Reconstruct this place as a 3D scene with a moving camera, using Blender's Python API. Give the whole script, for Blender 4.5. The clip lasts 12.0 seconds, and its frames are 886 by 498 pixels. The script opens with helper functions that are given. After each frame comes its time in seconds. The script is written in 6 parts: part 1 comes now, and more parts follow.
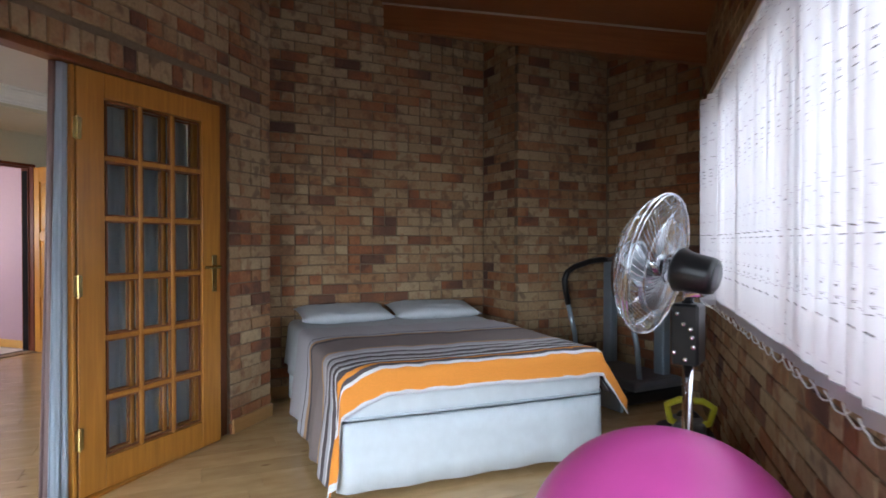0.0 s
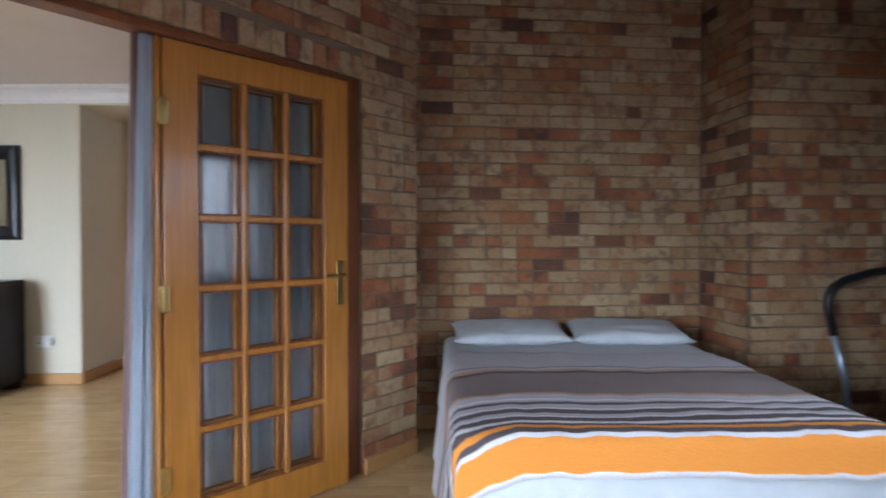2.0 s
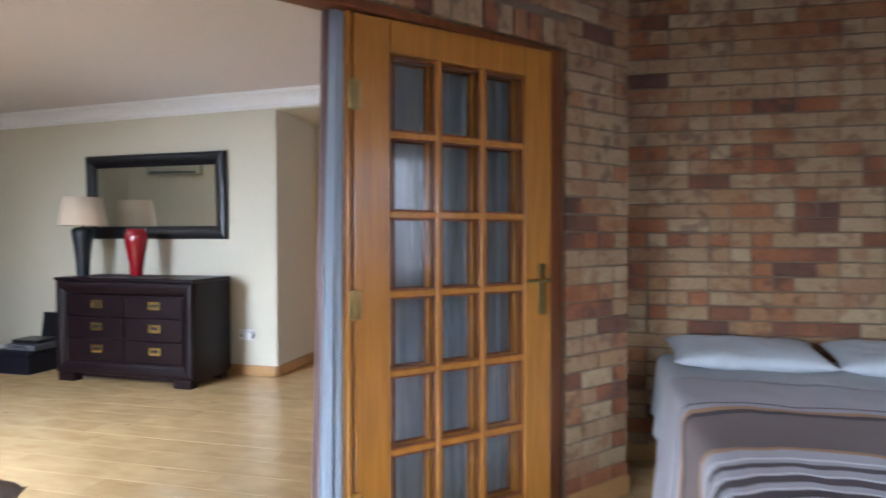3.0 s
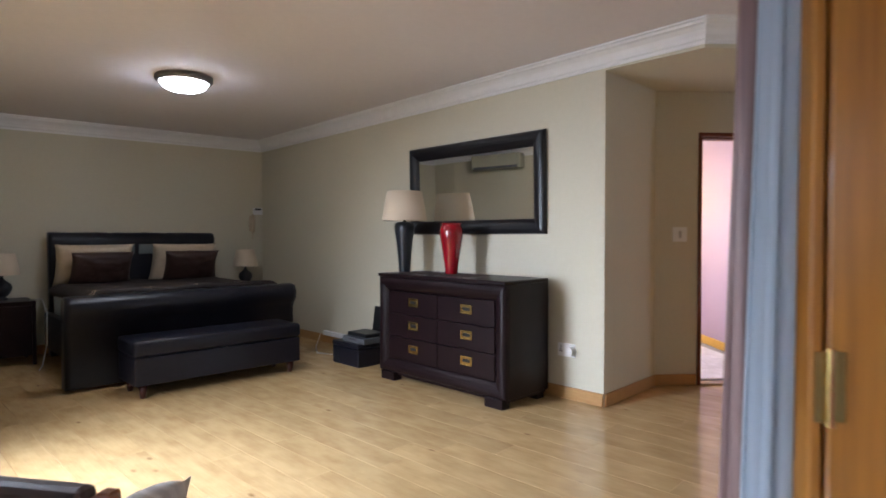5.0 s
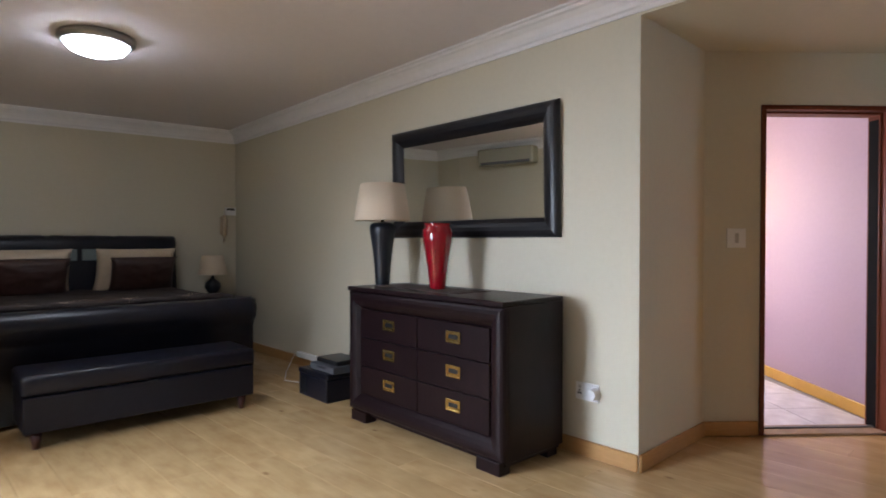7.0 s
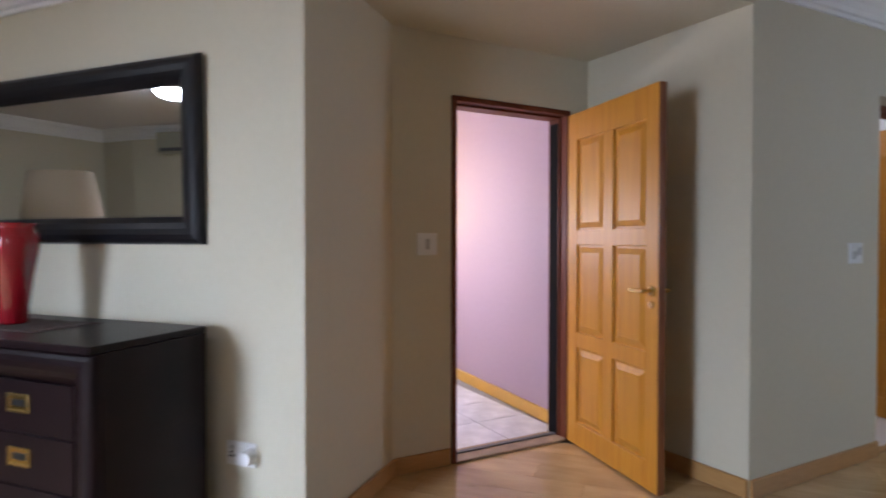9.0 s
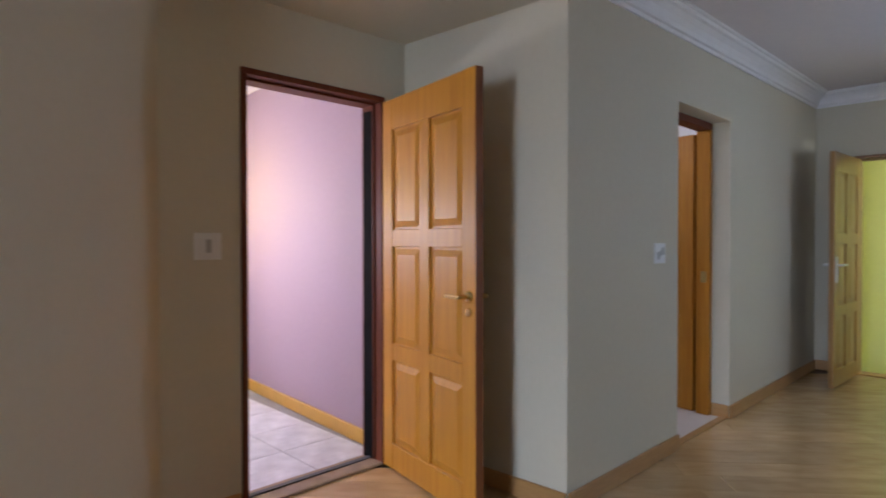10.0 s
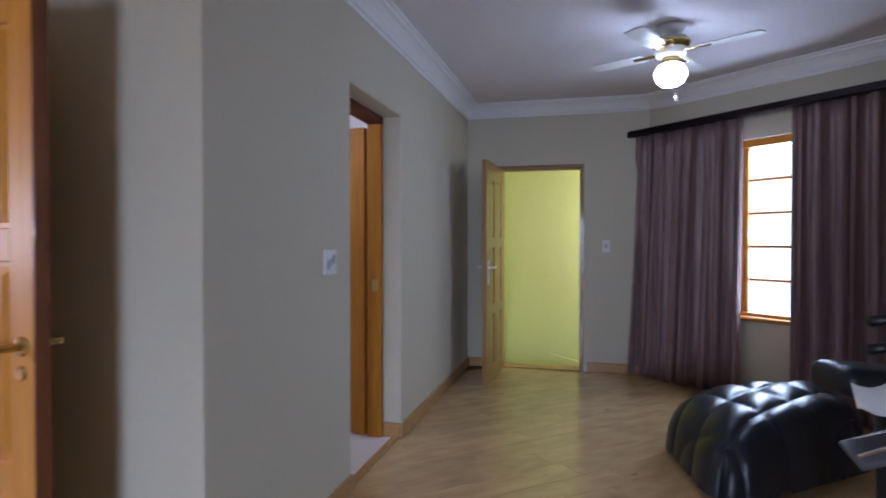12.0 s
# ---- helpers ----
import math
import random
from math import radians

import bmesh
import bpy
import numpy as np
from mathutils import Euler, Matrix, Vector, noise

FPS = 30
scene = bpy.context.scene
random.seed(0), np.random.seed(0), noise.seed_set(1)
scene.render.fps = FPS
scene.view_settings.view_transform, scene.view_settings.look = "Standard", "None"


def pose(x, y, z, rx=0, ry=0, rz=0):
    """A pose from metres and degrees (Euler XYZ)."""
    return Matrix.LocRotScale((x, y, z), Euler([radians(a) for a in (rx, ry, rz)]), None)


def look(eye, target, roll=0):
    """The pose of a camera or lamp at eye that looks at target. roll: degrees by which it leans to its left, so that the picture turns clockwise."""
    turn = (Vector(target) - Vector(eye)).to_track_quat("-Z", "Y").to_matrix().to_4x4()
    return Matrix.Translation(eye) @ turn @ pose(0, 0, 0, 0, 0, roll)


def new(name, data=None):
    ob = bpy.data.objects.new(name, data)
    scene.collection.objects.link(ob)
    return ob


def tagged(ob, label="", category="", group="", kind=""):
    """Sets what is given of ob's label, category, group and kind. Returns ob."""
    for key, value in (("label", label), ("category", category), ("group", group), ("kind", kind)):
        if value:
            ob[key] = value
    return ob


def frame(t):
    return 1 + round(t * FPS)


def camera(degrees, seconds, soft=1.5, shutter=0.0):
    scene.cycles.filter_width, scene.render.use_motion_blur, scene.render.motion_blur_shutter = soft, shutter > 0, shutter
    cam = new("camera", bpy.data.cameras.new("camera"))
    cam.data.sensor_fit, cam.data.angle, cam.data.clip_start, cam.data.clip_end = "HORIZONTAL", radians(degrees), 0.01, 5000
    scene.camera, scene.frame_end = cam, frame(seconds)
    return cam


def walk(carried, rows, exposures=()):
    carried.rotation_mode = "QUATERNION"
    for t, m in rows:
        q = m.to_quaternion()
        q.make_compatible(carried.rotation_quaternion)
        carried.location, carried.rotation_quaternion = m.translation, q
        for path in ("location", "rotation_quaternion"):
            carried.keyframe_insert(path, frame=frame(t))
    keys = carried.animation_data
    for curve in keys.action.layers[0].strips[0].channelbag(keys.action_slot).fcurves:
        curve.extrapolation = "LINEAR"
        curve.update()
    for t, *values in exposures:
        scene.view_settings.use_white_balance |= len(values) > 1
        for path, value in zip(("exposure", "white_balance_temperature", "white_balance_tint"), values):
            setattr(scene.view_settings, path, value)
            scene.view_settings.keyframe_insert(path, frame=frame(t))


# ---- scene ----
# camera: seconds, x, y, z, yaw, pitch, roll
cam = camera(74.72, 12.0, soft=1.7, shutter=0.5)
ROWS = [
    (0.0, -0.000, -0.000, 1.222, 18.00, -0.71, -0.04),
    (0.5, -0.051, 0.302, 1.227, 19.54, -0.70, -0.03),
    (1.0, -0.081, 0.578, 1.211, 22.33, -0.66, -0.02),
    (1.5, -0.138, 0.827, 1.234, 28.57, -0.93, 0.02),
    (2.0, -0.164, 0.955, 1.246, 38.87, -0.92, 0.00),
    (2.5, -0.348, 1.061, 1.247, 47.14, -1.01, 0.02),
    (3.0, -0.599, 1.129, 1.249, 55.08, -1.09, 0.08),
    (3.5, -0.811, 1.166, 1.249, 64.42, -1.10, 0.04),
    (5.5, -1.986, 1.530, 1.220, 88.30, -1.08, 0.05),
    (6.0, -2.263, 1.583, 1.224, 88.54, -0.99, 0.05),
    (6.5, -2.516, 1.632, 1.222, 88.83, -0.91, -0.00),
    (8.5, -3.250, 2.165, 1.244, 70.99, -0.67, -0.08),
    (9.0, -3.435, 2.272, 1.266, 61.57, -0.96, -0.04),
    (9.5, -3.541, 2.442, 1.256, 53.21, -0.75, 0.00),
    (10.0, -3.694, 2.644, 1.265, 45.52, -0.86, 0.06),
    (10.5, -3.836, 2.828, 1.266, 37.61, -0.92, 0.07),
    (11.0, -3.967, 2.971, 1.278, 28.37, -0.87, -0.01),
    (11.5, -4.027, 3.150, 1.251, 20.05, -0.60, -0.05),
    (12.0, -4.036, 3.329, 1.287, 13.60, -0.76, -0.01),
]
walk(cam, [(t, pose(x, y, z, 90 + pitch, roll, yaw)) for t, x, y, z, yaw, pitch, roll in ROWS],
     [(0.0, -0.38, 5950, 10), (1.0, -0.34, 5850, 10), (2.0, -0.06, 5600, 11), (2.5, 0.06, 5550, 11), (3.0, 0.20, 5550, 12), (3.5, 0.24, 5550, 13), (5.5, -0.20, 5900, 14), (6.5, -0.24, 5850, 14), (8.5, -0.26, 5700, 15), (9.5, -0.34, 5500, 15), (10.5, -0.46, 5500, 16), (11.0, -0.48, 5400, 18), (12.0, -0.38, 5200, 21)])

# ---- light ----
world = bpy.data.worlds.new("world")
scene.world = world
world.use_nodes = True
wn = world.node_tree.nodes
wl = world.node_tree.links
sky = wn.new("ShaderNodeTexSky")
sky.sky_type = "NISHITA"
sky.sun_disc = False
sky.sun_elevation = radians(48)
sky.sun_rotation = radians(60)
wl.new(sky.outputs[0], wn["Background"].inputs[0])
wn["Background"].inputs[1].default_value = 0.12


def lamp(name, kind, m, energy, color=(1, 1, 1), **kw):
    data = bpy.data.lights.new(name, kind)
    data.energy, data.color = energy, color
    ob = new(name, data)
    ob.matrix_world = m
    for key, value in kw.items():
        if key == "size":
            data.size = value
        if key == "size_y":
            data.shape, data.size_y = "RECTANGLE", value
        if key == "radius":
            data.shadow_soft_size = value
        if key == "spread":
            data.spread = value
        if key == "angle":
            data.angle = value
    return ob


def un_(u, n, z):
    return ((u - n) * math.sqrt(0.5), (u + n) * math.sqrt(0.5), z)


lamp("sun", "SUN", look((0, 0, 9), (-3.0, -6.0, 0)), 1.5, (1.0, 0.95, 0.88), angle=radians(10))
# daylight through the blinds, through the bedroom window, and fill in the hall and passage
lamp("daylight_blinds", "AREA", look((0.60, 0.96, 1.48), (-2, 0.96, 1.48)), 18, (0.90, 0.95, 1.0), size=5.6, size_y=1.10)
lamp("daylight_sky", "AREA", look((1.25, 0.96, 2.05), (-1.6, 0.96, 0.40)), 108, (0.88, 0.94, 1.0), size=5.6, size_y=1.2, spread=radians(80))
lamp("daylight_window", "AREA", look(un_(4.31, 7.70, 1.40), un_(2.0, 7.70, 1.40)), 150, (0.78, 0.9, 1.0), size=1.7, size_y=1.4)
lamp("daylight_south", "AREA", look((-3.92, -1.30, 1.15), (-5.1, 2.2, -1.2)), 128, (0.84, 0.92, 1.0), size=0.8, size_y=1.8, spread=radians(110))
# fill for the bed's foot and lower walls, in an added, unseen window
lamp("fill_behind", "AREA", look((-0.9, -2.23, 1.25), (-1.3, 3.0, -0.95)), 54, (0.88, 0.95, 1.0), size=1.7, size_y=1.3, spread=radians(62))
# unseen point lamp added to brighten the hall's floor and pink wall
lamp("hall_fill", "POINT", pose(-7.8, 3.7, 1.35), 80, (1.0, 0.95, 0.96), radius=0.1)
lamp("hall_wall_bulb", "POINT", pose(-8.28, 4.30, 1.62), 22, (1.0, 0.76, 0.12), radius=0.05)
# unseen point lamps added to light the stair passage and the bathroom
lamp("passage_fill", "POINT", pose(-3.1, 9.85, 1.45), 48, (1.0, 1.0, 0.85), radius=0.1)
lamp("bath_fill", "POINT", pose(-6.4, 6.4, 2.2), 20, (1.0, 0.95, 0.9), radius=0.1)

# ---- materials ----
def mat(name, color, rough=0.6, metal=0.0, color2=None, scale=8.0, detail=4.0, stretch=(1, 1, 1), bump=0.0, bump_scale=60.0,
        coat=0.0, per_object=0.0, mix=0.5, stain=0.15, spec=0.5):
    m = bpy.data.materials.new(name)
    m.use_nodes = True
    nt = m.node_tree
    n, l = nt.nodes, nt.links
    b = n["Principled BSDF"]
    b.inputs["Roughness"].default_value = rough
    b.inputs["Metallic"].default_value = metal
    b.inputs["Coat Weight"].default_value = coat
    b.inputs["Specular IOR Level"].default_value = spec
    tc = n.new("ShaderNodeTexCoord")
    mp = n.new("ShaderNodeMapping")
    mp.inputs["Scale"].default_value = stretch
    l.new(tc.outputs["Object"], mp.inputs[0])
    no = n.new("ShaderNodeTexNoise")
    no.inputs["Scale"].default_value, no.inputs["Detail"].default_value = scale, detail
    l.new(mp.outputs[0], no.inputs["Vector"])
    ramp = n.new("ShaderNodeValToRGB")
    c2 = color2 or tuple(c * (1 - stain) for c in color)
    ramp.color_ramp.elements[0].position, ramp.color_ramp.elements[1].position = 0.5 - mix / 2, 0.5 + mix / 2
    ramp.color_ramp.elements[0].color = (*c2, 1)
    ramp.color_ramp.elements[1].color = (*color, 1)
    l.new(no.outputs["Fac"], ramp.inputs[0])
    out = ramp.outputs[0]
    # large, faint unevenness
    big = n.new("ShaderNodeTexNoise")
    big.inputs["Scale"].default_value, big.inputs["Detail"].default_value = 1.3, 3
    l.new(tc.outputs["Object"], big.inputs["Vector"])
    mr = n.new("ShaderNodeMapRange")
    mr.inputs[3].default_value, mr.inputs[4].default_value = 1 - stain * 0.7, 1 + stain * 0.5
    l.new(big.outputs["Fac"], mr.inputs[0])
    hs = n.new("ShaderNodeHueSaturation")
    l.new(out, hs.inputs["Color"])
    l.new(mr.outputs[0], hs.inputs["Value"])
    out = hs.outputs[0]
    if per_object:
        oi = n.new("ShaderNodeObjectInfo")
        m2 = n.new("ShaderNodeMapRange")
        m2.inputs[3].default_value, m2.inputs[4].default_value = 1 - per_object, 1 + per_object
        l.new(oi.outputs["Random"], m2.inputs[0])
        h2 = n.new("ShaderNodeHueSaturation")
        l.new(out, h2.inputs["Color"])
        l.new(m2.outputs[0], h2.inputs["Value"])
        out = h2.outputs[0]
    l.new(out, b.inputs["Base Color"])
    if bump:
        nb = n.new("ShaderNodeTexNoise")
        nb.inputs["Scale"].default_value, nb.inputs["Detail"].default_value = bump_scale, 5
        l.new(mp.outputs[0], nb.inputs["Vector"])
        bp = n.new("ShaderNodeBump")
        bp.inputs["Strength"].default_value, bp.inputs["Distance"].default_value = bump, 0.01
        l.new(nb.outputs["Fac"], bp.inputs["Height"])
        l.new(bp.outputs[0], b.inputs["Normal"])
    return m


def glow(name, color, strength):
    m = bpy.data.materials.new(name)
    m.use_nodes = True
    b = m.node_tree.nodes["Principled BSDF"]
    b.inputs["Base Color"].default_value = (*color, 1)
    b.inputs["Emission Color"].default_value = (*color, 1)
    b.inputs["Emission Strength"].default_value = strength
    return m


PAINT = mat("wall_paint", (0.58, 0.535, 0.415), 0.7, color2=(0.56, 0.515, 0.395), scale=30, bump=0.08, bump_scale=180, stain=0.06)
CEIL = mat("ceiling_paint", (0.70, 0.66, 0.68), 0.85, scale=20, bump=0.05, bump_scale=150, stain=0.04)
WHITE = mat("white_gloss", (0.8, 0.79, 0.8), 0.5, scale=15, stain=0.05)
PINK = mat("pink_paint", (0.40, 0.30, 0.355), 0.7, scale=30, bump=0.08, bump_scale=150, stain=0.05)
LIME = mat("lime_paint", (0.70, 0.70, 0.27), 0.75, scale=30, bump=0.08, bump_scale=150, stain=0.05)
MORTAR = mat("mortar", (0.23, 0.165, 0.105), 0.95, scale=60, bump=0.4, bump_scale=200, stain=0.3)
PINE = mat("varnished_pine", (0.49, 0.215, 0.029), 0.36, color2=(0.33, 0.13, 0.017), scale=5, stretch=(9, 9, 0.6), bump=0.05, bump_scale=40, coat=0.3)
PINE_DARK = mat("dark_timber", (0.20, 0.065, 0.02), 0.4, color2=(0.13, 0.04, 0.012), scale=5, stretch=(9, 9, 0.6), bump=0.05, bump_scale=40, coat=0.2)
RAFTER = mat("rafter_timber", (0.30, 0.11, 0.035), 0.5, color2=(0.22, 0.075, 0.02), scale=5, stretch=(0.6, 9, 9), bump=0.08, bump_scale=40)
SKIRT = mat("baseboard_wood", (0.45, 0.25, 0.09), 0.4, color2=(0.38, 0.2, 0.065), scale=6, stretch=(2, 2, 12), coat=0.2)


def laminate():
    """Printed oak laminate: broad soft figure, thin grain and a few knots, another stretch of the print on each plank."""
    m = bpy.data.materials.new("laminate_plank")
    m.use_nodes = True
    n, l = m.node_tree.nodes, m.node_tree.links
    b = n["Principled BSDF"]
    b.inputs["Roughness"].default_value = 0.20
    b.inputs["Specular IOR Level"].default_value = 0.75
    tc, oi, sc, ad = n.new("ShaderNodeTexCoord"), n.new("ShaderNodeObjectInfo"), n.new("ShaderNodeMath"), n.new("ShaderNodeVectorMath")
    sc.operation, ad.operation = "MULTIPLY", "ADD"
    sc.inputs[1].default_value = 57.0
    l.new(oi.outputs["Random"], sc.inputs[0])
    l.new(tc.outputs["Object"], ad.inputs[0]), l.new(sc.outputs[0], ad.inputs[1])

    def layer(kind, stretch, scale, detail=3.0):
        mp, tx = n.new("ShaderNodeMapping"), n.new(kind)
        mp.inputs["Scale"].default_value = stretch
        l.new(ad.outputs[0], mp.inputs[0]), l.new(mp.outputs[0], tx.inputs["Vector"])
        tx.inputs["Scale"].default_value = scale
        if kind == "ShaderNodeTexNoise":
            tx.inputs["Detail"].default_value = detail
        return tx

    broad = layer("ShaderNodeTexNoise", (1.8, 4.2, 1), 2.6)
    grain = layer("ShaderNodeTexNoise", (1.2, 26, 1), 5.0, 5)
    knot = layer("ShaderNodeTexVoronoi", (1.6, 3.4, 0.0), 1.7)
    figure = n.new("ShaderNodeValToRGB")
    figure.color_ramp.elements[0].position, figure.color_ramp.elements[0].color = 0.28, (0.45, 0.285, 0.126, 1)
    figure.color_ramp.elements[1].position, figure.color_ramp.elements[1].color = 0.66, (0.57, 0.39, 0.19, 1)
    l.new(broad.outputs["Fac"], figure.inputs[0])
    g = n.new("ShaderNodeMapRange")
    g.inputs[1].default_value, g.inputs[2].default_value, g.inputs[3].default_value, g.inputs[4].default_value = 0.3, 0.7, 0.93, 1.05
    l.new(grain.outputs["Fac"], g.inputs[0])
    tone = n.new("ShaderNodeMapRange")
    tone.inputs[3].default_value, tone.inputs[4].default_value = 0.93, 1.07
    l.new(oi.outputs["Random"], tone.inputs[0])
    mul, hs = n.new("ShaderNodeMath"), n.new("ShaderNodeHueSaturation")
    mul.operation = "MULTIPLY"
    l.new(g.outputs[0], mul.inputs[0]), l.new(tone.outputs[0], mul.inputs[1])
    l.new(figure.outputs[0], hs.inputs["Color"]), l.new(mul.outputs[0], hs.inputs["Value"])
    spot, mx = n.new("ShaderNodeValToRGB"), n.new("ShaderNodeMix")
    spot.color_ramp.elements[0].position, spot.color_ramp.elements[0].color = 0.02, (0.75, 0.75, 0.75, 1)
    spot.color_ramp.elements[1].position, spot.color_ramp.elements[1].color = 0.10, (0, 0, 0, 1)
    l.new(knot.outputs["Distance"], spot.inputs[0])
    mx.data_type = "RGBA"
    l.new(spot.outputs[0], mx.inputs[0]), l.new(hs.outputs[0], mx.inputs[6])
    mx.inputs[7].default_value = (0.20, 0.10, 0.04, 1)
    l.new(mx.outputs[2], b.inputs["Base Color"])
    bp = n.new("ShaderNodeBump")
    bp.inputs["Strength"].default_value, bp.inputs["Distance"].default_value = 0.03, 0.004
    l.new(grain.outputs["Fac"], bp.inputs["Height"]), l.new(bp.outputs[0], b.inputs["Normal"])
    return m


LAMINATE = laminate()
TILE = mat("grey_tile", (0.82, 0.83, 0.86), 0.3, color2=(0.48, 0.48, 0.51), scale=7, per_object=0.08, bump=0.05)
WENGE = mat("dark_wenge", (0.014, 0.006, 0.007), 0.36, color2=(0.006, 0.003, 0.004), scale=6, stretch=(12, 1, 1), bump=0.06, bump_scale=50, spec=0.18)
LEATHER = mat("black_leather", (0.011, 0.011, 0.018), 0.34, scale=40, bump=0.12, bump_scale=220, stain=0.3, spec=0.3)
LEATHER_GLOSS = mat("glossy_black_leather", (0.010, 0.012, 0.018), 0.36, scale=40, bump=0.08, bump_scale=160, stain=0.3, coat=0.06)
BLACK = mat("black_plastic", (0.012, 0.012, 0.013), 0.35, scale=30, stain=0.2)
GREYPL = mat("grey_plastic", (0.12, 0.12, 0.13), 0.45, scale=30, stain=0.2)
CHROME = mat("chrome", (0.75, 0.77, 0.8), 0.12, 1.0, stain=0.05)
BRASS = mat("brass", (0.65, 0.48, 0.18), 0.25, 1.0, stain=0.1)
PLASTIC_W = mat("white_plastic", (0.75, 0.75, 0.74), 0.4, stain=0.05)
LINEN_W = mat("white_linen", (0.68, 0.74, 0.78), 0.9, scale=14, bump=0.3, bump_scale=240, stain=0.1)
LINEN_G = mat("grey_white_linen", (0.50, 0.53, 0.55), 0.9, scale=14, bump=0.3, bump_scale=240, stain=0.12)
PINKBALL = mat("pink_vinyl", (0.72, 0.10, 0.42), 0.35, scale=6, bump=0.03, bump_scale=120, stain=0.12)
RED = mat("red_lacquer", (0.27, 0.005, 0.012), 0.15, scale=8, coat=0.5, stain=0.2)

# ---- building helpers ----
S2 = math.sqrt(0.5)


def un(u, n, z=0.0):
    """A place in the axes turned by 45 degrees."""
    return Vector((S2 * (u - n), S2 * (u + n), z))


def box(bm, x0, x1, y0, y1, z0, z1, m=None, bevel=0.0, seg=1):
    verts = bmesh.ops.create_cube(bm, size=1.0)["verts"]
    t = Matrix.Translation(((x0 + x1) / 2, (y0 + y1) / 2, (z0 + z1) / 2)) @ Matrix.Diagonal((abs(x1 - x0), abs(y1 - y0), abs(z1 - z0), 1))
    bmesh.ops.transform(bm, matrix=t, verts=verts)
    if bevel:
        edges = list({e for v in verts for e in v.link_edges})
        r = bmesh.ops.bevel(bm, geom=edges, offset=bevel, segments=seg, affect="EDGES", profile=0.5)
        verts = list({v for f in r["faces"] for v in f.verts} | {v for v in verts if v.is_valid})
    if m is not None:
        bmesh.ops.transform(bm, matrix=m, verts=verts)
    return verts


def part(name, bm, material, parent=None, label="", smooth=False, m=None):
    me = bpy.data.meshes.new(name)
    bmesh.ops.recalc_face_normals(bm, faces=bm.faces)
    bm.to_mesh(me)
    bm.free()
    if smooth:
        for f in me.polygons:
            f.use_smooth = True
    me.materials.append(material)
    ob = new(name, me)
    if m is not None:
        ob.matrix_world = m
    if parent is not None:
        ob.parent = parent
    if label:
        ob["label"] = label
    return ob


def boxpart(name, dims, material, parent=None, label="", bevel=0.0, m=None, seg=1):
    bm = bmesh.new()
    box(bm, *dims, bevel=bevel, seg=seg)
    return part(name, bm, material, parent, label, m=m)


def thing(name, m, label, category, group="", kind=""):
    ob = new(name)
    ob.matrix_world = m
    ob.empty_display_size = 0.1
    return tagged(ob, label, category, group, kind)


def line_pose(p0, p1):
    """Local x runs from p0 to p1, local y to the left of it."""
    d = Vector(p1[:2]) - Vector(p0[:2])
    return pose(p0[0], p0[1], 0, 0, 0, math.degrees(math.atan2(d.y, d.x))), d.length


def wall(name, p0, p1, z1, material, thick=0.22, openings=(), label="", z0=0.0, top=None):
    """A wall whose face runs from p0 to p1 with the room on its left; it is thick to the right. openings: (from, to, sill, head)."""
    m, length = line_pose(p0, p1)
    bm = bmesh.new()
    spans, at = [], 0.0
    for a, b, s, h in sorted(openings):
        spans.append((at, a, z0, z1))
        if s > z0:
            spans.append((a, b, z0, s))
        if h < z1:
            spans.append((a, b, h, z1))
        at = b
    spans.append((at, length, z0, z1))
    for a, b, s, h in spans:
        if b - a > 1e-4:
            box(bm, a, b, -thick, 0, s, h)
    ob = part(name, bm, material, m=m)
    return tagged(ob, label or "plain painted wall", "wall", kind="structure")


def baseboard(p0, p1, h=0.095, t=0.018, gaps=()):
    m, length = line_pose(p0, p1)
    bm = bmesh.new()
    at = 0.0
    for a, b in list(gaps) + [(length, length)]:
        if a - at > 0.005:
            box(bm, at, a, 0.001, t, 0.002, h, bevel=0.005)
        at = b
    return tagged(part("baseboard", bm, SKIRT, m=m), "varnished wooden baseboard along the wall", "baseboard", kind="structure")


# ---- plan ----
FACE = -2.40                       # brick face of the wall with the folding door
BACK = -2.62
COL = Vector((FACE, 3.485, 0))     # outer corner of the brick column
BEDN, PIERN, COLU, PIERU, RIGHTU = 4.60, 4.05, 0.767, 2.76, 3.74
WINX = 0.50
WC = Vector((-5.72, 2.885, 0))     # corner where the alcove begins
ANG = radians(40.3)
AX = Vector((-math.cos(ANG), -math.sin(ANG), 0))
BX = Vector((math.sin(ANG), -math.cos(ANG), 0))


def ab(a, b, z=0.0):
    """A place by the dresser's wall: a along it from the alcove, b out into the room."""
    return WC + AX * a + BX * b + Vector((0, 0, z))


def abm(a, b, z=0.0, turn=0.0):
    """A pose there: local x runs along the wall towards the alcove, local -y out into the room."""
    p = ab(a, b, z)
    return pose(p.x, p.y, p.z, 0, 0, math.degrees(ANG) + turn)


def ceil_z(y):
    return 2.49 + 0.02 * y


DWX = -5.195                       # wall with the bathroom door
D1X = -6.27                        # wall with the hall door
FARY = 9.22
WINU = 4.10                        # bay wall with the window
CORNER = ab(5.11, 0)
SOUTH = [ab(5.11, 3.26), ab(4.64, 3.26), Vector((-4.4, -1.27, 0))]
H = 2.78

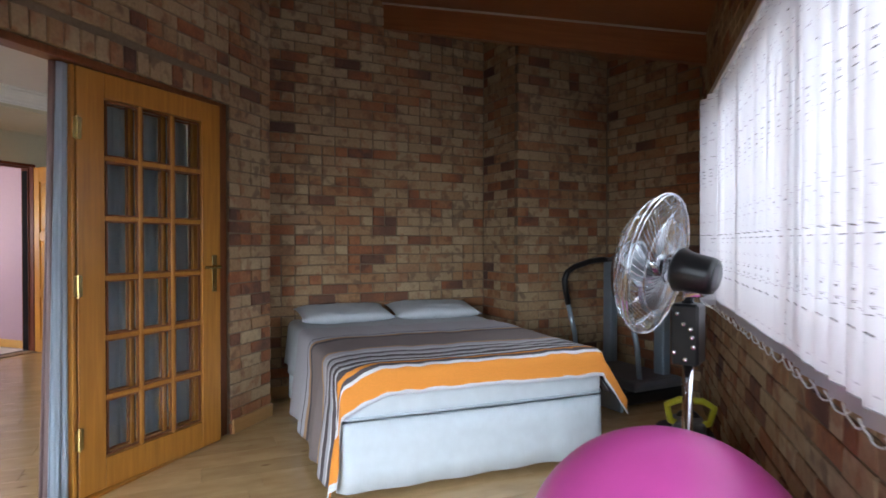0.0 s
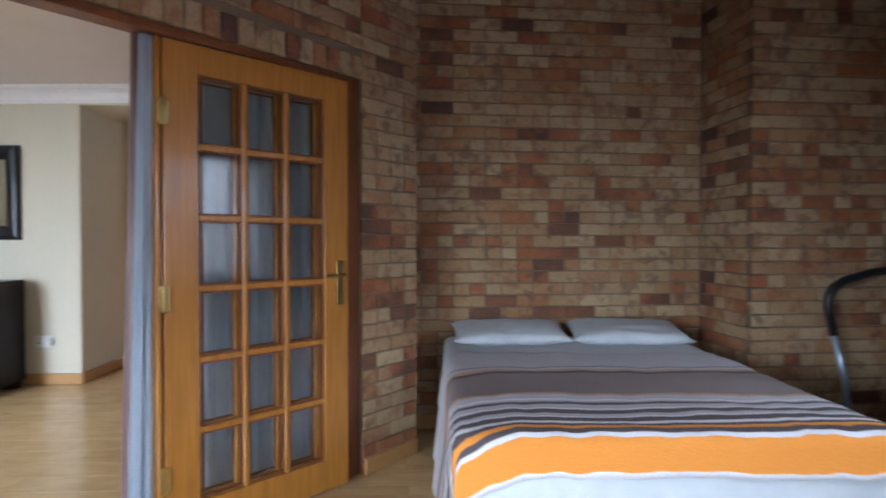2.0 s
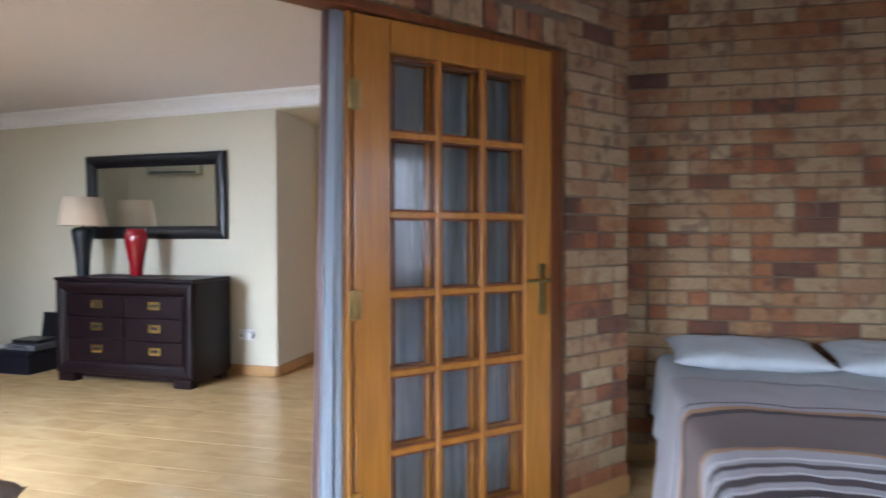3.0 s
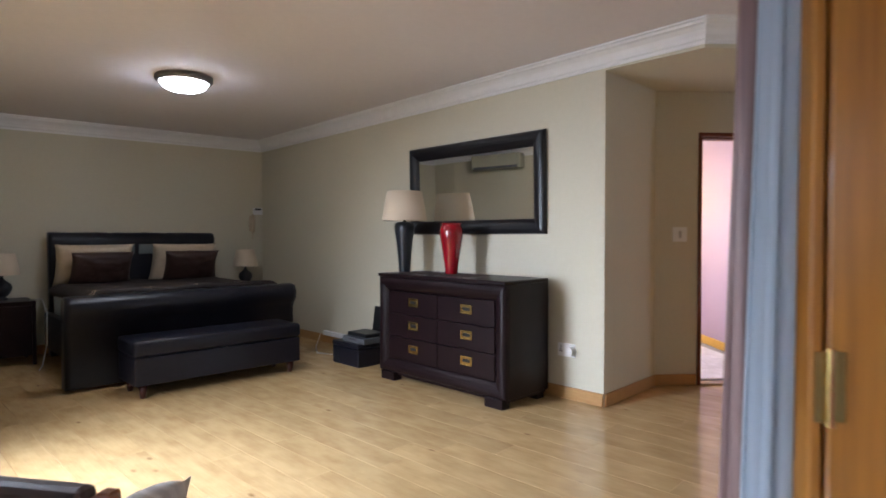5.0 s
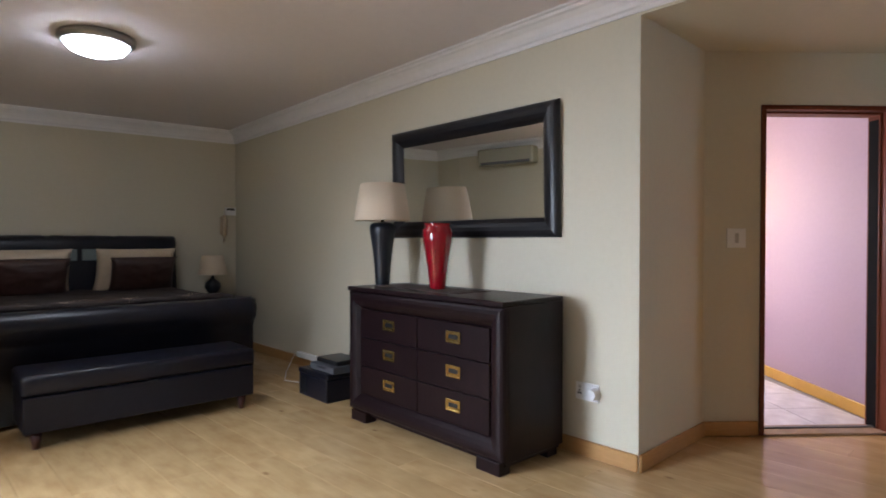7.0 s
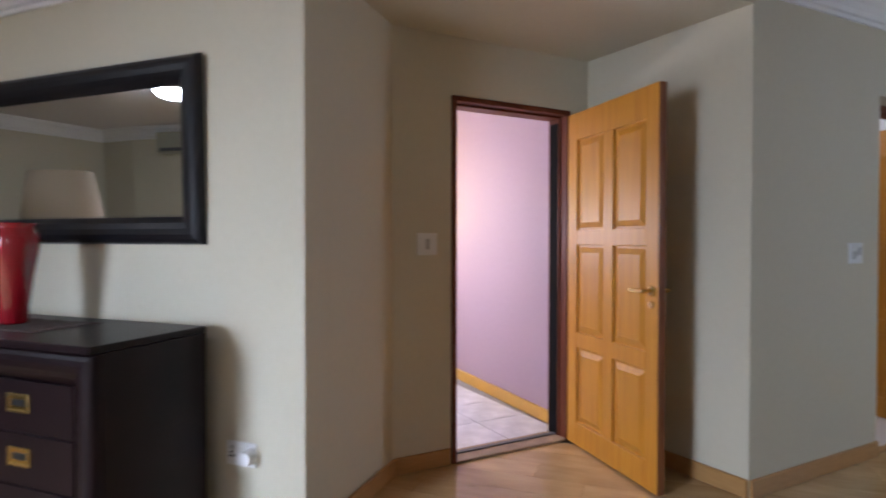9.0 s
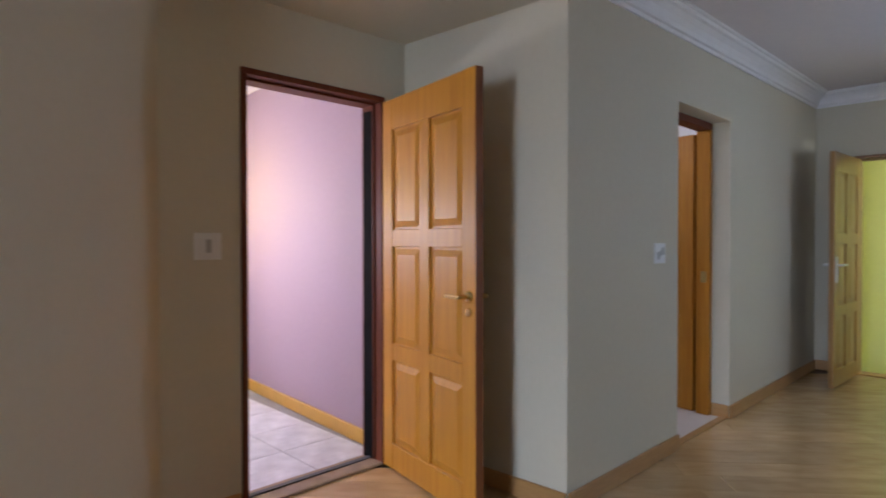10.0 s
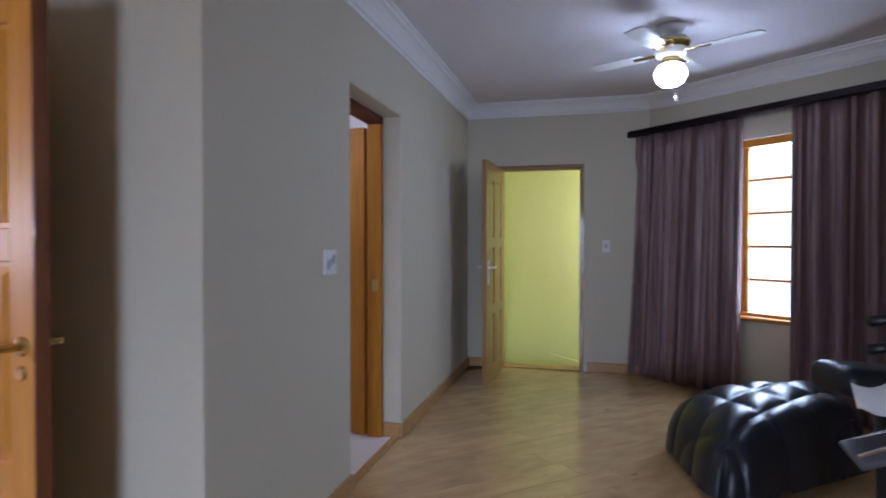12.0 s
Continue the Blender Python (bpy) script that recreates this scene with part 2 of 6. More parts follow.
# brick room: solid cores behind the laid bricks, 12 mm behind their faces
E_ = 0.012
BR = [Vector((WINX, -2.2, 0)), Vector((WINX, 4.79, 0)), un(RIGHTU, PIERN), un(PIERU, PIERN), un(PIERU, BEDN), un(COLU, BEDN), COL, Vector((FACE, -2.2, 0))]
WIN_Y0, WIN_Y1, WIN_Z0, WIN_Z1 = -1.9, 3.84, 0.90, 2.06
OPEN_Y0, OPEN_Y1, OPEN_Z = 0.2, 3.062, 2.085
brick_label = "brown and buff face-brick wall with recessed joints"


def core(name, p0, p1, z1, thick, openings=(), c0=1, c1=1):
    d = (p1 - p0).normalized()
    r = Vector((d.y, -d.x, 0)) * E_
    return wall(name, p0 + r - d * (E_ * c0 if not openings else 0), p1 + r + d * E_ * c1, z1, MORTAR, thick, openings, brick_label)


WALL_WINDOW = core("wall_blinds", BR[0], BR[1], 3.0, 0.22, [(WIN_Y0 + 2.2, WIN_Y1 + 2.2, WIN_Z0, WIN_Z1)])
WALL_RIGHT = core("wall_treadmill", BR[1], BR[2], 3.4, 0.2)
WALL_PIER = core("wall_pier", BR[2], BR[3], 3.5, 0.2, c1=-1)
WALL_PIERSIDE = core("wall_pier_side", BR[3], BR[4], 3.6, 0.1, c0=-1)
WALL_BED = core("wall_bed", BR[4], BR[5], 3.7, 0.18)
WALL_RETURN = core("wall_return", BR[5], BR[6], 3.7, 0.1, c1=-1)
WALL_FOLD = core("wall_folding_door", BR[6], BR[7], 3.7, 0.2, [(3.485 - OPEN_Y1, 3.485 - OPEN_Y0, 0, OPEN_Z)])
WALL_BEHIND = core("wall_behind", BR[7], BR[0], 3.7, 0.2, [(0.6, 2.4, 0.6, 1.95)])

# bedroom
FAR_X = WINU / S2 - FARY
BD = [Vector((BACK, -1.27, 0)), Vector((BACK, 3.30, 0)), un(0.62, 4.87), un(WINU, 4.87), Vector((FAR_X, FARY, 0)), Vector((DWX, FARY, 0)), Vector((DWX, 4.92, 0)),
      Vector((D1X, 4.86, 0)), Vector((D1X, 3.50, 0)), WC.copy(), CORNER, SOUTH[0], SOUTH[1], SOUTH[2]]
D1 = (3.86, 4.71, 2.07)
D2 = (6.10, 6.95, 2.10)
D3 = (-4.88, -4.03, 2.05)
NW = (BD[4] - BD[3]).length
WN0, WN1 = 7.0 - 4.87, 8.62 - 4.87     # window along the bay wall
paint = "beige painted plaster wall"
wall("wall_fold_back", BD[0], BD[1], H, PAINT, 0.008, [(OPEN_Y0 + 1.27, OPEN_Y1 + 1.27, 0, OPEN_Z)], paint)
wall("wall_fold_back_corner", BD[1], BD[2], H, PAINT, 0.01, (), paint)
wall("wall_bed_back", BD[2], BD[3], H, PAINT, 0.05, (), paint)
wall("wall_bay", BD[3], BD[4], H, PAINT, 0.22, [(WN0, WN1, 0.64, 2.12)], paint)
wall("wall_far", BD[4], BD[5], H, PAINT, 0.16, [(FAR_X - D3[1], FAR_X - D3[0], 0, D3[2])], paint)
wall("wall_bath_door", BD[5], BD[6], H, PAINT, 0.22, [(FARY - D2[1], FARY - D2[0], 0, D2[2])], paint)
wall("wall_alcove_side", BD[6], BD[7], H, PAINT, 0.15, (), paint)
wall("wall_hall_door", BD[7], BD[8], H, PAINT, 0.16, [(4.86 - D1[1], 4.86 - D1[0], 0, D1[2])], paint)
wall("wall_alcove_corner", BD[8], BD[9], H, PAINT, 0.1, (), paint)
wall("wall_dresser", BD[9], BD[10], H, PAINT, 0.2, (), paint)
wall("wall_headboard", BD[10], BD[11], H, PAINT, 0.2, (), paint)
wall("wall_south", BD[11], BD[12], H, PAINT, 0.2, (), paint)
wall("wall_aircon", BD[12], BD[13], H, PAINT, 0.2, (), paint)
wall("wall_south_east", BD[13], BD[0], H, PAINT, 0.2, [(0.05, 1.05, 0.2, 2.08)], paint)

# ceiling of the bedroom, with the dropped soffit over the alcove
bm = bmesh.new()
vs = [bm.verts.new((p.x, p.y, ceil_z(p.y))) for p in BD]
bm.faces.new(vs)
r = bmesh.ops.extrude_face_region(bm, geom=bm.faces[:])
bmesh.ops.translate(bm, vec=(0, 0, 0.35), verts=[g for g in r["geom"] if isinstance(g, bmesh.types.BMVert)])
tagged(part("ceiling", bm, CEIL), "smooth off-white painted ceiling", "ceiling", kind="structure")
SOFFIT = 2.40
alc = [Vector((D1X, 3.50, 0)), WC.copy(), Vector((DWX, WC.y + (DWX - WC.x) * math.tan(ANG), 0)), Vector((DWX, 4.92, 0)), Vector((D1X, 4.86, 0))]
bm = bmesh.new()
vs = [bm.verts.new((p.x, p.y, SOFFIT)) for p in alc]
bm.faces.new(vs)
r = bmesh.ops.extrude_face_region(bm, geom=bm.faces[:])
bmesh.ops.translate(bm, vec=(0, 0, 0.3), verts=[g for g in r["geom"] if isinstance(g, bmesh.types.BMVert)])
tagged(part("ceiling_soffit", bm, PAINT), "beige painted lowered ceiling over the alcove", "ceiling", kind="structure")


def cornice(pts):
    """Coved white cornice along a line of points, with the room on its left."""
    prof = [(0, -0.135), (0.012, -0.135), (0.014, -0.115), (0.028, -0.108), (0.034, -0.085), (0.052, -0.058), (0.08, -0.036), (0.10, -0.030), (0.104, -0.014), (0.125, -0.012), (0.128, 0.004), (0, 0.004)]
    bm = bmesh.new()
    rings = []
    for i, p in enumerate(pts):
        def side(a, b):
            d = (b - a).normalized()
            return Vector((-d.y, d.x, 0))
        if i == 0:
            w = side(pts[0], pts[1])
        elif i == len(pts) - 1:
            w = side(pts[-2], pts[-1])
        else:
            w1, w2 = side(pts[i - 1], p), side(p, pts[i + 1])
            w = (w1 + w2) / (1 + w1.dot(w2))
        rings.append([bm.verts.new((p.x + w.x * a, p.y + w.y * a, ceil_z(p.y) + b)) for a, b in prof])
    for r0, r1 in zip(rings, rings[1:]):
        for k in range(len(prof)):
            bm.faces.new((r0[k], r0[(k + 1) % len(prof)], r1[(k + 1) % len(prof)], r1[k]))
    bm.faces.new(rings[0]), bm.faces.new(rings[-1][::-1])
    return tagged(part("cornice", bm, WHITE), "moulded white plaster cornice under the ceiling", "cornice", kind="structure")


cornice([BD[1], BD[2], BD[3], BD[4], BD[5], alc[2], CORNER, SOUTH[0], SOUTH[1], SOUTH[2], BD[0], BD[1]])

# floor: a dark base under the laid planks
FLOOR = tagged(boxpart("floor", (-10.6, 1.0, -5.2, 9.37, -0.25, -0.010), mat("plank_joint", (0.10, 0.055, 0.022), 0.7)), "oak laminate plank floor with a satin sheen", "floor", kind="structure")
HALL_FLOOR = tagged(boxpart("floor_hall", (-8.6, D1X - 0.155, 3.0, 5.2, -0.006, -0.004), mat("grout", (0.35, 0.34, 0.33), 0.9)), "grey stone tile floor of the hall", "floor", kind="structure")
tagged(boxpart("floor_bath", (-8.0, DWX - 0.225, 5.3, 8.8, -0.009, 0.006), mat("white_tile", (0.75, 0.72, 0.7), 0.3, stain=0.06)), "pale tile floor of the bathroom", "floor", kind="structure")
tagged(boxpart("floor_bath_doorway", (DWX - 0.224, DWX - 0.056, D2[0] + 0.002, D2[1] - 0.002, -0.009, 0.006), bpy.data.materials["white_tile"]), "pale tile floor in the bathroom doorway", "floor", kind="structure")

# lean-to timber ceiling of the brick room
def roof_z(x):
    return 2.71 + 0.212 * (WINX - x)


bm = bmesh.new()
vs = [bm.verts.new((x, y, roof_z(x))) for x, y in ((-3.6, -2.6), (0.9, -2.6), (0.9, 6.2), (-3.6, 6.2))]
bm.faces.new(vs)
r = bmesh.ops.extrude_face_region(bm, geom=bm.faces[:])
bmesh.ops.translate(bm, vec=(0, 0, 0.2), verts=[g for g in r["geom"] if isinstance(g, bmesh.types.BMVert)])
tagged(part("ceiling_timber", bm, RAFTER), "sloping reddish-brown boarded timber ceiling", "ceiling", kind="structure")

for y in (4.55, 3.25, 1.95, 0.65, -0.65):
    bm = bmesh.new()
    box(bm, -3.0, 0.1, -0.036, 0.036, -0.215, -0.002, bevel=0.004)
    a = math.degrees(math.atan(0.212))
    ob = part("rafter", bm, RAFTER, m=Matrix.Translation((WINX, y, roof_z(WINX))) @ pose(0, 0, 0, 0, a, 0))
    tagged(ob, "planed reddish-brown timber roof rafter", "rafter", group="rafters of the sun room", kind="structure")
boxpart("trim", (-2.9, 0.1, -0.046, -0.036, -0.018, -0.004), mat("pale_trim", (0.5, 0.42, 0.36), 0.5), m=Matrix.Translation((WINX - 0.1, 4.55, roof_z(WINX - 0.1))) @ pose(0, 0, 0, 0, math.degrees(math.atan(0.212)), 0))
tagged(bpy.data.objects["trim"], "thin pale trim strip along a rafter", "trim", kind="structure")

# rooms behind the doors
wall("wall_hall_pink", (D1X - 0.16, 4.80), (-8.45, 4.93), 2.6, PINK, 0.05, (), "lilac-pink painted hall wall")
wall("wall_hall_end", (-8.45, 4.93), (-8.45, 3.1), 2.6, PINK, 0.05, (), "lilac-pink painted hall wall")
wall("wall_hall_side", (-8.45, 3.15), (D1X - 0.16, 3.15), 2.6, PINK, 0.05, (), "lilac-pink painted hall wall")
tagged(boxpart("ceiling_hall", (-8.6, D1X - 0.16, 3.12, 5.0, 2.5, 2.6), CEIL), "white painted hall ceiling", "ceiling", kind="structure")
HALLBASE = mat("hall_baseboard", (0.62, 0.36, 0.06), 0.35, stain=0.1)
for p0, p1 in (((D1X - 0.17, 4.80), (-8.45, 4.93)), ((-8.45, 4.93), (-8.45, 3.15))):
    m, length = line_pose(p0, p1)
    tagged(boxpart("baseboard", (0, length, 0.001, 0.02, 0.0, 0.09), HALLBASE, bevel=0.004, m=m), "golden varnished baseboard along the hall wall", "baseboard", kind="structure")
wall("wall_passage", (-2.5, 10.35), (-6.0, 10.35), 3.0, LIME, 0.05, (), "lime-green painted stair wall", z0=-2.0)
wall("wall_passage_side", (-5.15, 10.35), (-5.15, FARY + 0.16), 3.0, LIME, 0.05, (), "lime-green painted stair wall", z0=-2.0)
wall("wall_passage_end", (-2.6, FARY + 0.16), (-2.6, 10.35), 3.0, LIME, 0.05, (), "lime-green painted stair wall", z0=-2.0)
bm = bmesh.new()
vs = [bm.verts.new(c) for c in ((-6, FARY + 0.16, 2.30), (-2.5, FARY + 0.16, 2.42), (-2.5, 10.4, 2.42), (-6, 10.4, 2.12))]
bm.faces.new(vs)
r = bmesh.ops.extrude_face_region(bm, geom=bm.faces[:])
bmesh.ops.translate(bm, vec=(0, 0, 0.9), verts=[g for g in r["geom"] if isinstance(g, bmesh.types.BMVert)])
tagged(part("ceiling_passage", bm, CEIL), "sloping white ceiling over the stairs", "ceiling", kind="structure")
for k in range(4):
    tagged(boxpart("stair_step", (-5.2, -2.6, FARY + 0.16 + 0.02 + 0.26 * k, FARY + 0.16 + 0.28 + 0.26 * k, -2.0, -0.19 - 0.18 * k), TILE, bevel=0.008), "tiled step going down behind the door", "stair step", group="steps down", kind="structure")
wall("wall_bath_far", (-5.42, 7.50), (-8, 7.50), 2.6, WHITE, 0.05, (), "pale bathroom wall")
wall("wall_bath_end", (-7.4, 7.5), (-7.4, 5.3), 2.6, WHITE, 0.05, (), "pale bathroom wall")
wall("wall_bath_near", (-8, 5.5), (-5.42, 5.5), 2.6, WHITE, 0.05, (), "pale bathroom wall")
tagged(boxpart("ceiling_bath", (-8.0, DWX - 0.22, 5.3, 8.8, 2.5, 2.6), CEIL), "white bathroom ceiling", "ceiling", kind="structure")

# baseboards
baseboard(BD[4], BD[5], gaps=[(FAR_X - D3[1] - 0.03, FAR_X - D3[0] + 0.03)])
baseboard(BD[5], BD[6], gaps=[(FARY - D2[1], FARY - D2[0])])
baseboard(BD[6], BD[7])
baseboard(BD[7], BD[8], gaps=[(4.86 - D1[1] - 0.01, 4.86 - D1[0] + 0.01)])
baseboard(BD[8], BD[9])
baseboard(BD[9], BD[10])
baseboard(BD[10], BD[11])
baseboard(BD[3], BD[4])
baseboard(BD[2], BD[3])
baseboard(COL, Vector((FACE, OPEN_Y1, 0)))
baseboard(Vector((FACE, OPEN_Y0, 0)), BR[7])
baseboard(BR[4], BR[5])
baseboard(BR[2], BR[3])
# short baseboards in the reveal of the bathroom door
tagged(boxpart("baseboard", (DWX - 0.118, DWX - 0.001, D2[1] - 0.018, D2[1] - 0.001, 0.002, 0.095), SKIRT, bevel=0.004), "varnished wooden baseboard along the wall", "baseboard", kind="structure")

# ---- doors and windows ----
def glass_mat():
    m = bpy.data.materials.new("clear_glass")
    m.use_nodes = True
    n, l = m.node_tree.nodes, m.node_tree.links
    n.remove(n["Principled BSDF"])
    tr, gl, mx, lw = n.new("ShaderNodeBsdfTransparent"), n.new("ShaderNodeBsdfGlossy"), n.new("ShaderNodeMixShader"), n.new("ShaderNodeLayerWeight")
    gl.inputs["Roughness"].default_value = 0.02
    tr.inputs[0].default_value = (0.98, 0.99, 0.99, 1)
    pw, ad = n.new("ShaderNodeMath"), n.new("ShaderNodeMath")
    pw.operation, ad.operation = "POWER", "MULTIPLY_ADD"
    pw.inputs[1].default_value = 4.0
    ad.inputs[1].default_value, ad.inputs[2].default_value = 0.6, 0.045
    l.new(lw.outputs["Facing"], pw.inputs[0]), l.new(pw.outputs[0], ad.inputs[0]), l.new(ad.outputs[0], mx.inputs[0])
    l.new(tr.outputs[0], mx.inputs[1]), l.new(gl.outputs[0], mx.inputs[2])
    l.new(mx.outputs[0], n["Material Output"].inputs[0])
    return m


GLASS = glass_mat()


def lever(parent, x, z, y, material, side=1):
    """Door plate and lever on the face y of a leaf; side: the way out."""
    bm = bmesh.new()
    box(bm, x - 0.02, x + 0.02, y, y + side * 0.008, z - 0.11, z + 0.11, bevel=0.003)
    plate = part("handle_plate", bm, material, parent, "metal door plate")
    bm = bmesh.new()
    bmesh.ops.create_cone(bm, cap_ends=True, segments=12, radius1=0.010, radius2=0.010, depth=0.05, matrix=pose(x, y + side * 0.028, z + 0.04, 90))
    box(bm, x - 0.115, x + 0.010, y + side * 0.042, y + side * 0.056, z + 0.031, z + 0.049, bevel=0.005, seg=2)
    part("handle", bm, material, plate, "metal lever handle")


def glazed_leaf(name, m, w, h, label, handle=True):
    """A glazed leaf with three by six panes: local x along its width, y its thickness, hinged at x = 0."""
    d = thing(name, m, label, "door", kind="structure")
    st, top, bot, t = 0.142, 0.12, 0.15, 0.042
    for a, b in ((0, st), (w - st, w)):
        boxpart("stile", (a, b, -t / 2, t / 2, 0.0, h), PINE, d, bevel=0.004)
    boxpart("top_rail", (st, w - st, -t / 2 + 0.001, t / 2 - 0.001, h - top, h), PINE, d, bevel=0.003)
    boxpart("bottom_rail", (st, w - st, -t / 2 + 0.001, t / 2 - 0.001, 0, bot), PINE, d, bevel=0.003)
    gx0, gx1, gz0, gz1 = st, w - st, bot, h - top
    for k in (1, 2):
        x = gx0 + (gx1 - gx0) * k / 3
        boxpart("glazing_bar", (x - 0.013, x + 0.013, -t / 2 + 0.003, t / 2 - 0.003, gz0, gz1), PINE, d, bevel=0.005)
    for k in range(1, 6):
        z = gz0 + (gz1 - gz0) * k / 6
        boxpart("glazing_bar", (gx0, gx1, -t / 2 + 0.005, t / 2 - 0.005, z - 0.013, z + 0.013), PINE, d, bevel=0.005)
    for i in range(3):
        for j in range(6):
            x0, x1 = gx0 + (gx1 - gx0) * i / 3, gx0 + (gx1 - gx0) * (i + 1) / 3
            z0, z1 = gz0 + (gz1 - gz0) * j / 6, gz0 + (gz1 - gz0) * (j + 1) / 6
            pn = boxpart("pane", (x0 + 0.008, x1 - 0.008, -0.002, 0.002, z0 + 0.008, z1 - 0.008), GLASS, d, "clear glass pane")
            pn.visible_shadow = False
            bm = bmesh.new()
            # beads round the pane
            for q in ((x0 + 0.010, x0 + 0.020, z0 + 0.010, z1 - 0.010), (x1 - 0.020, x1 - 0.010, z0 + 0.010, z1 - 0.010)):
                box(bm, q[0], q[1], 0.003, 0.012, q[2], q[3])
            for q in ((x0 + 0.020, x1 - 0.020, z0 + 0.010, z0 + 0.020), (x0 + 0.020, x1 - 0.020, z1 - 0.020, z1 - 0.010)):
                box(bm, q[0], q[1], 0.003, 0.012, q[2], q[3])
            part("glazing_bead", bm, PINE_DARK, d)
    if handle:
        lever(d, w - 0.055, 1.02, t / 2, BRASS)
    for z in (0.28, 1.0, 1.74):
        bm = bmesh.new()
        box(bm, -0.022, 0.022, t / 2, t / 2 + 0.004, z - 0.05, z + 0.05)
        bmesh.ops.create_cone(bm, cap_ends=True, segments=10, radius1=0.007, radius2=0.007, depth=0.11, matrix=pose(0, t / 2 + 0.006, z))
        part("hinge", bm, BRASS, d, "aged brass butt hinge")
    return d


# the folding door: one leaf shut in the opening, its neighbours folded back behind it
LEAFW = 0.897
FOLDX = -2.475
glazed_leaf("door_1", pose(FOLDX, 2.045, 0.012, 0, 0, 85) @ Matrix.Diagonal((1, -1, 1, 1)), LEAFW, 2.03, "varnished pine folding door leaf, slightly ajar, with eighteen panes")
glazed_leaf("door_2", pose(FOLDX - 0.055, 2.037, 0.012, 0, 0, 85.3) @ Matrix.Diagonal((1, -1, 1, 1)), LEAFW, 2.03, "varnished pine glazed leaf folded back behind another", handle=False)
frame_1 = thing("door_frame_1", pose(0, 0, 0), "varnished pine frame of the folding door", "door frame", kind="structure")
boxpart("jamb", (-2.53, -2.43, 2.962, 3.061, 0.002, 2.084), PINE_DARK, frame_1, bevel=0.004)
boxpart("head", (-2.53, -2.43, OPEN_Y0 + 0.001, 2.962, 2.047, 2.084), PINE_DARK, frame_1, bevel=0.004)
boxpart("jamb", (-2.53, -2.43, OPEN_Y0 + 0.001, OPEN_Y0 + 0.05, 0.002, 2.047), PINE_DARK, frame_1, bevel=0.004)
boxpart("sill", (-2.55, -2.41, OPEN_Y0 + 0.05, 2.96, 0.001, 0.010), PINE, frame_1, bevel=0.003)
boxpart("meeting_post", (-2.585, -2.452, 2.014, 2.034, 0.012, 2.043), PINE, frame_1, bevel=0.004)


def panel_leaf(name, m, w, h, label, material, handle_mat, side, knob=False):
    """A six-panel leaf: local x from the hinge, y thickness, raised and fielded panels on both faces."""
    d = thing(name, m, label, "door", kind="structure")
    t, st = 0.042, 0.10
    rails = [0.0, 0.14, 0.60, 0.69, 1.22, 1.31, h - 0.165, h]
    boxpart("stile", (0, st, -t / 2, t / 2, 0, h), material, d, bevel=0.003)
    boxpart("stile", (w - st, w, -t / 2, t / 2, 0, h), material, d, bevel=0.003)
    mid = w / 2
    boxpart("muntin", (mid - 0.045, mid + 0.045, -t / 2 + 0.0006, t / 2 - 0.0006, rails[1], rails[6]), material, d, bevel=0.003)
    for a, b in ((0, 1), (2, 3), (4, 5), (6, 7)):
        boxpart("rail", (st, w - st, -t / 2 + 0.0012, t / 2 - 0.0012, rails[a], rails[b]), material, d, bevel=0.003)
    for a, b in ((1, 2), (3, 4), (5, 6)):
        for x0, x1 in ((st, mid - 0.045), (mid + 0.045, w - st)):
            bm = bmesh.new()
            box(bm, x0 - 0.004, x1 + 0.004, -0.006, 0.006, rails[a] - 0.004, rails[b] + 0.004)
            for sd in (-1, 1):
                # fielded centre with sloping margins
                o = [(x0 + 0.014, rails[a] + 0.014), (x1 - 0.014, rails[a] + 0.014), (x1 - 0.014, rails[b] - 0.014), (x0 + 0.014, rails[b] - 0.014)]
                i = [(x0 + 0.045, rails[a] + 0.045), (x1 - 0.045, rails[a] + 0.045), (x1 - 0.045, rails[b] - 0.045), (x0 + 0.045, rails[b] - 0.045)]
                vo = [bm.verts.new((x, sd * 0.0062, z)) for x, z in o]
                vi = [bm.verts.new((x, sd * 0.017, z)) for x, z in i]
                bm.faces.new(vi)
                for k in range(4):
                    bm.faces.new((vo[k], vo[(k + 1) % 4], vi[(k + 1) % 4], vi[k]))
            part("panel", bm, material, d)
    if knob:
        for sd in (-1, 1):
            bm = bmesh.new()
            y0 = sd * t / 2
            bmesh.ops.create_cone(bm, cap_ends=True, segments=20, radius1=0.028, radius2=0.022, depth=0.010, matrix=pose(w - 0.05, y0 + sd * 0.005, 1.0, 90 * -sd))
            bmesh.ops.create_cone(bm, cap_ends=True, segments=14, radius1=0.011, radius2=0.010, depth=0.05, matrix=pose(w - 0.05, y0 + sd * 0.033, 1.0, 90))
            box(bm, w - 0.155, w - 0.04, y0 + sd * 0.05, y0 + sd * 0.066, 0.990, 1.010, bevel=0.006, seg=2)
            part("handle", bm, handle_mat, d, "polished brass lever handle")
            bm = bmesh.new()
            bmesh.ops.create_cone(bm, cap_ends=True, segments=16, radius1=0.021, radius2=0.018, depth=0.008, matrix=pose(w - 0.05, y0 + sd * 0.004, 0.93, 90 * -sd))
            part("keyhole_cover", bm, handle_mat, d, "round brass keyhole cover")
    else:
        for sd in (-1, 1):
            lever(d, w - 0.05, 1.0, sd * t / 2, handle_mat, sd)
    return d


PINE_GOLD = mat("golden_pine", (0.52, 0.235, 0.018), 0.42, color2=(0.40, 0.155, 0.010), scale=4, stretch=(9, 9, 0.5), bump=0.04, bump_scale=40, spec=0.3)
FRAME_RED = mat("red_brown_frame", (0.15, 0.04, 0.016), 0.5, color2=(0.10, 0.026, 0.012), scale=5, stretch=(9, 9, 0.6), spec=0.2)


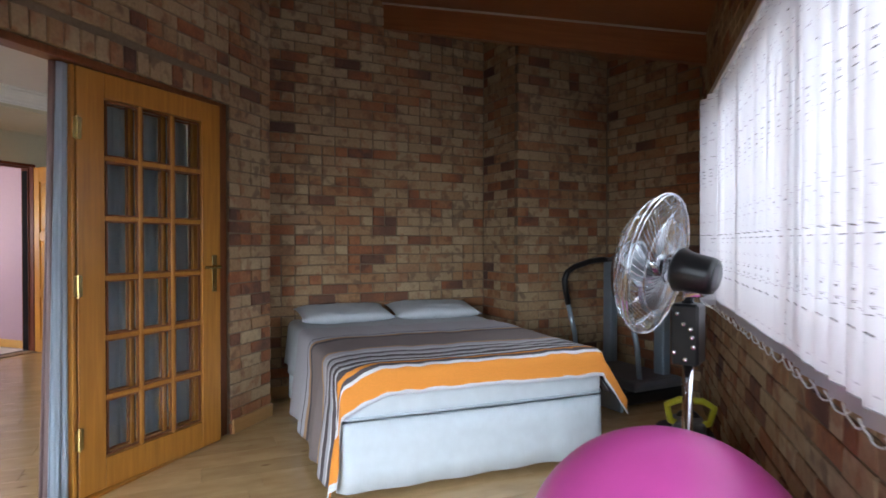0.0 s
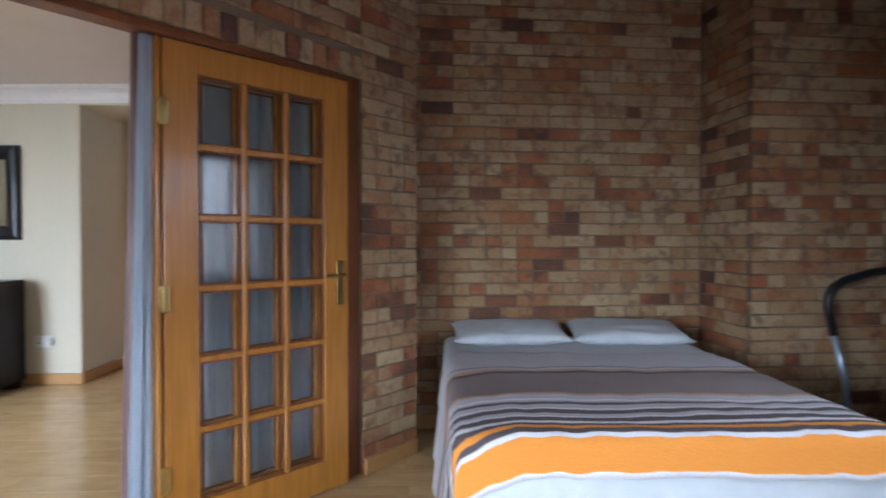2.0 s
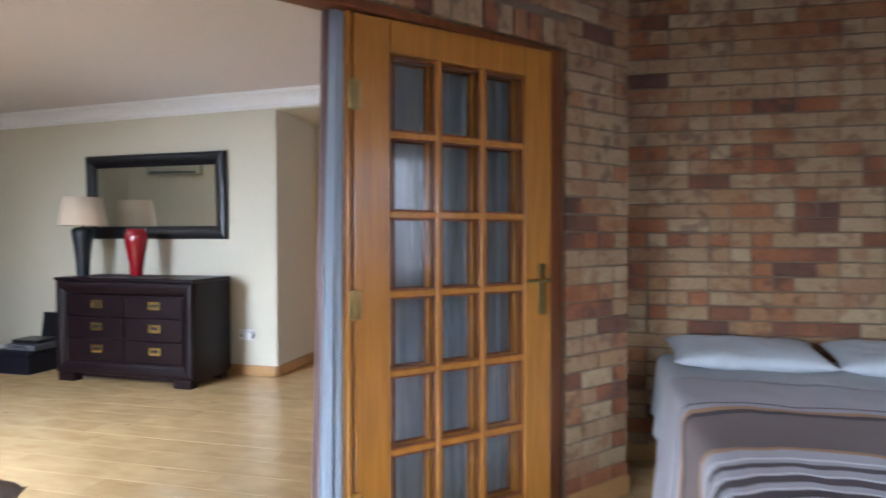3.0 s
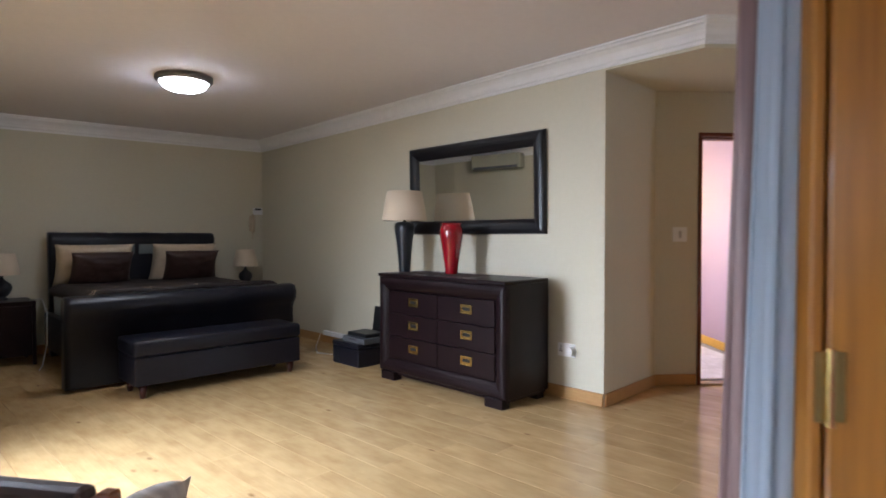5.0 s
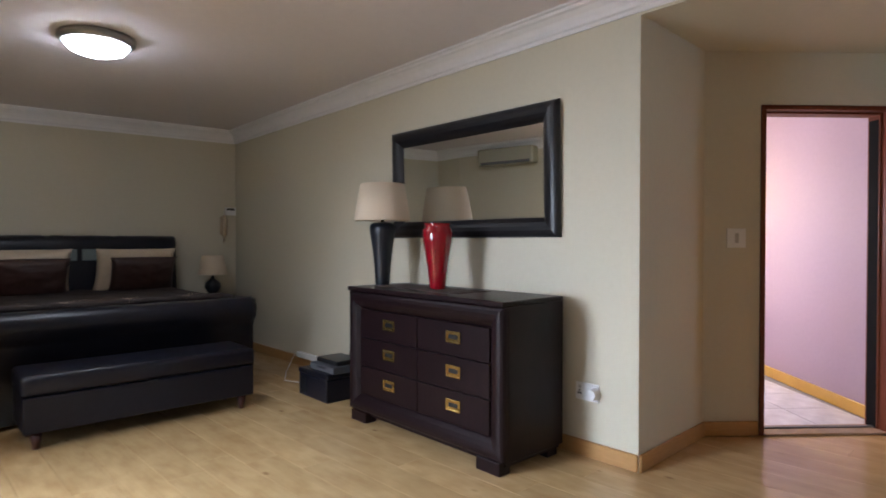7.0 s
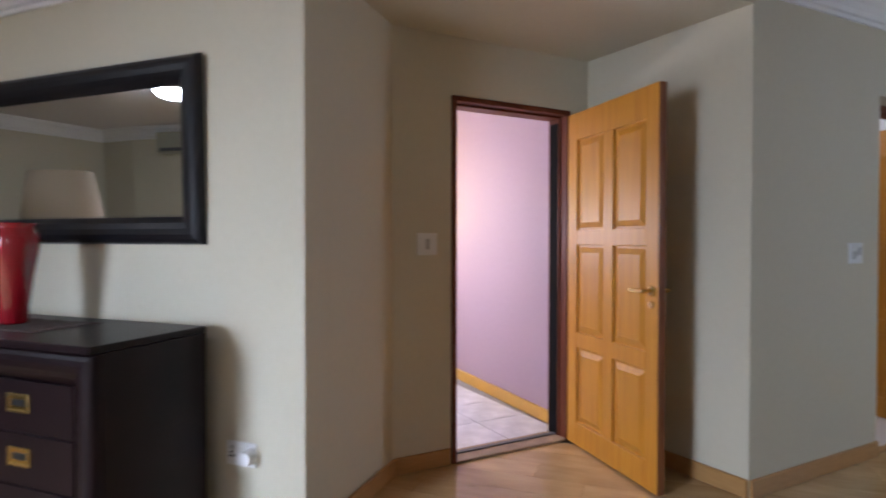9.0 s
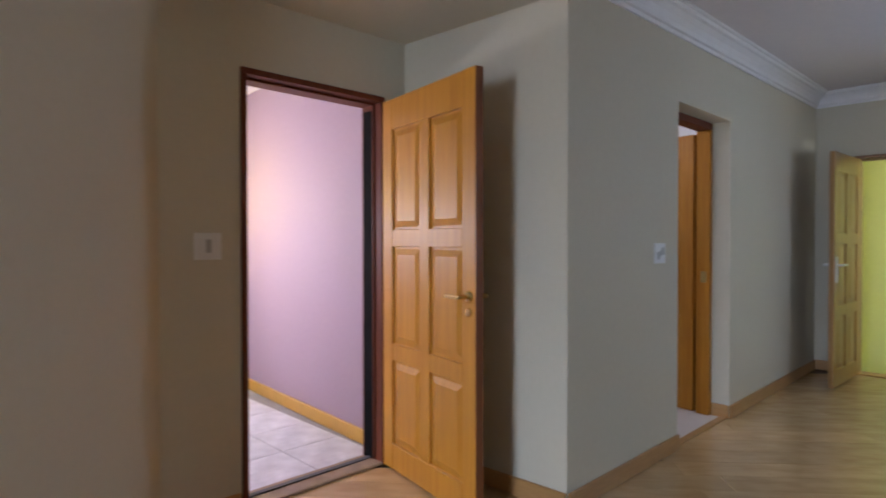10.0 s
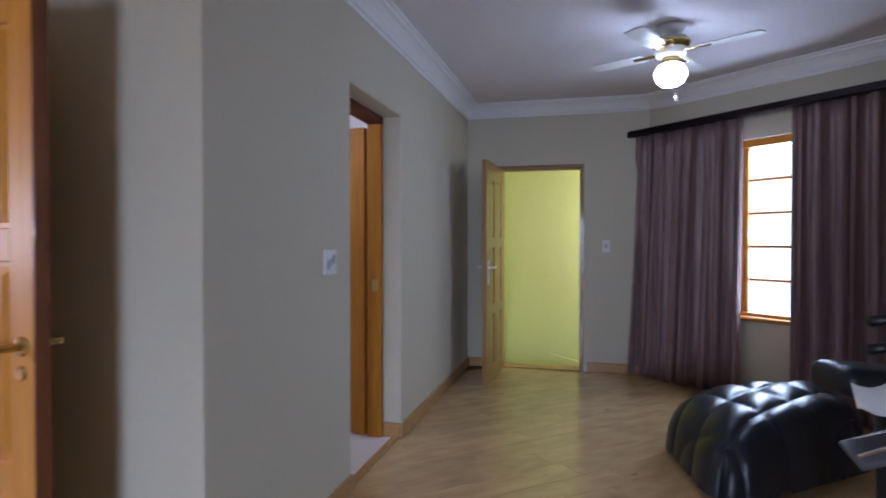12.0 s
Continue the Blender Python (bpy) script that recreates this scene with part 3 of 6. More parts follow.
def door_frame(name, p0, p1, h, thick, label, material, face=0.012, wide=0.03):
    """A frame lining an opening that runs from p0 to p1 in the wall's face; thick: how far it goes back."""
    m, w = line_pose(p0, p1)
    f = thing(name, m, label, "door frame", kind="structure")
    boxpart("jamb", (0.001, wide, -thick, face, 0.002, h - wide), material, f, bevel=0.003)
    boxpart("jamb", (w - wide, w - 0.001, -thick, face, 0.002, h - wide), material, f, bevel=0.003)
    boxpart("head", (0.001, w - 0.001, -thick, face, h - wide, h - 0.001), material, f, bevel=0.003)
    for a, b in ((wide, wide + 0.012), (w - wide - 0.012, w - wide)):
        boxpart("stop", (a, b, -thick + 0.002, -0.05, 0.002, h - wide - 0.012), material, f, bevel=0.002)
    boxpart("stop", (wide, w - wide, -thick + 0.002, -0.05, h - wide - 0.012, h - wide), material, f, bevel=0.002)
    return f


# hall door, open into the room
f1 = door_frame("door_frame_2", (D1X, D1[1]), (D1X, D1[0]), D1[2], 0.155, "red-brown varnished frame of the hall door", FRAME_RED)
boxpart("weather_strip", (0.031, 0.043, -0.14, -0.06, 0.01, 2.0), mat("black_rubber", (0.008, 0.007, 0.007), 0.9, spec=0.1), f1, "black rubber draught strip")
boxpart("threshold", (0.03, D1[1] - D1[0] - 0.03, -0.155, 0.02, 0.001, 0.016), mat("worn_threshold", (0.42, 0.30, 0.2), 0.5, scale=12, stain=0.4), f1, "worn wooden threshold", bevel=0.005)
boxpart("threshold_strip", (0.03, D1[1] - D1[0] - 0.03, -0.11, -0.075, 0.0162, 0.024), GREYPL, f1, "grey metal threshold strip", bevel=0.003)
panel_leaf("door_3", pose(D1X + 0.03, D1[1] - 0.012, 0.012, 0, 0, -10), 0.845, 2.02, "open golden pine six-panel door with brass lever", PINE_GOLD, BRASS, -1, knob=True)
boxpart("lock_edge", (0.8452, 0.848, -0.020, 0.020, 0.002, 2.018), PINE_DARK, bpy.data.objects["door_3"], "dark varnished lock edge")
# bathroom door: frame deep in the opening, the leaf open into the bathroom
f2 = thing("door_frame_3", pose(0, 0, 0), "varnished pine frame of the bathroom door", "door frame", kind="structure")
xa, xb = DWX - 0.215, DWX - 0.12
boxpart("jamb", (xa, xb, D2[1] - 0.05, D2[1] - 0.001, 0.004, 2.05), PINE_GOLD, f2, bevel=0.004)
boxpart("jamb", (xa, xb, D2[0] + 0.001, D2[0] + 0.05, 0.004, 2.05), PINE_GOLD, f2, bevel=0.004)
boxpart("head", (xa, xb, D2[0] + 0.001, D2[1] - 0.001, 2.05, 2.099), FRAME_RED, f2, bevel=0.004)
boxpart("threshold", (DWX - 0.055, DWX - 0.008, D2[0] + 0.002, D2[1] - 0.002, 0.001, 0.014), SKIRT, f2, bevel=0.003)
boxpart("keeper", (xb - 0.06, xb - 0.02, D2[1] - 0.0535, D2[1] - 0.0505, 0.96, 1.04), BRASS, f2, "brass keeper plate")
panel_leaf("door_4", pose(DWX - 0.235, 6.93, 0.012, 0, 0, 172), 0.80, 2.02, "golden pine panel door standing open against a wall", PINE_GOLD, BRASS, 1)
# door at the stairs, open towards the room
f3 = door_frame("door_frame_4", (D3[1], FARY), (D3[0], FARY), D3[2], 0.155, "brown varnished frame of the stair door", mat("tan_frame", (0.28, 0.15, 0.06), 0.4, color2=(0.2, 0.1, 0.04), scale=5, stretch=(9, 9, 0.6), coat=0.2))
boxpart("threshold", (0.03, D3[1] - D3[0] - 0.03, -0.155, 0.01, 0.001, 0.012), SKIRT, f3, bevel=0.004)
panel_leaf("door_5", pose(D3[0] + 0.035, FARY - 0.03, 0.012, 0, 0, -93), 0.79, 2.0, "open varnished six-panel door with white lever", mat("tan_pine", (0.36, 0.19, 0.06), 0.35, color2=(0.28, 0.14, 0.04), scale=4, stretch=(9, 9, 0.5), coat=0.25), PLASTIC_W, 1)
bm = bmesh.new()
box(bm, 0, 0.34, -0.02, 0.02, -0.04, 0.04, bevel=0.004)
tagged(part("handrail", bm, LIME, m=pose(-4.42, 10.29, -0.075, 0, 14, 0)), "lime-painted stair trim on the lime wall", "trim", kind="structure")

# sun-room window behind the blinds
win = thing("window_1", pose(WINX, 0, 0), "wide timber window behind vertical blinds", "window", kind="structure")
fr = PINE_DARK
boxpart("window_frame", (0.08, 0.15, WIN_Y0 + 0.001, WIN_Y1 - 0.001, WIN_Z0 + 0.001, WIN_Z0 + 0.06), fr, win, bevel=0.004)
boxpart("window_frame", (0.08, 0.15, WIN_Y0 + 0.001, WIN_Y1 - 0.001, WIN_Z1 - 0.06, WIN_Z1 - 0.001), fr, win, bevel=0.004)
NM = 6
for k in range(NM + 1):
    y = WIN_Y0 + 0.03 + (WIN_Y1 - WIN_Y0 - 0.06) * k / NM
    boxpart("mullion", (0.082, 0.148, y - 0.03, y + 0.03, WIN_Z0 + 0.06, WIN_Z1 - 0.06), fr, win, bevel=0.004)
    if k:
        p = boxpart("pane", (0.113, 0.117, y - (WIN_Y1 - WIN_Y0 - 0.06) / NM + 0.03, y - 0.03, WIN_Z0 + 0.06, WIN_Z1 - 0.06), GLASS, win, "clear glass pane")
        p.visible_shadow = False
boxpart("window_sill", (-0.035, 0.08, WIN_Y0 + 0.001, WIN_Y1 - 0.001, WIN_Z0 - 0.03, WIN_Z0 + 0.004), mat("brick_sill", (0.2, 0.09, 0.05), 0.8, scale=20, stain=0.3), win, "brick window sill", bevel=0.006)

# bay window with its golden frame
wm, _ = line_pose(BD[3], BD[4])
win = thing("window_2", wm, "golden pine window with small panes, daylight outside", "window", kind="structure")
for z0, z1 in ((0.641, 0.70), (2.06, 2.119)):
    boxpart("window_frame", (WN0 + 0.001, WN1 - 0.001, -0.12, -0.05, z0, z1), PINE_GOLD, win, bevel=0.004)
NL = 3
for k in range(NL + 1):
    x = WN0 + 0.035 + (WN1 - WN0 - 0.07) * k / NL
    boxpart("mullion", (x - 0.034, x + 0.034, -0.118, -0.052, 0.70, 2.06), PINE_GOLD, win, bevel=0.004)
for k in range(NL):
    x0 = WN0 + 0.069 + (WN1 - WN0 - 0.07) * k / NL
    x1 = x0 + (WN1 - WN0 - 0.07) / NL - 0.068
    for a, b in ((x0, x0 + 0.04), (x1 - 0.04, x1)):
        boxpart("casement_stile", (a + 0.001, b - 0.001, -0.105, -0.062, 0.702, 2.058), PINE_GOLD, win, bevel=0.004)
    for j in range(1, 5):
        z = 0.70 + 1.36 * j / 5
        boxpart("glazing_bar", (x0 + 0.04, x1 - 0.04, -0.095, -0.07, z - 0.011, z + 0.011), PINE_GOLD, win, bevel=0.003)
    for j in range(5):
        p = boxpart("pane", (x0 + 0.04, x1 - 0.04, -0.084, -0.081, 0.70 + 1.36 * j / 5 + 0.011, 0.70 + 1.36 * (j + 1) / 5 - 0.011), GLASS, win, "clear glass pane")
        p.visible_shadow = False
boxpart("window_sill", (WN0 + 0.001, WN1 - 0.001, -0.05, 0.035, 0.641, 0.672), PINE_GOLD, win, "golden timber sill", bevel=0.006)

# bright overcast sky outside the two windows
for nm, m in (("backdrop", pose(*un(WINU + 2.0, 7.8), 0, 0, 135)), ("backdrop", pose(WINX + 2.2, 1.5, 0, 0, 0, 90))):
    ob = boxpart(nm, (-5, 5, -0.02, 0.02, -0.5, 4.5), glow("overcast_sky", (0.93, 0.97, 1.0), 1.6), m=m)
    tagged(ob, "plain bright overcast sky outside the window", "sky", kind="structure")
# windows out of sight: one lets in daylight, the other is added for fill
def plain_window(name, m, w, z0, z1, label):
    d = thing(name, m, label, "window", kind="structure")
    boxpart("window_frame", (0.001, w - 0.001, -0.12, -0.06, z0 + 0.001, z0 + 0.06), PINE_GOLD, d, bevel=0.004)
    boxpart("window_frame", (0.001, w - 0.001, -0.12, -0.06, z1 - 0.06, z1 - 0.001), PINE_GOLD, d, bevel=0.004)
    for x in (0.03, w / 2, w - 0.03):
        boxpart("mullion", (x - 0.029, x + 0.029, -0.118, -0.062, z0 + 0.06, z1 - 0.06), PINE_GOLD, d, bevel=0.004)
    for a in (0.06, w / 2 + 0.03):
        p = boxpart("pane", (a, a + w / 2 - 0.09, -0.092, -0.088, z0 + 0.06, z1 - 0.06), GLASS, d, "clear glass pane")
        p.visible_shadow = False


m, _ = line_pose(BD[13], BD[0])
plain_window("window_3", m @ pose(0.05, 0, 0), 1.0, 0.2, 2.08, "golden pine window letting in daylight")
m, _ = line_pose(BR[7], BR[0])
plain_window("window_4", m @ pose(0.6, 0, 0), 1.8, 0.6, 1.95, "added unseen golden pine window in the brick wall, for fill light")

# sockets and switches
ROCKER = mat("worn_white_plastic", (0.46, 0.46, 0.45), 0.4, stain=0.1)


def plate(name, m, w, h, rockers, label, category):
    """Local x along the wall, y out of it."""
    d = thing(name, m, label, category)
    boxpart("cover", (-w / 2, w / 2, 0.0005, 0.011, -h / 2, h / 2), PLASTIC_W, d, bevel=0.003, seg=2)
    for x, z, a, b in rockers:
        boxpart("rocker", (x - a, x + a, 0.011, 0.016, z - b, z + b), ROCKER, d, bevel=0.002)
    return d


m, _ = line_pose(BD[7], BD[8])
plate("light_switch", m @ pose(4.86 - 3.705, 0, 1.24), 0.12, 0.12, [(0, 0, 0.012, 0.03)], "square white light switch on the beige wall", "switch")
m, _ = line_pose(BD[5], BD[6])
plate("light_switch", m @ pose(FARY - 5.845, 0, 1.19), 0.13, 0.115, [(-0.03, 0.012, 0.014, 0.022), (0.03, -0.012, 0.014, 0.022), (0.0, 0.0, 0.006, 0.018)], "white double switch plate with small rockers", "switch")
m, _ = line_pose(BD[4], BD[5])
plate("light_switch", m @ pose(FAR_X + 3.82, 0, 1.24), 0.075, 0.12, [(0, 0, 0.010, 0.022)], "small white upright light switch", "switch")
m, _ = line_pose(BD[9], BD[10])
so = plate("wall_socket", m @ pose(0.31, 0, 0.37), 0.15, 0.10, [(0.045, 0.025, 0.008, 0.008)], "white wall socket with round plug inserted", "socket")
for x, z in ((0.04, -0.012), (0.056, -0.012), (0.048, 0.004)):
    bm = bmesh.new()
    bmesh.ops.create_cone(bm, cap_ends=True, segments=10, radius1=0.006, radius2=0.006, depth=0.002, matrix=pose(x, 0.0117, z, 90))
    part("pin_hole", bm, BLACK, so, "dark pin hole")
bm = bmesh.new()
bmesh.ops.create_cone(bm, cap_ends=True, segments=20, radius1=0.035, radius2=0.028, depth=0.05, matrix=pose(-0.055, 0.036, 0.0, -90))
part("plug", bm, PLASTIC_W, so, "white adaptor plug", smooth=False)

# ---- sun room ----
def tube(bm, pts, r, seg=6, closed=False):
    pts = [Vector(p) for p in pts]
    rings, up = [], None
    n = len(pts)
    for i, p in enumerate(pts):
        a = pts[i - 1] if (i or closed) else p
        b = pts[(i + 1) % n] if (i < n - 1 or closed) else p
        d = (b - a).normalized()
        if up is None:
            up = d.orthogonal().normalized()
        up = (up - d * up.dot(d)).normalized()
        s = d.cross(up)
        rings.append([bm.verts.new(p + (up * math.cos(2 * math.pi * k / seg) + s * math.sin(2 * math.pi * k / seg)) * r) for k in range(seg)])
    for i in range(n if closed else n - 1):
        r0, r1 = rings[i], rings[(i + 1) % n]
        for k in range(seg):
            bm.faces.new((r0[k], r0[(k + 1) % seg], r1[(k + 1) % seg], r1[k]))
    if not closed:
        bm.faces.new(rings[0][::-1]), bm.faces.new(rings[-1])


def lathe(bm, prof, seg=32, m=None, cap=True):
    """Turns a profile of (radius, z) round the local z axis."""
    rings = []
    for r, z in prof:
        rings.append([bm.verts.new((r * math.cos(2 * math.pi * k / seg), r * math.sin(2 * math.pi * k / seg), z)) for k in range(seg)])
    for r0, r1 in zip(rings, rings[1:]):
        for k in range(seg):
            bm.faces.new((r0[k], r0[(k + 1) % seg], r1[(k + 1) % seg], r1[k]))
    if cap:
        bm.faces.new(rings[0][::-1]), bm.faces.new(rings[-1])
    if m is not None:
        bmesh.ops.transform(bm, matrix=m, verts=[v for ring in rings for v in ring])


def latheobj(name, prof, material, parent=None, label="", m=None, seg=32):
    bm = bmesh.new()
    lathe(bm, prof, seg)
    ob = part(name, bm, material, parent, label, smooth=True)
    if m is not None:
        ob.matrix_basis = m
    return ob


def pillow(name, w, d, h, material, parent=None, label="", m=None, seed=0, n=22):
    """A soft pillow: local x width, y depth, z thickness, with pointed corners and creases."""
    bm = bmesh.new()
    grid = {}
    for s in (1, -1):
        for i in range(n + 1):
            for j in range(n + 1):
                u, v = 2 * i / n - 1, 2 * j / n - 1
                edge = (1 - u ** 4) * (1 - v ** 4)
                z = s * h / 2 * max(edge, 0) ** 0.45
                pin = 1 - 0.06 * (1 - abs(u) ** 3) * abs(v) ** 3 - 0.06 * (1 - abs(v) ** 3) * abs(u) ** 3
                x, y = u * w / 2 * pin, v * d / 2 * pin
                z += s * h * 0.14 * noise.noise((u * 2.2 + seed, v * 2.2, s * 0.3)) * edge
                z += h * 0.10 * noise.noise((u * 6 + seed, v * 5, 3)) * edge
                if s < 0 and (i in (0, n) or j in (0, n)):
                    grid[s, i, j] = grid[1, i, j]
                else:
                    grid[s, i, j] = bm.verts.new((x, y, z))
    for s in (1, -1):
        for i in range(n):
            for j in range(n):
                q = (grid[s, i, j], grid[s, i + 1, j], grid[s, i + 1, j + 1], grid[s, i, j + 1])
                bm.faces.new(q if s > 0 else q[::-1])
    ob = part(name, bm, material, parent, label, smooth=True)
    if m is not None:
        ob.matrix_basis = m
    return ob


# bed: local x along its width, y towards the wall
BW, BL = 1.48, 1.93
bedm = pose(*un(0.80, 2.63), 0, 0, 39.5)
bed = thing("bed", bedm, "double bed base with white valance and mattress", "bed")
bm = bmesh.new()
# gathered valance round the base
N = 120
path = []
for k in range(N + 1):
    t = k / N
    L = 2 * BL + BW
    s = t * L
    if s < BL:
        p, o = (0.0, BL - s), (-1, 0)
    elif s < BL + BW:
        p, o = (s - BL, 0.0), (0, -1)
    else:
        p, o = (BW, s - BL - BW), (1, 0)
    path.append((p, o))
rows = []
for z in (0.36, 0.25, 0.13, 0.035):
    row = []
    for k, (p, o) in enumerate(path):
        f = (0.36 - z) / 0.33
        w = f * (0.010 * math.sin(k * 0.9) + 0.022 * noise.noise((k * 0.16, z * 2, 1))) + 0.012 * f
        dz = 0.012 * noise.noise((k * 0.11, 5, 2)) if z < 0.1 else 0
        row.append(bm.verts.new((p[0] + o[0] * w, p[1] + o[1] * w, z + dz)))
    rows.append(row)
for r0, r1 in zip(rows, rows[1:]):
    for k in range(N):
        bm.faces.new((r0[k], r0[k + 1], r1[k + 1], r1[k]))
val = part("valance", bm, LINEN_W, bed, "white gathered valance", smooth=True)
mod = val.modifiers.new("thick", "SOLIDIFY")
mod.thickness = 0.004
boxpart("base", (0.02, BW - 0.02, 0.02, BL - 0.01, 0.09, 0.355), LINEN_W, bed, bevel=0.01)
for x in (0.12, BW - 0.12):
    for y in (0.10, BL - 0.15):
        latheobj("leg", [(0.03, 0), (0.035, 0.09)], BLACK, bed, m=pose(x, y, 0.0), seg=14)
bm = bmesh.new()
box(bm, -0.005, BW + 0.005, -0.005, BL - 0.005, 0.362, 0.600, bevel=0.05, seg=4)
part("mattress", bm, LINEN_W, bed, "white mattress with piped edges", smooth=True)
for z in (0.385, 0.575):
    bm = bmesh.new()
    e = 0.008 if z < 0.5 else 0.0
    tube(bm, [(0.03, -e, z), (BW - 0.03, -e, z), (BW + e, 0.03, z), (BW + e, BL - 0.03, z), (-e, BL - 0.03, z), (-e, 0.03, z)], 0.007, 6, closed=True)
    part("piping", bm, mat("piping", (0.55, 0.62, 0.68), 0.8), bed, "pale blue piping", smooth=True)

# sheet and striped blanket, draped
def drape(name, s0, s1, side_l, side_r, lift, material, label, category, seed=0, hem=None, nx=110, ny=84):
    """A cloth over the mattress. s runs from the foot's edge (0) to the head; below 0 it hangs over the foot. hem: how far it hangs at each w."""
    bm = bmesh.new()
    uvl = bm.loops.layers.uv.new("UVMap")
    top, r = 0.600 + lift, 0.048
    vs, uv = {}, {}

    def over(e, spread=0.10):
        """out, down for an excess e past an edge; spread: how far it stands off as it falls."""
        if e <= 0:
            return 0.0, 0.0
        if e < r * 1.57:
            a = e / r
            return r * math.sin(a), r * (1 - math.cos(a))
        return r + (e - r * 1.57) * spread, r + (e - r * 1.57) * math.sqrt(1.01 - spread ** 2)
    for i in range(nx + 1):
        for j in range(ny + 1):
            w = -side_l + (BW + side_l + side_r) * i / nx
            lo = s0 if hem is None else -hem(min(max(w / BW, -0.4), 1.4))
            s = lo + (s1 - lo) * j / ny
            el, er, ef = r - w, w - (BW - r), r - s
            ol, dl = over(el)
            orr, dr = over(er, 0.55)
            of, df = over(ef)
            x = max(w, r) if el > 0 else w
            x = min(x, BW - r) if er > 0 else x
            y = max(s, r) if ef > 0 else s
            x, y = x - ol + orr, y - of
            d = math.sqrt((dl + dr) ** 2 + df ** 2)
            if dl + dr > 0 and df > 0:
                d = max(d, (dl + dr + df) * 0.86)
            wr = 0.011 * noise.noise((w * 2.6 + seed, s * 3.4, 0)) + 0.006 * noise.noise((w * 9, s * 7 + seed, 2))
            hang = min((dl + dr + df) * 3, 1)
            fold = hang * (0.016 * math.sin(s * 17 + 2 * noise.noise((s * 3, w, 4))) if dl + dr > df else 0.013 * math.sin(w * 15 + 2 * noise.noise((w * 3, s, 4))))
            if dl + dr > df:
                x += fold * (1 if er > 0 else -1) + (0.012 if er > 0 else -0.012)
            elif df > 0:
                y -= fold + 0.012
            vs[i, j] = bm.verts.new((x, y, max(top - d + wr * (1 - hang * 0.6) + 0.006, 0.02)))
            uv[i, j] = (w, s - lo)
    for i in range(nx):
        for j in range(ny):
            f = bm.faces.new((vs[i, j], vs[i + 1, j], vs[i + 1, j + 1], vs[i, j + 1]))
            for lp, key in zip(f.loops, ((i, j), (i + 1, j), (i + 1, j + 1), (i, j + 1))):
                lp[uvl].uv = uv[key]
    ob = part(name, bm, material, smooth=True, m=bedm)
    mod = ob.modifiers.new("thick", "SOLIDIFY")
    mod.thickness, mod.offset = 0.006, 1
    return tagged(ob, label, category)


drape("bed_sheet", 0.7, BL - 0.02, 0.30, 0.30, 0.002, LINEN_G, "grey-white bed sheet over the mattress", "bed sheet", seed=8, ny=40)

DK, WH, OR, TP, LG, TN = (0.10, 0.08, 0.085), (0.74, 0.74, 0.76), (0.80, 0.30, 0.045), (0.22, 0.18, 0.17), (0.45, 0.44, 0.47), (0.46, 0.28, 0.16)
BANDS = [(0.000, WH), (0.016, OR), (0.128, WH), (0.149, DK), (0.172, OR), (0.195, DK), (0.225, WH), (0.245, DK), (0.295, WH), (0.308, LG), (0.340, DK), (0.385, WH), (0.398, LG), (0.440, DK), (0.470, LG), (0.495, WH), (0.510, LG), (0.570, TN), (0.595, TP), (0.950, DK), (0.990, TN), (1.030, LG), (1.070, DK), (1.085, LG)]
ST = bpy.data.materials.new("striped_blanket")
ST.use_nodes = True
n_, l_ = ST.node_tree.nodes, ST.node_tree.links
b_ = n_["Principled BSDF"]
b_.inputs["Roughness"].default_value = 0.95
uvn, sep, nz, add, mul = n_.new("ShaderNodeUVMap"), n_.new("ShaderNodeSeparateXYZ"), n_.new("ShaderNodeTexNoise"), n_.new("ShaderNodeMath"), n_.new("ShaderNodeMath")
l_.new(uvn.outputs[0], sep.inputs[0])
nz.inputs["Scale"].default_value = 5
l_.new(uvn.outputs[0], nz.inputs["Vector"])
mul.operation = "MULTIPLY_ADD"
mul.inputs[1].default_value, mul.inputs[2].default_value = 0.016, -0.008
l_.new(nz.outputs["Fac"], mul.inputs[0])
l_.new(sep.outputs[1], add.inputs[0]), l_.new(mul.outputs[0], add.inputs[1])
sc_ = n_.new("ShaderNodeMath")
sc_.operation = "DIVIDE"
sc_.inputs[1].default_value = 1.6
l_.new(add.outputs[0], sc_.inputs[0])
rp = n_.new("ShaderNodeValToRGB")
rp.color_ramp.interpolation = "CONSTANT"
els = rp.color_ramp.elements
els[0].position, els[0].color = 0.0, (*BANDS[0][1], 1)
els[1].position, els[1].color = BANDS[1][0] / 1.6, (*BANDS[1][1], 1)
for at, c in BANDS[2:]:
    e = els.new(at / 1.6)
    e.color = (*c, 1)
l_.new(sc_.outputs[0], rp.inputs[0])
nz2, hs_, mr_ = n_.new("ShaderNodeTexNoise"), n_.new("ShaderNodeHueSaturation"), n_.new("ShaderNodeMapRange")
nz2.inputs["Scale"].default_value = 160
l_.new(uvn.outputs[0], nz2.inputs["Vector"])
mr_.inputs[3].default_value, mr_.inputs[4].default_value = 0.78, 1.2
l_.new(nz2.outputs["Fac"], mr_.inputs[0])
l_.new(rp.outputs[0], hs_.inputs["Color"]), l_.new(mr_.outputs[0], hs_.inputs["Value"])
l_.new(hs_.outputs[0], b_.inputs["Base Color"])
bmp = n_.new("ShaderNodeBump")
bmp.inputs["Strength"].default_value, bmp.inputs["Distance"].default_value = 0.4, 0.004
l_.new(nz2.outputs["Fac"], bmp.inputs["Height"]), l_.new(bmp.outputs[0], b_.inputs["Normal"])


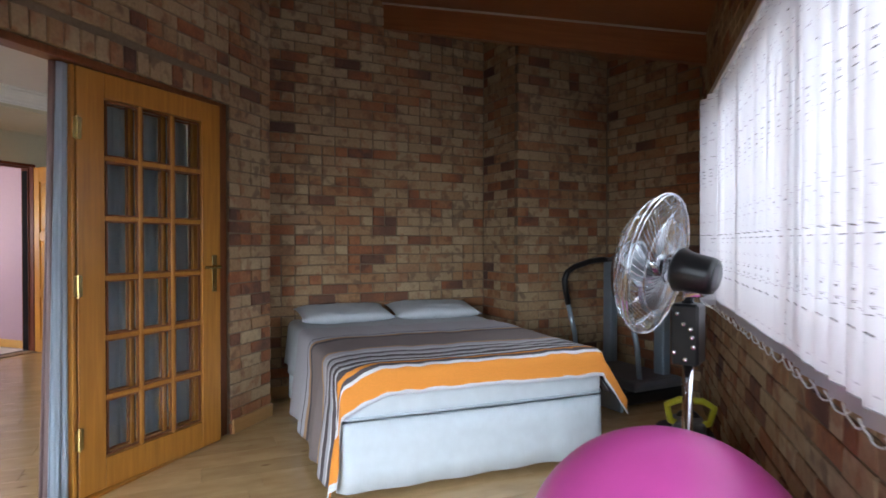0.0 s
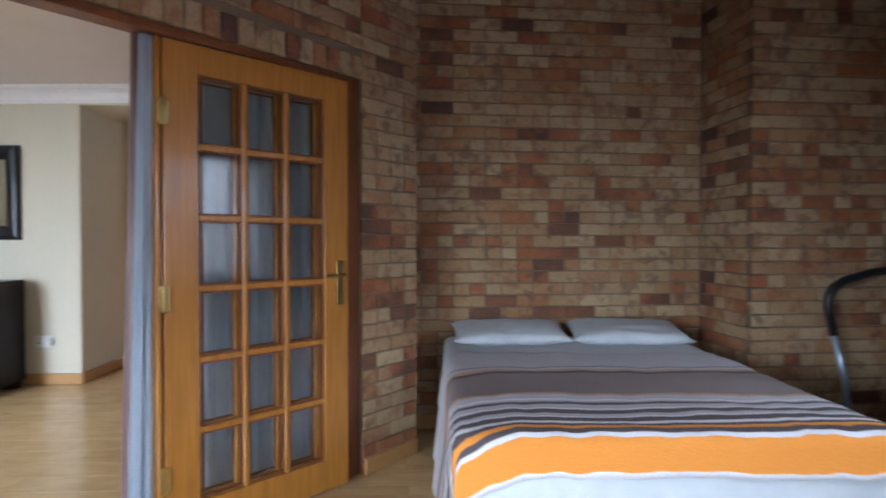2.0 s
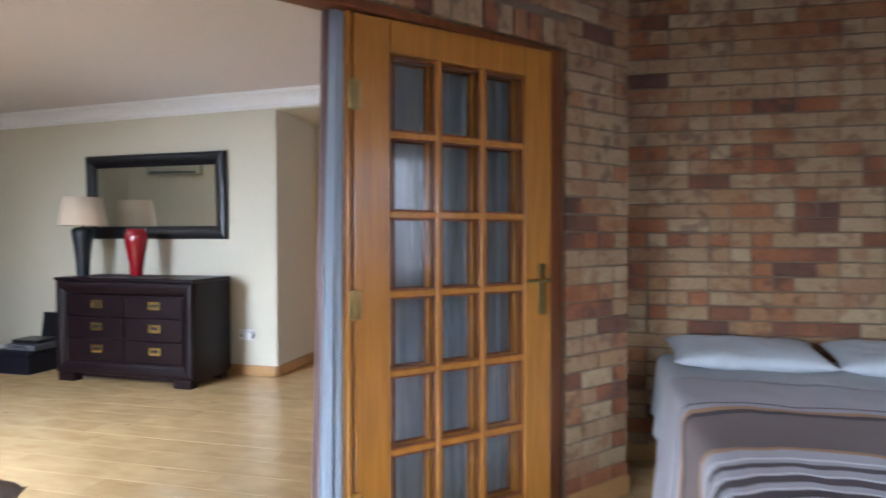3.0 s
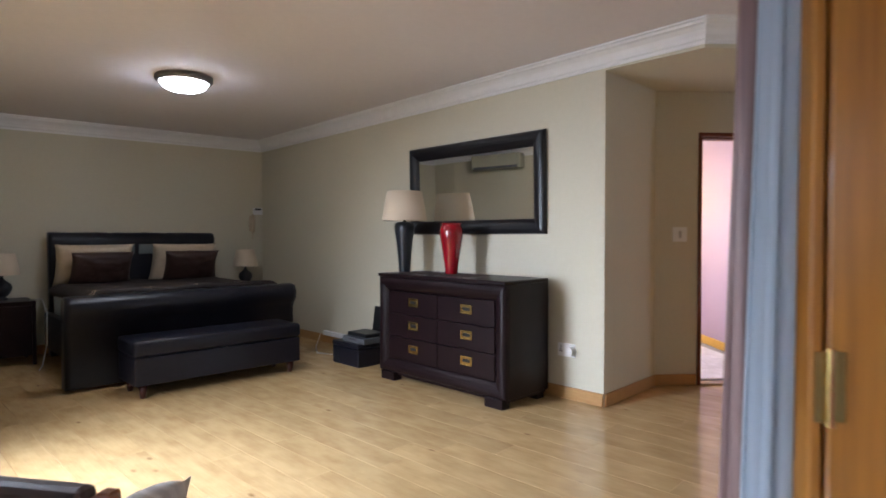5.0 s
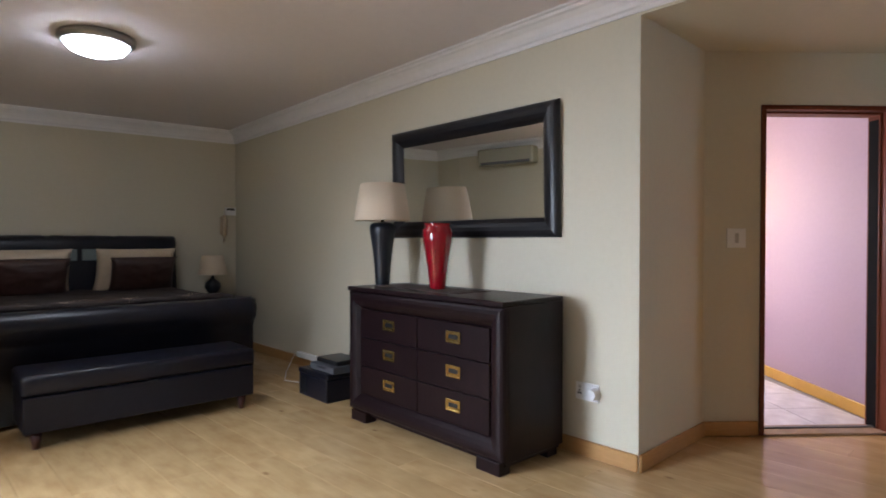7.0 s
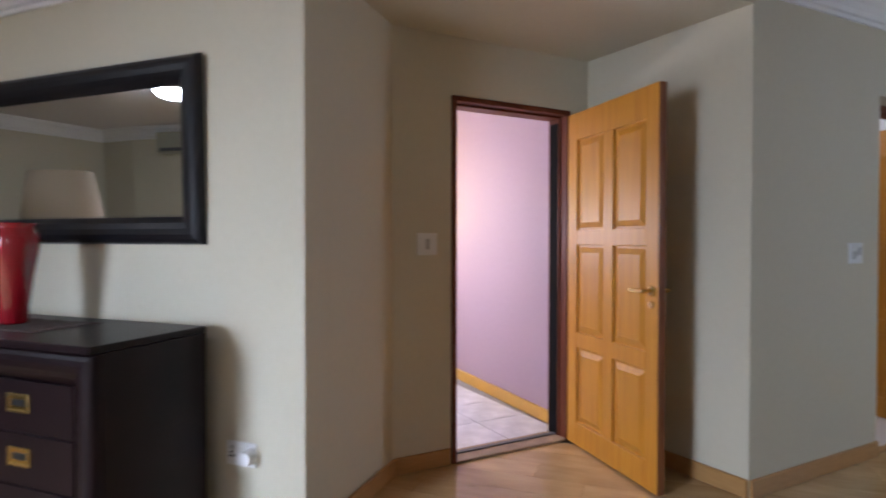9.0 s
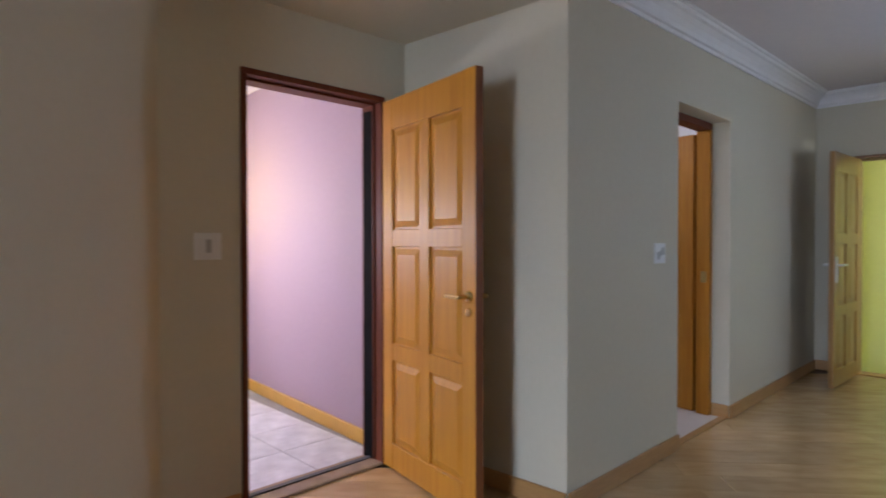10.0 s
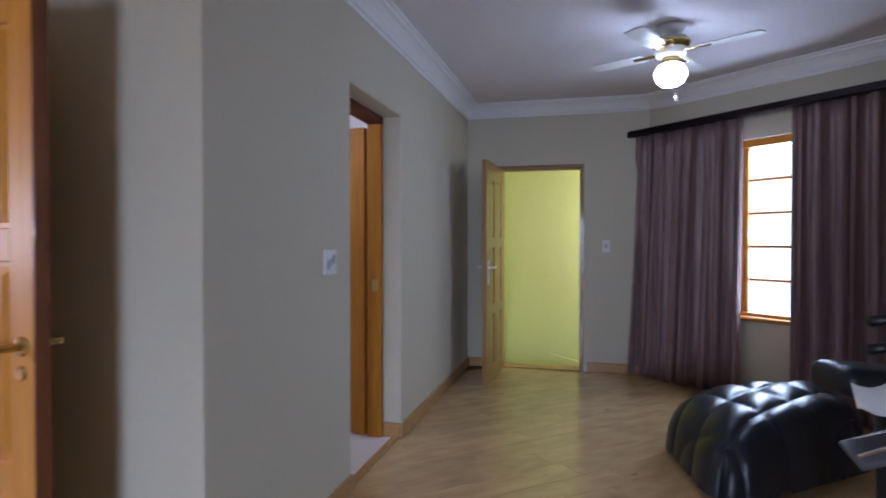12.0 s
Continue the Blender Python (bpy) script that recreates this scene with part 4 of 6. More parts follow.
def hem_line(f):
    """The blanket's uneven lower edge over the foot."""
    return 0.118 + 0.006 * noise.noise((f * 9.0, 1.7, 0.0)) + 0.010 * noise.noise((f * 21.0, 4.2, 0.0)) + 0.17 * min(max(0.0, (0.16 - f) / 0.26), 1.0) ** 1.4


drape("blanket", -0.12, 1.33, 0.52, 0.33, 0.012, ST, "striped orange, white and taupe blanket over the bed", "blanket", seed=8, hem=hem_line)
for k, (x, a) in enumerate(((0.39, 2), (1.12, -3))):
    ob = pillow("pillow", 0.72, 0.40, 0.095, LINEN_G, m=bedm @ pose(x, BL - 0.17, 0.672, 8, 0, a), seed=k * 7 + 2)
    tagged(ob, "plump grey-white pillow lying against the brick wall", "pillow", group="pillows on the bed")

# exercise ball
bm = bmesh.new()
bmesh.ops.create_uvsphere(bm, u_segments=64, v_segments=40, radius=0.372)
for v in bm.verts:
    v.co.z *= 0.985
    v.co *= 1 + 0.0015 * math.cos(v.co.z * 260) * (abs(v.co.z) < 0.30)
ball = thing("exercise_ball", pose(0.09, 1.59, 0.366), "large glossy pink exercise ball on the floor", "ball")
part("skin", bm, PINKBALL, ball, smooth=True)
latheobj("plug", [(0.014, 0), (0.012, 0.004), (0.002, 0.005)], WHITE, ball, "white air plug", m=pose(0.214, -0.214, 0.211, 0, 55, -45), seg=14)

# pedestal fan
FANP = Vector((0.17, 1.97, 0))
fan = thing("pedestal_fan", pose(*FANP), "chrome pedestal fan with black motor and round cage", "fan")
latheobj("base", [(0.20, 0), (0.205, 0.012), (0.19, 0.022), (0.05, 0.04), (0.03, 0.06)], BLACK, fan, "round black base", m=pose(0, 0, 0.0))
latheobj("pole", [(0.016, 0.05), (0.016, 0.86)], CHROME, fan, "chrome pole", seg=20)
latheobj("collar", [(0.024, 0.50), (0.024, 0.57)], BLACK, fan, seg=20)
box_ = boxpart("control_box", (-0.042, 0.042, -0.045, 0.045, 0.84, 1.03), BLACK, fan, "black control box with knobs", bevel=0.008)
box_.rotation_euler = (0, 0, radians(-20))
for k, (x, z) in enumerate(((-0.02, 1.00), (0.02, 0.955), (0.025, 0.93), (0.028, 0.90), (0.0, 0.97), (-0.028, 0.88), (0.005, 0.86))):
    latheobj("button", [(0.008, 0), (0.006, 0.007)], CHROME, box_, "small chrome screw", m=pose(x, -0.045, z, 90), seg=10)
axis = Vector((-0.89, 0.40, 0.19)).normalized()
hub = Vector((-0.045, -0.01, 1.14))
hm = Matrix.Translation(hub) @ axis.to_track_quat("Z", "Y").to_matrix().to_4x4()
motor = latheobj("motor", [(0.03, -0.132), (0.052, -0.129), (0.058, -0.115), (0.062, -0.05), (0.07, -0.02), (0.055, -0.005), (0.02, 0.0)], BLACK, fan, "black motor housing", m=hm, seg=28)
latheobj("end_cap", [(0.040, -0.136), (0.043, -0.131)], GREYPL, motor, "grey vented end cap", seg=24)
bm = bmesh.new()
tube(bm, [hub - axis * 0.09 + Vector((0, 0, -0.05)), Vector((0.0, 0.0, 1.06)), Vector((0, 0, 1.02))], 0.02, 8)
part("tilt_joint", bm, CHROME, fan, "chrome tilting joint", smooth=True)
RF = 0.226
bm = bmesh.new()
for k in range(66):
    a = 2 * math.pi * k / 66
    pts = []
    for i in range(10):
        f = i / 9
        rr = 0.045 + (RF - 0.045) * f
        tw = a + 0.45 * f
        z = 0.01 + 0.055 * f ** 2.2 * 0.6
        pts.append((rr * math.cos(tw), rr * math.sin(tw), z))
    tube(bm, pts, 0.0013, 4)
for rr, z in ((0.05, 0.01), (0.15, 0.026), (RF, 0.043)):
    tube(bm, [(rr * math.cos(2 * math.pi * k / 40), rr * math.sin(2 * math.pi * k / 40), z) for k in range(40)], 0.0028, 5, closed=True)
part("back_grille", bm, CHROME, fan, "chrome wire back grille").matrix_basis = hm
bm = bmesh.new()
for k in range(66):
    a = 2 * math.pi * k / 66
    pts = []
    for i in range(10):
        f = i / 9
        rr = 0.05 + (RF - 0.05) * f
        tw = a - 0.5 * f
        pts.append((rr * math.cos(tw), rr * math.sin(tw), 0.155 - 0.095 * f ** 2.6))
    tube(bm, pts, 0.0013, 4)
for rr, z in ((0.055, 0.155), (0.15, 0.122), (0.21, 0.085), (RF + 0.003, 0.055)):
    tube(bm, [(rr * math.cos(2 * math.pi * k / 40), rr * math.sin(2 * math.pi * k / 40), z) for k in range(40)], 0.003, 5, closed=True)
lathe(bm, [(0.05, 0.152), (0.05, 0.158), (0.01, 0.160)], 24)
part("front_grille", bm, CHROME, fan, "chrome wire front grille").matrix_basis = hm
for k in range(3):
    bm = bmesh.new()
    vs = []
    for i in range(7):
        for j in range(5):
            rr = 0.035 + 0.155 * i / 6
            ww = (0.045 + 0.085 * math.sin(math.pi * min(i / 6 * 0.9 + 0.1, 1))) * (j / 4 - 0.5) * 2
            an = 2 * math.pi * k / 3 + ww / max(rr, 0.06) * 0.6
            vs.append(bm.verts.new((rr * math.cos(an), rr * math.sin(an), 0.066 + (j / 4 - 0.5) * 0.034)))
    for i in range(6):
        for j in range(4):
            bm.faces.new((vs[i * 5 + j], vs[i * 5 + j + 1], vs[i * 5 + j + 6], vs[i * 5 + j + 5]))
    ob = part("blade", bm, mat("brushed_aluminium", (0.62, 0.66, 0.70), 0.35, 0.9) if k == 0 else bpy.data.materials["brushed_aluminium"], fan, "grey metal fan blade", smooth=True)
    ob.matrix_basis = hm
    mod = ob.modifiers.new("thick", "SOLIDIFY")
    mod.thickness = 0.003
bm = bmesh.new()
lathe(bm, [(0.035, 0.03), (0.035, 0.10), (0.02, 0.11)], 20)
part("hub", bm, CHROME, fan, smooth=True).matrix_basis = hm

# vertical blinds
BLIND = bpy.data.materials.new("blind_fabric")
BLIND.use_nodes = True
n_, l_ = BLIND.node_tree.nodes, BLIND.node_tree.links
n_.remove(n_["Principled BSDF"])
df, tl, mx = n_.new("ShaderNodeBsdfDiffuse"), n_.new("ShaderNodeBsdfTranslucent"), n_.new("ShaderNodeMixShader")
tc, mp, wv, rp = n_.new("ShaderNodeTexCoord"), n_.new("ShaderNodeMapping"), n_.new("ShaderNodeTexNoise"), n_.new("ShaderNodeValToRGB")
mp.inputs["Scale"].default_value = (16, 16, 110)
l_.new(tc.outputs["Object"], mp.inputs[0]), l_.new(mp.outputs[0], wv.inputs["Vector"])
wv.inputs["Scale"].default_value, wv.inputs["Detail"].default_value = 1.0, 2
rp.color_ramp.elements[0].position, rp.color_ramp.elements[0].color = 0.31, (0.22, 0.20, 0.21, 1)
rp.color_ramp.elements[1].position, rp.color_ramp.elements[1].color = 0.38, (0.80, 0.77, 0.79, 1)
l_.new(wv.outputs["Fac"], rp.inputs[0])
l_.new(rp.outputs[0], df.inputs[0]), l_.new(rp.outputs[0], tl.inputs[0])
mx.inputs[0].default_value = 0.33
l_.new(df.outputs[0], mx.inputs[1]), l_.new(tl.outputs[0], mx.inputs[2])
weave, clear = n_.new("ShaderNodeMixShader"), n_.new("ShaderNodeBsdfTransparent")
weave.inputs[0].default_value = 0.5
l_.new(mx.outputs[0], weave.inputs[1]), l_.new(clear.outputs[0], weave.inputs[2]), l_.new(weave.outputs[0], n_["Material Output"].inputs[0])
blinds = thing("vertical_blinds", pose(0.44, 0, 0), "off-white vertical fabric blinds with flecks, hanging before the window", "blinds")
boxpart("head_rail", (-0.02, 0.03, WIN_Y0 - 0.05, WIN_Y1 + 0.03, 2.045, 2.085), mat("rail_white", (0.6, 0.57, 0.56), 0.4, stain=0.1), blinds, bevel=0.004)
bm = bmesh.new()
box(bm, -0.0006, 0.0006, -0.0635, 0.0635, 0.885, 2.035)
SLAT = bpy.data.meshes.new("slat")
bm.to_mesh(SLAT), bm.free()
SLAT.materials.append(BLIND)
bm = bmesh.new()
box(bm, -0.003, 0.003, -0.061, 0.061, 0.875, 0.91, bevel=0.001)
WEIGHT = bpy.data.meshes.new("bottom_weight")
bm.to_mesh(WEIGHT), bm.free()
WEIGHT.materials.append(mat("grey_weight", (0.5, 0.48, 0.52), 0.6))
rs = random.Random(5)
ny = int((WIN_Y1 - WIN_Y0) / 0.112)
for k in range(ny + 1):
    y = WIN_Y1 - 0.03 - k * 0.112
    turn = rs.choice((4, 7, 10, 15))
    if k in (1, 2, 3):
        turn = 62
    ob = new("slat", SLAT)
    ob.parent = blinds
    ob.matrix_basis = pose(rs.uniform(-0.004, 0.004), y, 0, rs.uniform(-0.4, 0.4), 0, turn)
    o2 = new("bottom_weight", WEIGHT)
    o2.parent = ob
    bm = bmesh.new()
    tube(bm, [(-0.012 + rs.uniform(-0.003, 0.003), -0.056 + 0.112 * i / 8, 0.888 - 0.035 * math.sin(math.pi * i / 8)) for i in range(9)], 0.0024, 5)
    part("bead_chain", bm, PLASTIC_W, ob, "white bead chain")
    latheobj("carrier", [(0.006, 2.03), (0.006, 2.05)], PLASTIC_W, ob, seg=8)

# treadmill by the corner; local x along u, y along n
tmm = pose(*un(3.05, 3.05), 0, 0, 45)
tm = thing("treadmill", tmm, "black and silver folding treadmill with curved handrails", "treadmill")
SILVER = mat("silver_paint", (0.32, 0.39, 0.46), 0.35, 0.6, stain=0.15)
boxpart("deck", (-0.02, 0.60, 0.06, 0.90, 0.03, 0.13), BLACK, tm, "black running deck", bevel=0.02, seg=2)
boxpart("motor_hood", (0.06, 0.56, 0.02, 0.72, 0.13, 0.21), GREYPL, tm, "grey motor hood", bevel=0.03, seg=2)
boxpart("side_rail", (-0.05, -0.02, 0.04, 0.92, 0.0, 0.14), SILVER, tm, bevel=0.01)
boxpart("side_rail", (0.55, 0.60, 0.04, 0.92, 0.135, 0.15), SILVER, tm, bevel=0.004)
for y in (0.10, 0.80):
    bm = bmesh.new()
    tube(bm, [(0.20, y, 0.06), (0.16, y, 0.45), (0.09, y, 0.70)], 0.020, 10)
    part("upright", bm, SILVER, tm, "silver tube upright", smooth=True)
    bm = bmesh.new()
    tube(bm, [(0.09, y, 0.70), (0.055, y, 0.84), (0.05, y, 0.91), (0.08, y, 0.97), (0.15, y, 1.01), (0.32, y, 1.055), (0.46, y, 1.07), (0.56, y, 1.06)], 0.024, 12)
    part("handrail", bm, BLACK, tm, "black foam handrail", smooth=True)
bm = bmesh.new()
box(bm, -0.05, 0.05, 0.10, 0.80, -0.02, 0.02, bevel=0.012, seg=2)
part("console", bm, GREYPL, tm, "grey console").matrix_basis = pose(0.55, 0, 1.07, 0, -25, 0)
for y in (0.16, 0.72):
    boxpart("console_post", (0.44, 0.52, y - 0.05, y + 0.05, 0.12, 1.05), SILVER, tm, "silver console post", bevel=0.015, seg=2)

# ab roller and bag beside it
YEL = mat("yellow_green_plastic", (0.50, 0.50, 0.03), 0.4, stain=0.15)
roller = thing("ab_roller", pose(0.26, 2.95, 0.0), "grey and yellow-green exercise roller on a box", "exercise roller")
boxpart("body", (-0.07, 0.07, -0.09, 0.09, 0.31, 0.39), GREYPL, roller, "grey plastic body", bevel=0.02, seg=2)
bm = bmesh.new()
tube(bm, [(-0.10, -0.08, 0.47), (-0.05, -0.095, 0.50), (0.05, -0.095, 0.50), (0.10, -0.08, 0.47), (0.085, -0.05, 0.39), (0.03, -0.02, 0.36), (-0.03, -0.02, 0.36), (-0.085, -0.05, 0.39)], 0.016, 8, closed=True)
part("handle", bm, YEL, roller, "yellow-green loop handle", smooth=True)
bm = bmesh.new()
lathe(bm, [(0.05, -0.02), (0.062, -0.012), (0.062, 0.012), (0.05, 0.02)], 24, pose(0, 0.04, 0.36, 90))
part("wheel", bm, BLACK, roller, smooth=True)
bag = thing("gym_bag", pose(0.25, 2.95, 0.0), "dark gym bag with an orange cord on top", "bag")
bm = bmesh.new()
box(bm, -0.15, 0.15, -0.30, 0.30, 0.0, 0.305, bevel=0.07, seg=4)
for v in bm.verts:
    v.co += Vector((noise.noise(v.co * 6), noise.noise(v.co * 6 + Vector((9, 0, 0))), 0)) * 0.012
part("body", bm, mat("dark_fabric", (0.018, 0.016, 0.022), 0.8, bump=0.3, bump_scale=90), bag, smooth=True)
bm = bmesh.new()
rs = random.Random(2)
tube(bm, [(0.07 * math.cos(k * 0.8) * (1 + 0.3 * math.sin(k)), -0.22 + 0.05 * math.sin(k * 0.8), 0.312 + 0.006 * (k % 3)) for k in range(22)], 0.006, 6)
part("cord", bm, mat("orange_cord", (0.7, 0.08, 0.02), 0.6), bag, "orange cord", smooth=True)

# ---- bedroom: dresser wall ----
DA0, DA1, DB0, DB1, DH = 0.42, 1.84, 0.085, 0.60, 0.91
dm = abm(DA1, 0)
DW = DA1 - DA0
dr = thing("dresser", dm, "dark wenge six-drawer dresser with brass recessed handles", "dresser")
# local: x 0..DW towards the alcove, y from -DB1 (front) to -DB0 (back)
boxpart("top", (0.0, DW, -DB1, -DB0, DH - 0.028, DH), WENGE, dr, bevel=0.004)
boxpart("side", (0.0, 0.03, -DB1 + 0.045, -DB0, 0.07, DH - 0.028), WENGE, dr, bevel=0.002)
boxpart("side", (DW - 0.03, DW, -DB1 + 0.045, -DB0, 0.07, DH - 0.028), WENGE, dr, bevel=0.002)
boxpart("back", (0.03, DW - 0.03, -DB0 - 0.012, -DB0, 0.07, DH - 0.028), WENGE, dr)
boxpart("carcass", (0.03, DW - 0.03, -DB1 + 0.06, -DB0 - 0.012, 0.08, DH - 0.03), WENGE, dr)
def moulding(name, p0, p1, w, parent, out, material, label=""):
    """A mitred cushion-shaped frame moulding round a rectangle in the local xz plane: p0, p1 outer corners; w width; face towards -y, proud by out."""
    names = []
    x0, z0, x1, z1 = *p0, *p1
    sides = [((x0, z0), (x1, z0), (0, 1)), ((x1, z0), (x1, z1), (-1, 0)), ((x1, z1), (x0, z1), (0, -1)), ((x0, z1), (x0, z0), (1, 0))]
    for a, b, inn in sides:
        bm = bmesh.new()
        prof = [(0.0, 0.0), (0.0, 0.35), (0.06, 0.72), (0.18, 0.93), (0.35, 1.0), (0.55, 0.92), (0.75, 0.70), (0.9, 0.38), (1.0, 0.10), (1.0, 0.0)]
        d = Vector((b[0] - a[0], b[1] - a[1])).normalized()
        r = []
        for (px, pz), sgn in ((a, 1), (b, -1)):
            r.append([bm.verts.new((px + inn[0] * w * f + d.x * sgn * w * f, -out * g, pz + inn[1] * w * f + d.y * sgn * w * f)) for f, g in prof])
        for k in range(len(prof) - 1):
            bm.faces.new((r[0][k], r[0][k + 1], r[1][k + 1], r[1][k]))
        bm.faces.new(r[0]), bm.faces.new(r[1])
        bm.faces.new((r[0][0], r[1][0], r[1][-1], r[0][-1]))
        names.append(part(name, bm, material, parent, label, smooth=False))
    return names


for ob in moulding("front_moulding", (0.002, 0.072), (DW - 0.002, DH - 0.03), 0.115, dr, 0.045, WENGE):
    ob.location = (0, -DB1 + 0.046, 0)
boxpart("plinth", (0.02, DW - 0.02, -DB1 + 0.05, -DB0 - 0.01, 0.045, 0.075), WENGE, dr)
for x in (0.03, DW - 0.20):
    for y in (-DB1 + 0.01, -DB0 - 0.10):
        boxpart("foot", (x, x + 0.17, y, y + 0.09, 0.0, 0.072), WENGE, dr, bevel=0.004)
gx0, gx1, gz0, gz1 = 0.115, DW - 0.115, 0.187, DH - 0.145
for i in range(2):
    for j in range(3):
        x0 = gx0 + (gx1 - gx0) * i / 2
        x1 = gx0 + (gx1 - gx0) * (i + 1) / 2
        z0 = gz0 + (gz1 - gz0) * j / 3
        z1 = gz0 + (gz1 - gz0) * (j + 1) / 3
        dw = boxpart("drawer", (x0 + 0.003, x1 - 0.003, -DB1 + 0.028, -DB1 + 0.062, z0 + 0.003, z1 - 0.003), WENGE, dr, bevel=0.002)
        cx, cz = (x0 + x1) / 2 + 0.02, (z0 + z1) / 2 + 0.012
        bm = bmesh.new()
        y = -DB1 + 0.028
        for q in ((cx - 0.058, cx + 0.058, cz - 0.034, cz - 0.024), (cx - 0.058, cx + 0.058, cz + 0.022, cz + 0.034), (cx - 0.058, cx - 0.046, cz - 0.024, cz + 0.022), (cx + 0.046, cx + 0.058, cz - 0.024, cz + 0.022)):
            box(bm, q[0], q[1], y - 0.007, y - 0.0005, q[2], q[3], bevel=0.0015)
        box(bm, cx - 0.046, cx + 0.046, y - 0.003, y - 0.0006, cz - 0.024, cz + 0.022)
        h = part("handle", bm, BRASS, dw, "brass recessed pull")
        boxpart("finger_recess", (cx - 0.036, cx + 0.036, y - 0.0045, y - 0.0031, cz - 0.010, cz + 0.014), BLACK, h)

# mirror over the dresser
MA0, MA1, MZ0, MZ1 = 0.49, 2.06, 1.243, 2.05
mm = abm(MA1, 0.0, MZ0) @ pose(0, 0, 0, 1.3) @ pose(0, 0, -MZ0)
mi = thing("wall_mirror", mm, "wide wall mirror in a broad black cushion frame", "mirror")
MW = MA1 - MA0
for ob in moulding("frame", (0, MZ0), (MW, MZ1), 0.125, mi, 0.045, mat("black_lacquer", (0.010, 0.009, 0.011), 0.28, scale=10, stain=0.3, spec=0.4)):
    ob.location = (0, -0.003, 0)
mg = bpy.data.materials.new("mirror_glass")
mg.use_nodes = True
b_ = mg.node_tree.nodes["Principled BSDF"]
b_.inputs["Base Color"].default_value, b_.inputs["Metallic"].default_value, b_.inputs["Roughness"].default_value = (0.86, 0.88, 0.86, 1), 1.0, 0.01
boxpart("mirror_glass", (0.12, MW - 0.12, -0.010, -0.003, MZ0 + 0.12, MZ1 - 0.12), mg, mi, "clear mirror glass")
boxpart("bevel_strip", (0.12, MW - 0.12, -0.013, -0.0102, MZ0 + 0.12, MZ0 + 0.128), CHROME, mi)

# runner, vase and lamp on the dresser
ru = thing("table_runner", abm(1.28, 0.34, DH), "dark woven table runner with fringed ends", "table runner")
bm = bmesh.new()
NX = 40
vs = [[bm.verts.new((-0.36 + 0.72 * i / NX, -0.13 + 0.26 * j, 0.004 + 0.002 * math.sin(i * 0.9 + j))) for j in (0, 1)] for i in range(NX + 1)]
for i in range(NX):
    bm.faces.new((vs[i][0], vs[i + 1][0], vs[i + 1][1], vs[i][1]))
r = bmesh.ops.extrude_face_region(bm, geom=bm.faces[:])
bmesh.ops.translate(bm, vec=(0, 0, -0.003), verts=[g for g in r["geom"] if isinstance(g, bmesh.types.BMVert)])
FAB = mat("dark_weave", (0.035, 0.022, 0.02), 0.9, color2=(0.10, 0.07, 0.06), scale=60, bump=0.4, bump_scale=300)
part("cloth", bm, FAB, ru)
for sx in (-1, 1):
    bm = bmesh.new()
    rs = random.Random(3)
    for k in range(26):
        y = -0.128 + 0.256 * k / 25
        tube(bm, [(sx * 0.36, y, 0.004), (sx * 0.385, y + rs.uniform(-0.008, 0.008), 0.004), (sx * 0.41, y + rs.uniform(-0.012, 0.012), 0.003)], 0.0022, 4)
    part("fringe", bm, FAB, ru)
vase = latheobj("vase", [(0.048, 0.0), (0.052, 0.01), (0.058, 0.08), (0.075, 0.20), (0.092, 0.30), (0.097, 0.345), (0.092, 0.375), (0.080, 0.392), (0.078, 0.402), (0.086, 0.412), (0.084, 0.416), (0.072, 0.405), (0.07, 0.36), (0.05, 0.1), (0.01, 0.05)], RED, None, "", m=abm(1.19, 0.35, DH + 0.007))
tagged(vase, "glossy red lacquered vase standing on the runner", "vase")
SHADE = bpy.data.materials.new("lamp_shade")
SHADE.use_nodes = True
n_, l_ = SHADE.node_tree.nodes, SHADE.node_tree.links
b_ = n_["Principled BSDF"]
b_.inputs["Base Color"].default_value, b_.inputs["Roughness"].default_value = (0.60, 0.49, 0.36, 1), 0.9
tx, bp = n_.new("ShaderNodeTexNoise"), n_.new("ShaderNodeBump")
tx.inputs["Scale"].default_value = 180
bp.inputs["Strength"].default_value, bp.inputs["Distance"].default_value = 0.3, 0.004
l_.new(tx.outputs["Fac"], bp.inputs["Height"]), l_.new(bp.outputs[0], b_.inputs["Normal"])


def shade(parent, r0, r1, z0, z1):
    bm = bmesh.new()
    lathe(bm, [(r0, z0), (r0 * 0.6 + r1 * 0.4 , z0 + (z1 - z0) * 0.45), (r1, z1), (r1 - 0.004, z1), (r0 * 0.6 + r1 * 0.4 - 0.004, z0 + (z1 - z0) * 0.45), (r0 - 0.004, z0), (r0, z0)], 40, cap=False)
    return part("shade", bm, SHADE, parent, "beige fabric lampshade", smooth=True)


la = thing("table_lamp", abm(1.80, 0.33, DH), "tall black tapered table lamp with beige shade", "lamp")
latheobj("body", [(0.05, 0.0), (0.052, 0.01), (0.058, 0.12), (0.072, 0.26), (0.088, 0.36), (0.092, 0.40), (0.084, 0.428), (0.06, 0.442), (0.02, 0.446)], LEATHER_GLOSS, la, "black lacquered body")
latheobj("stem", [(0.012, 0.44), (0.012, 0.52)], BRASS, la, seg=12)
shade(la, 0.20, 0.155, 0.455, 0.715)

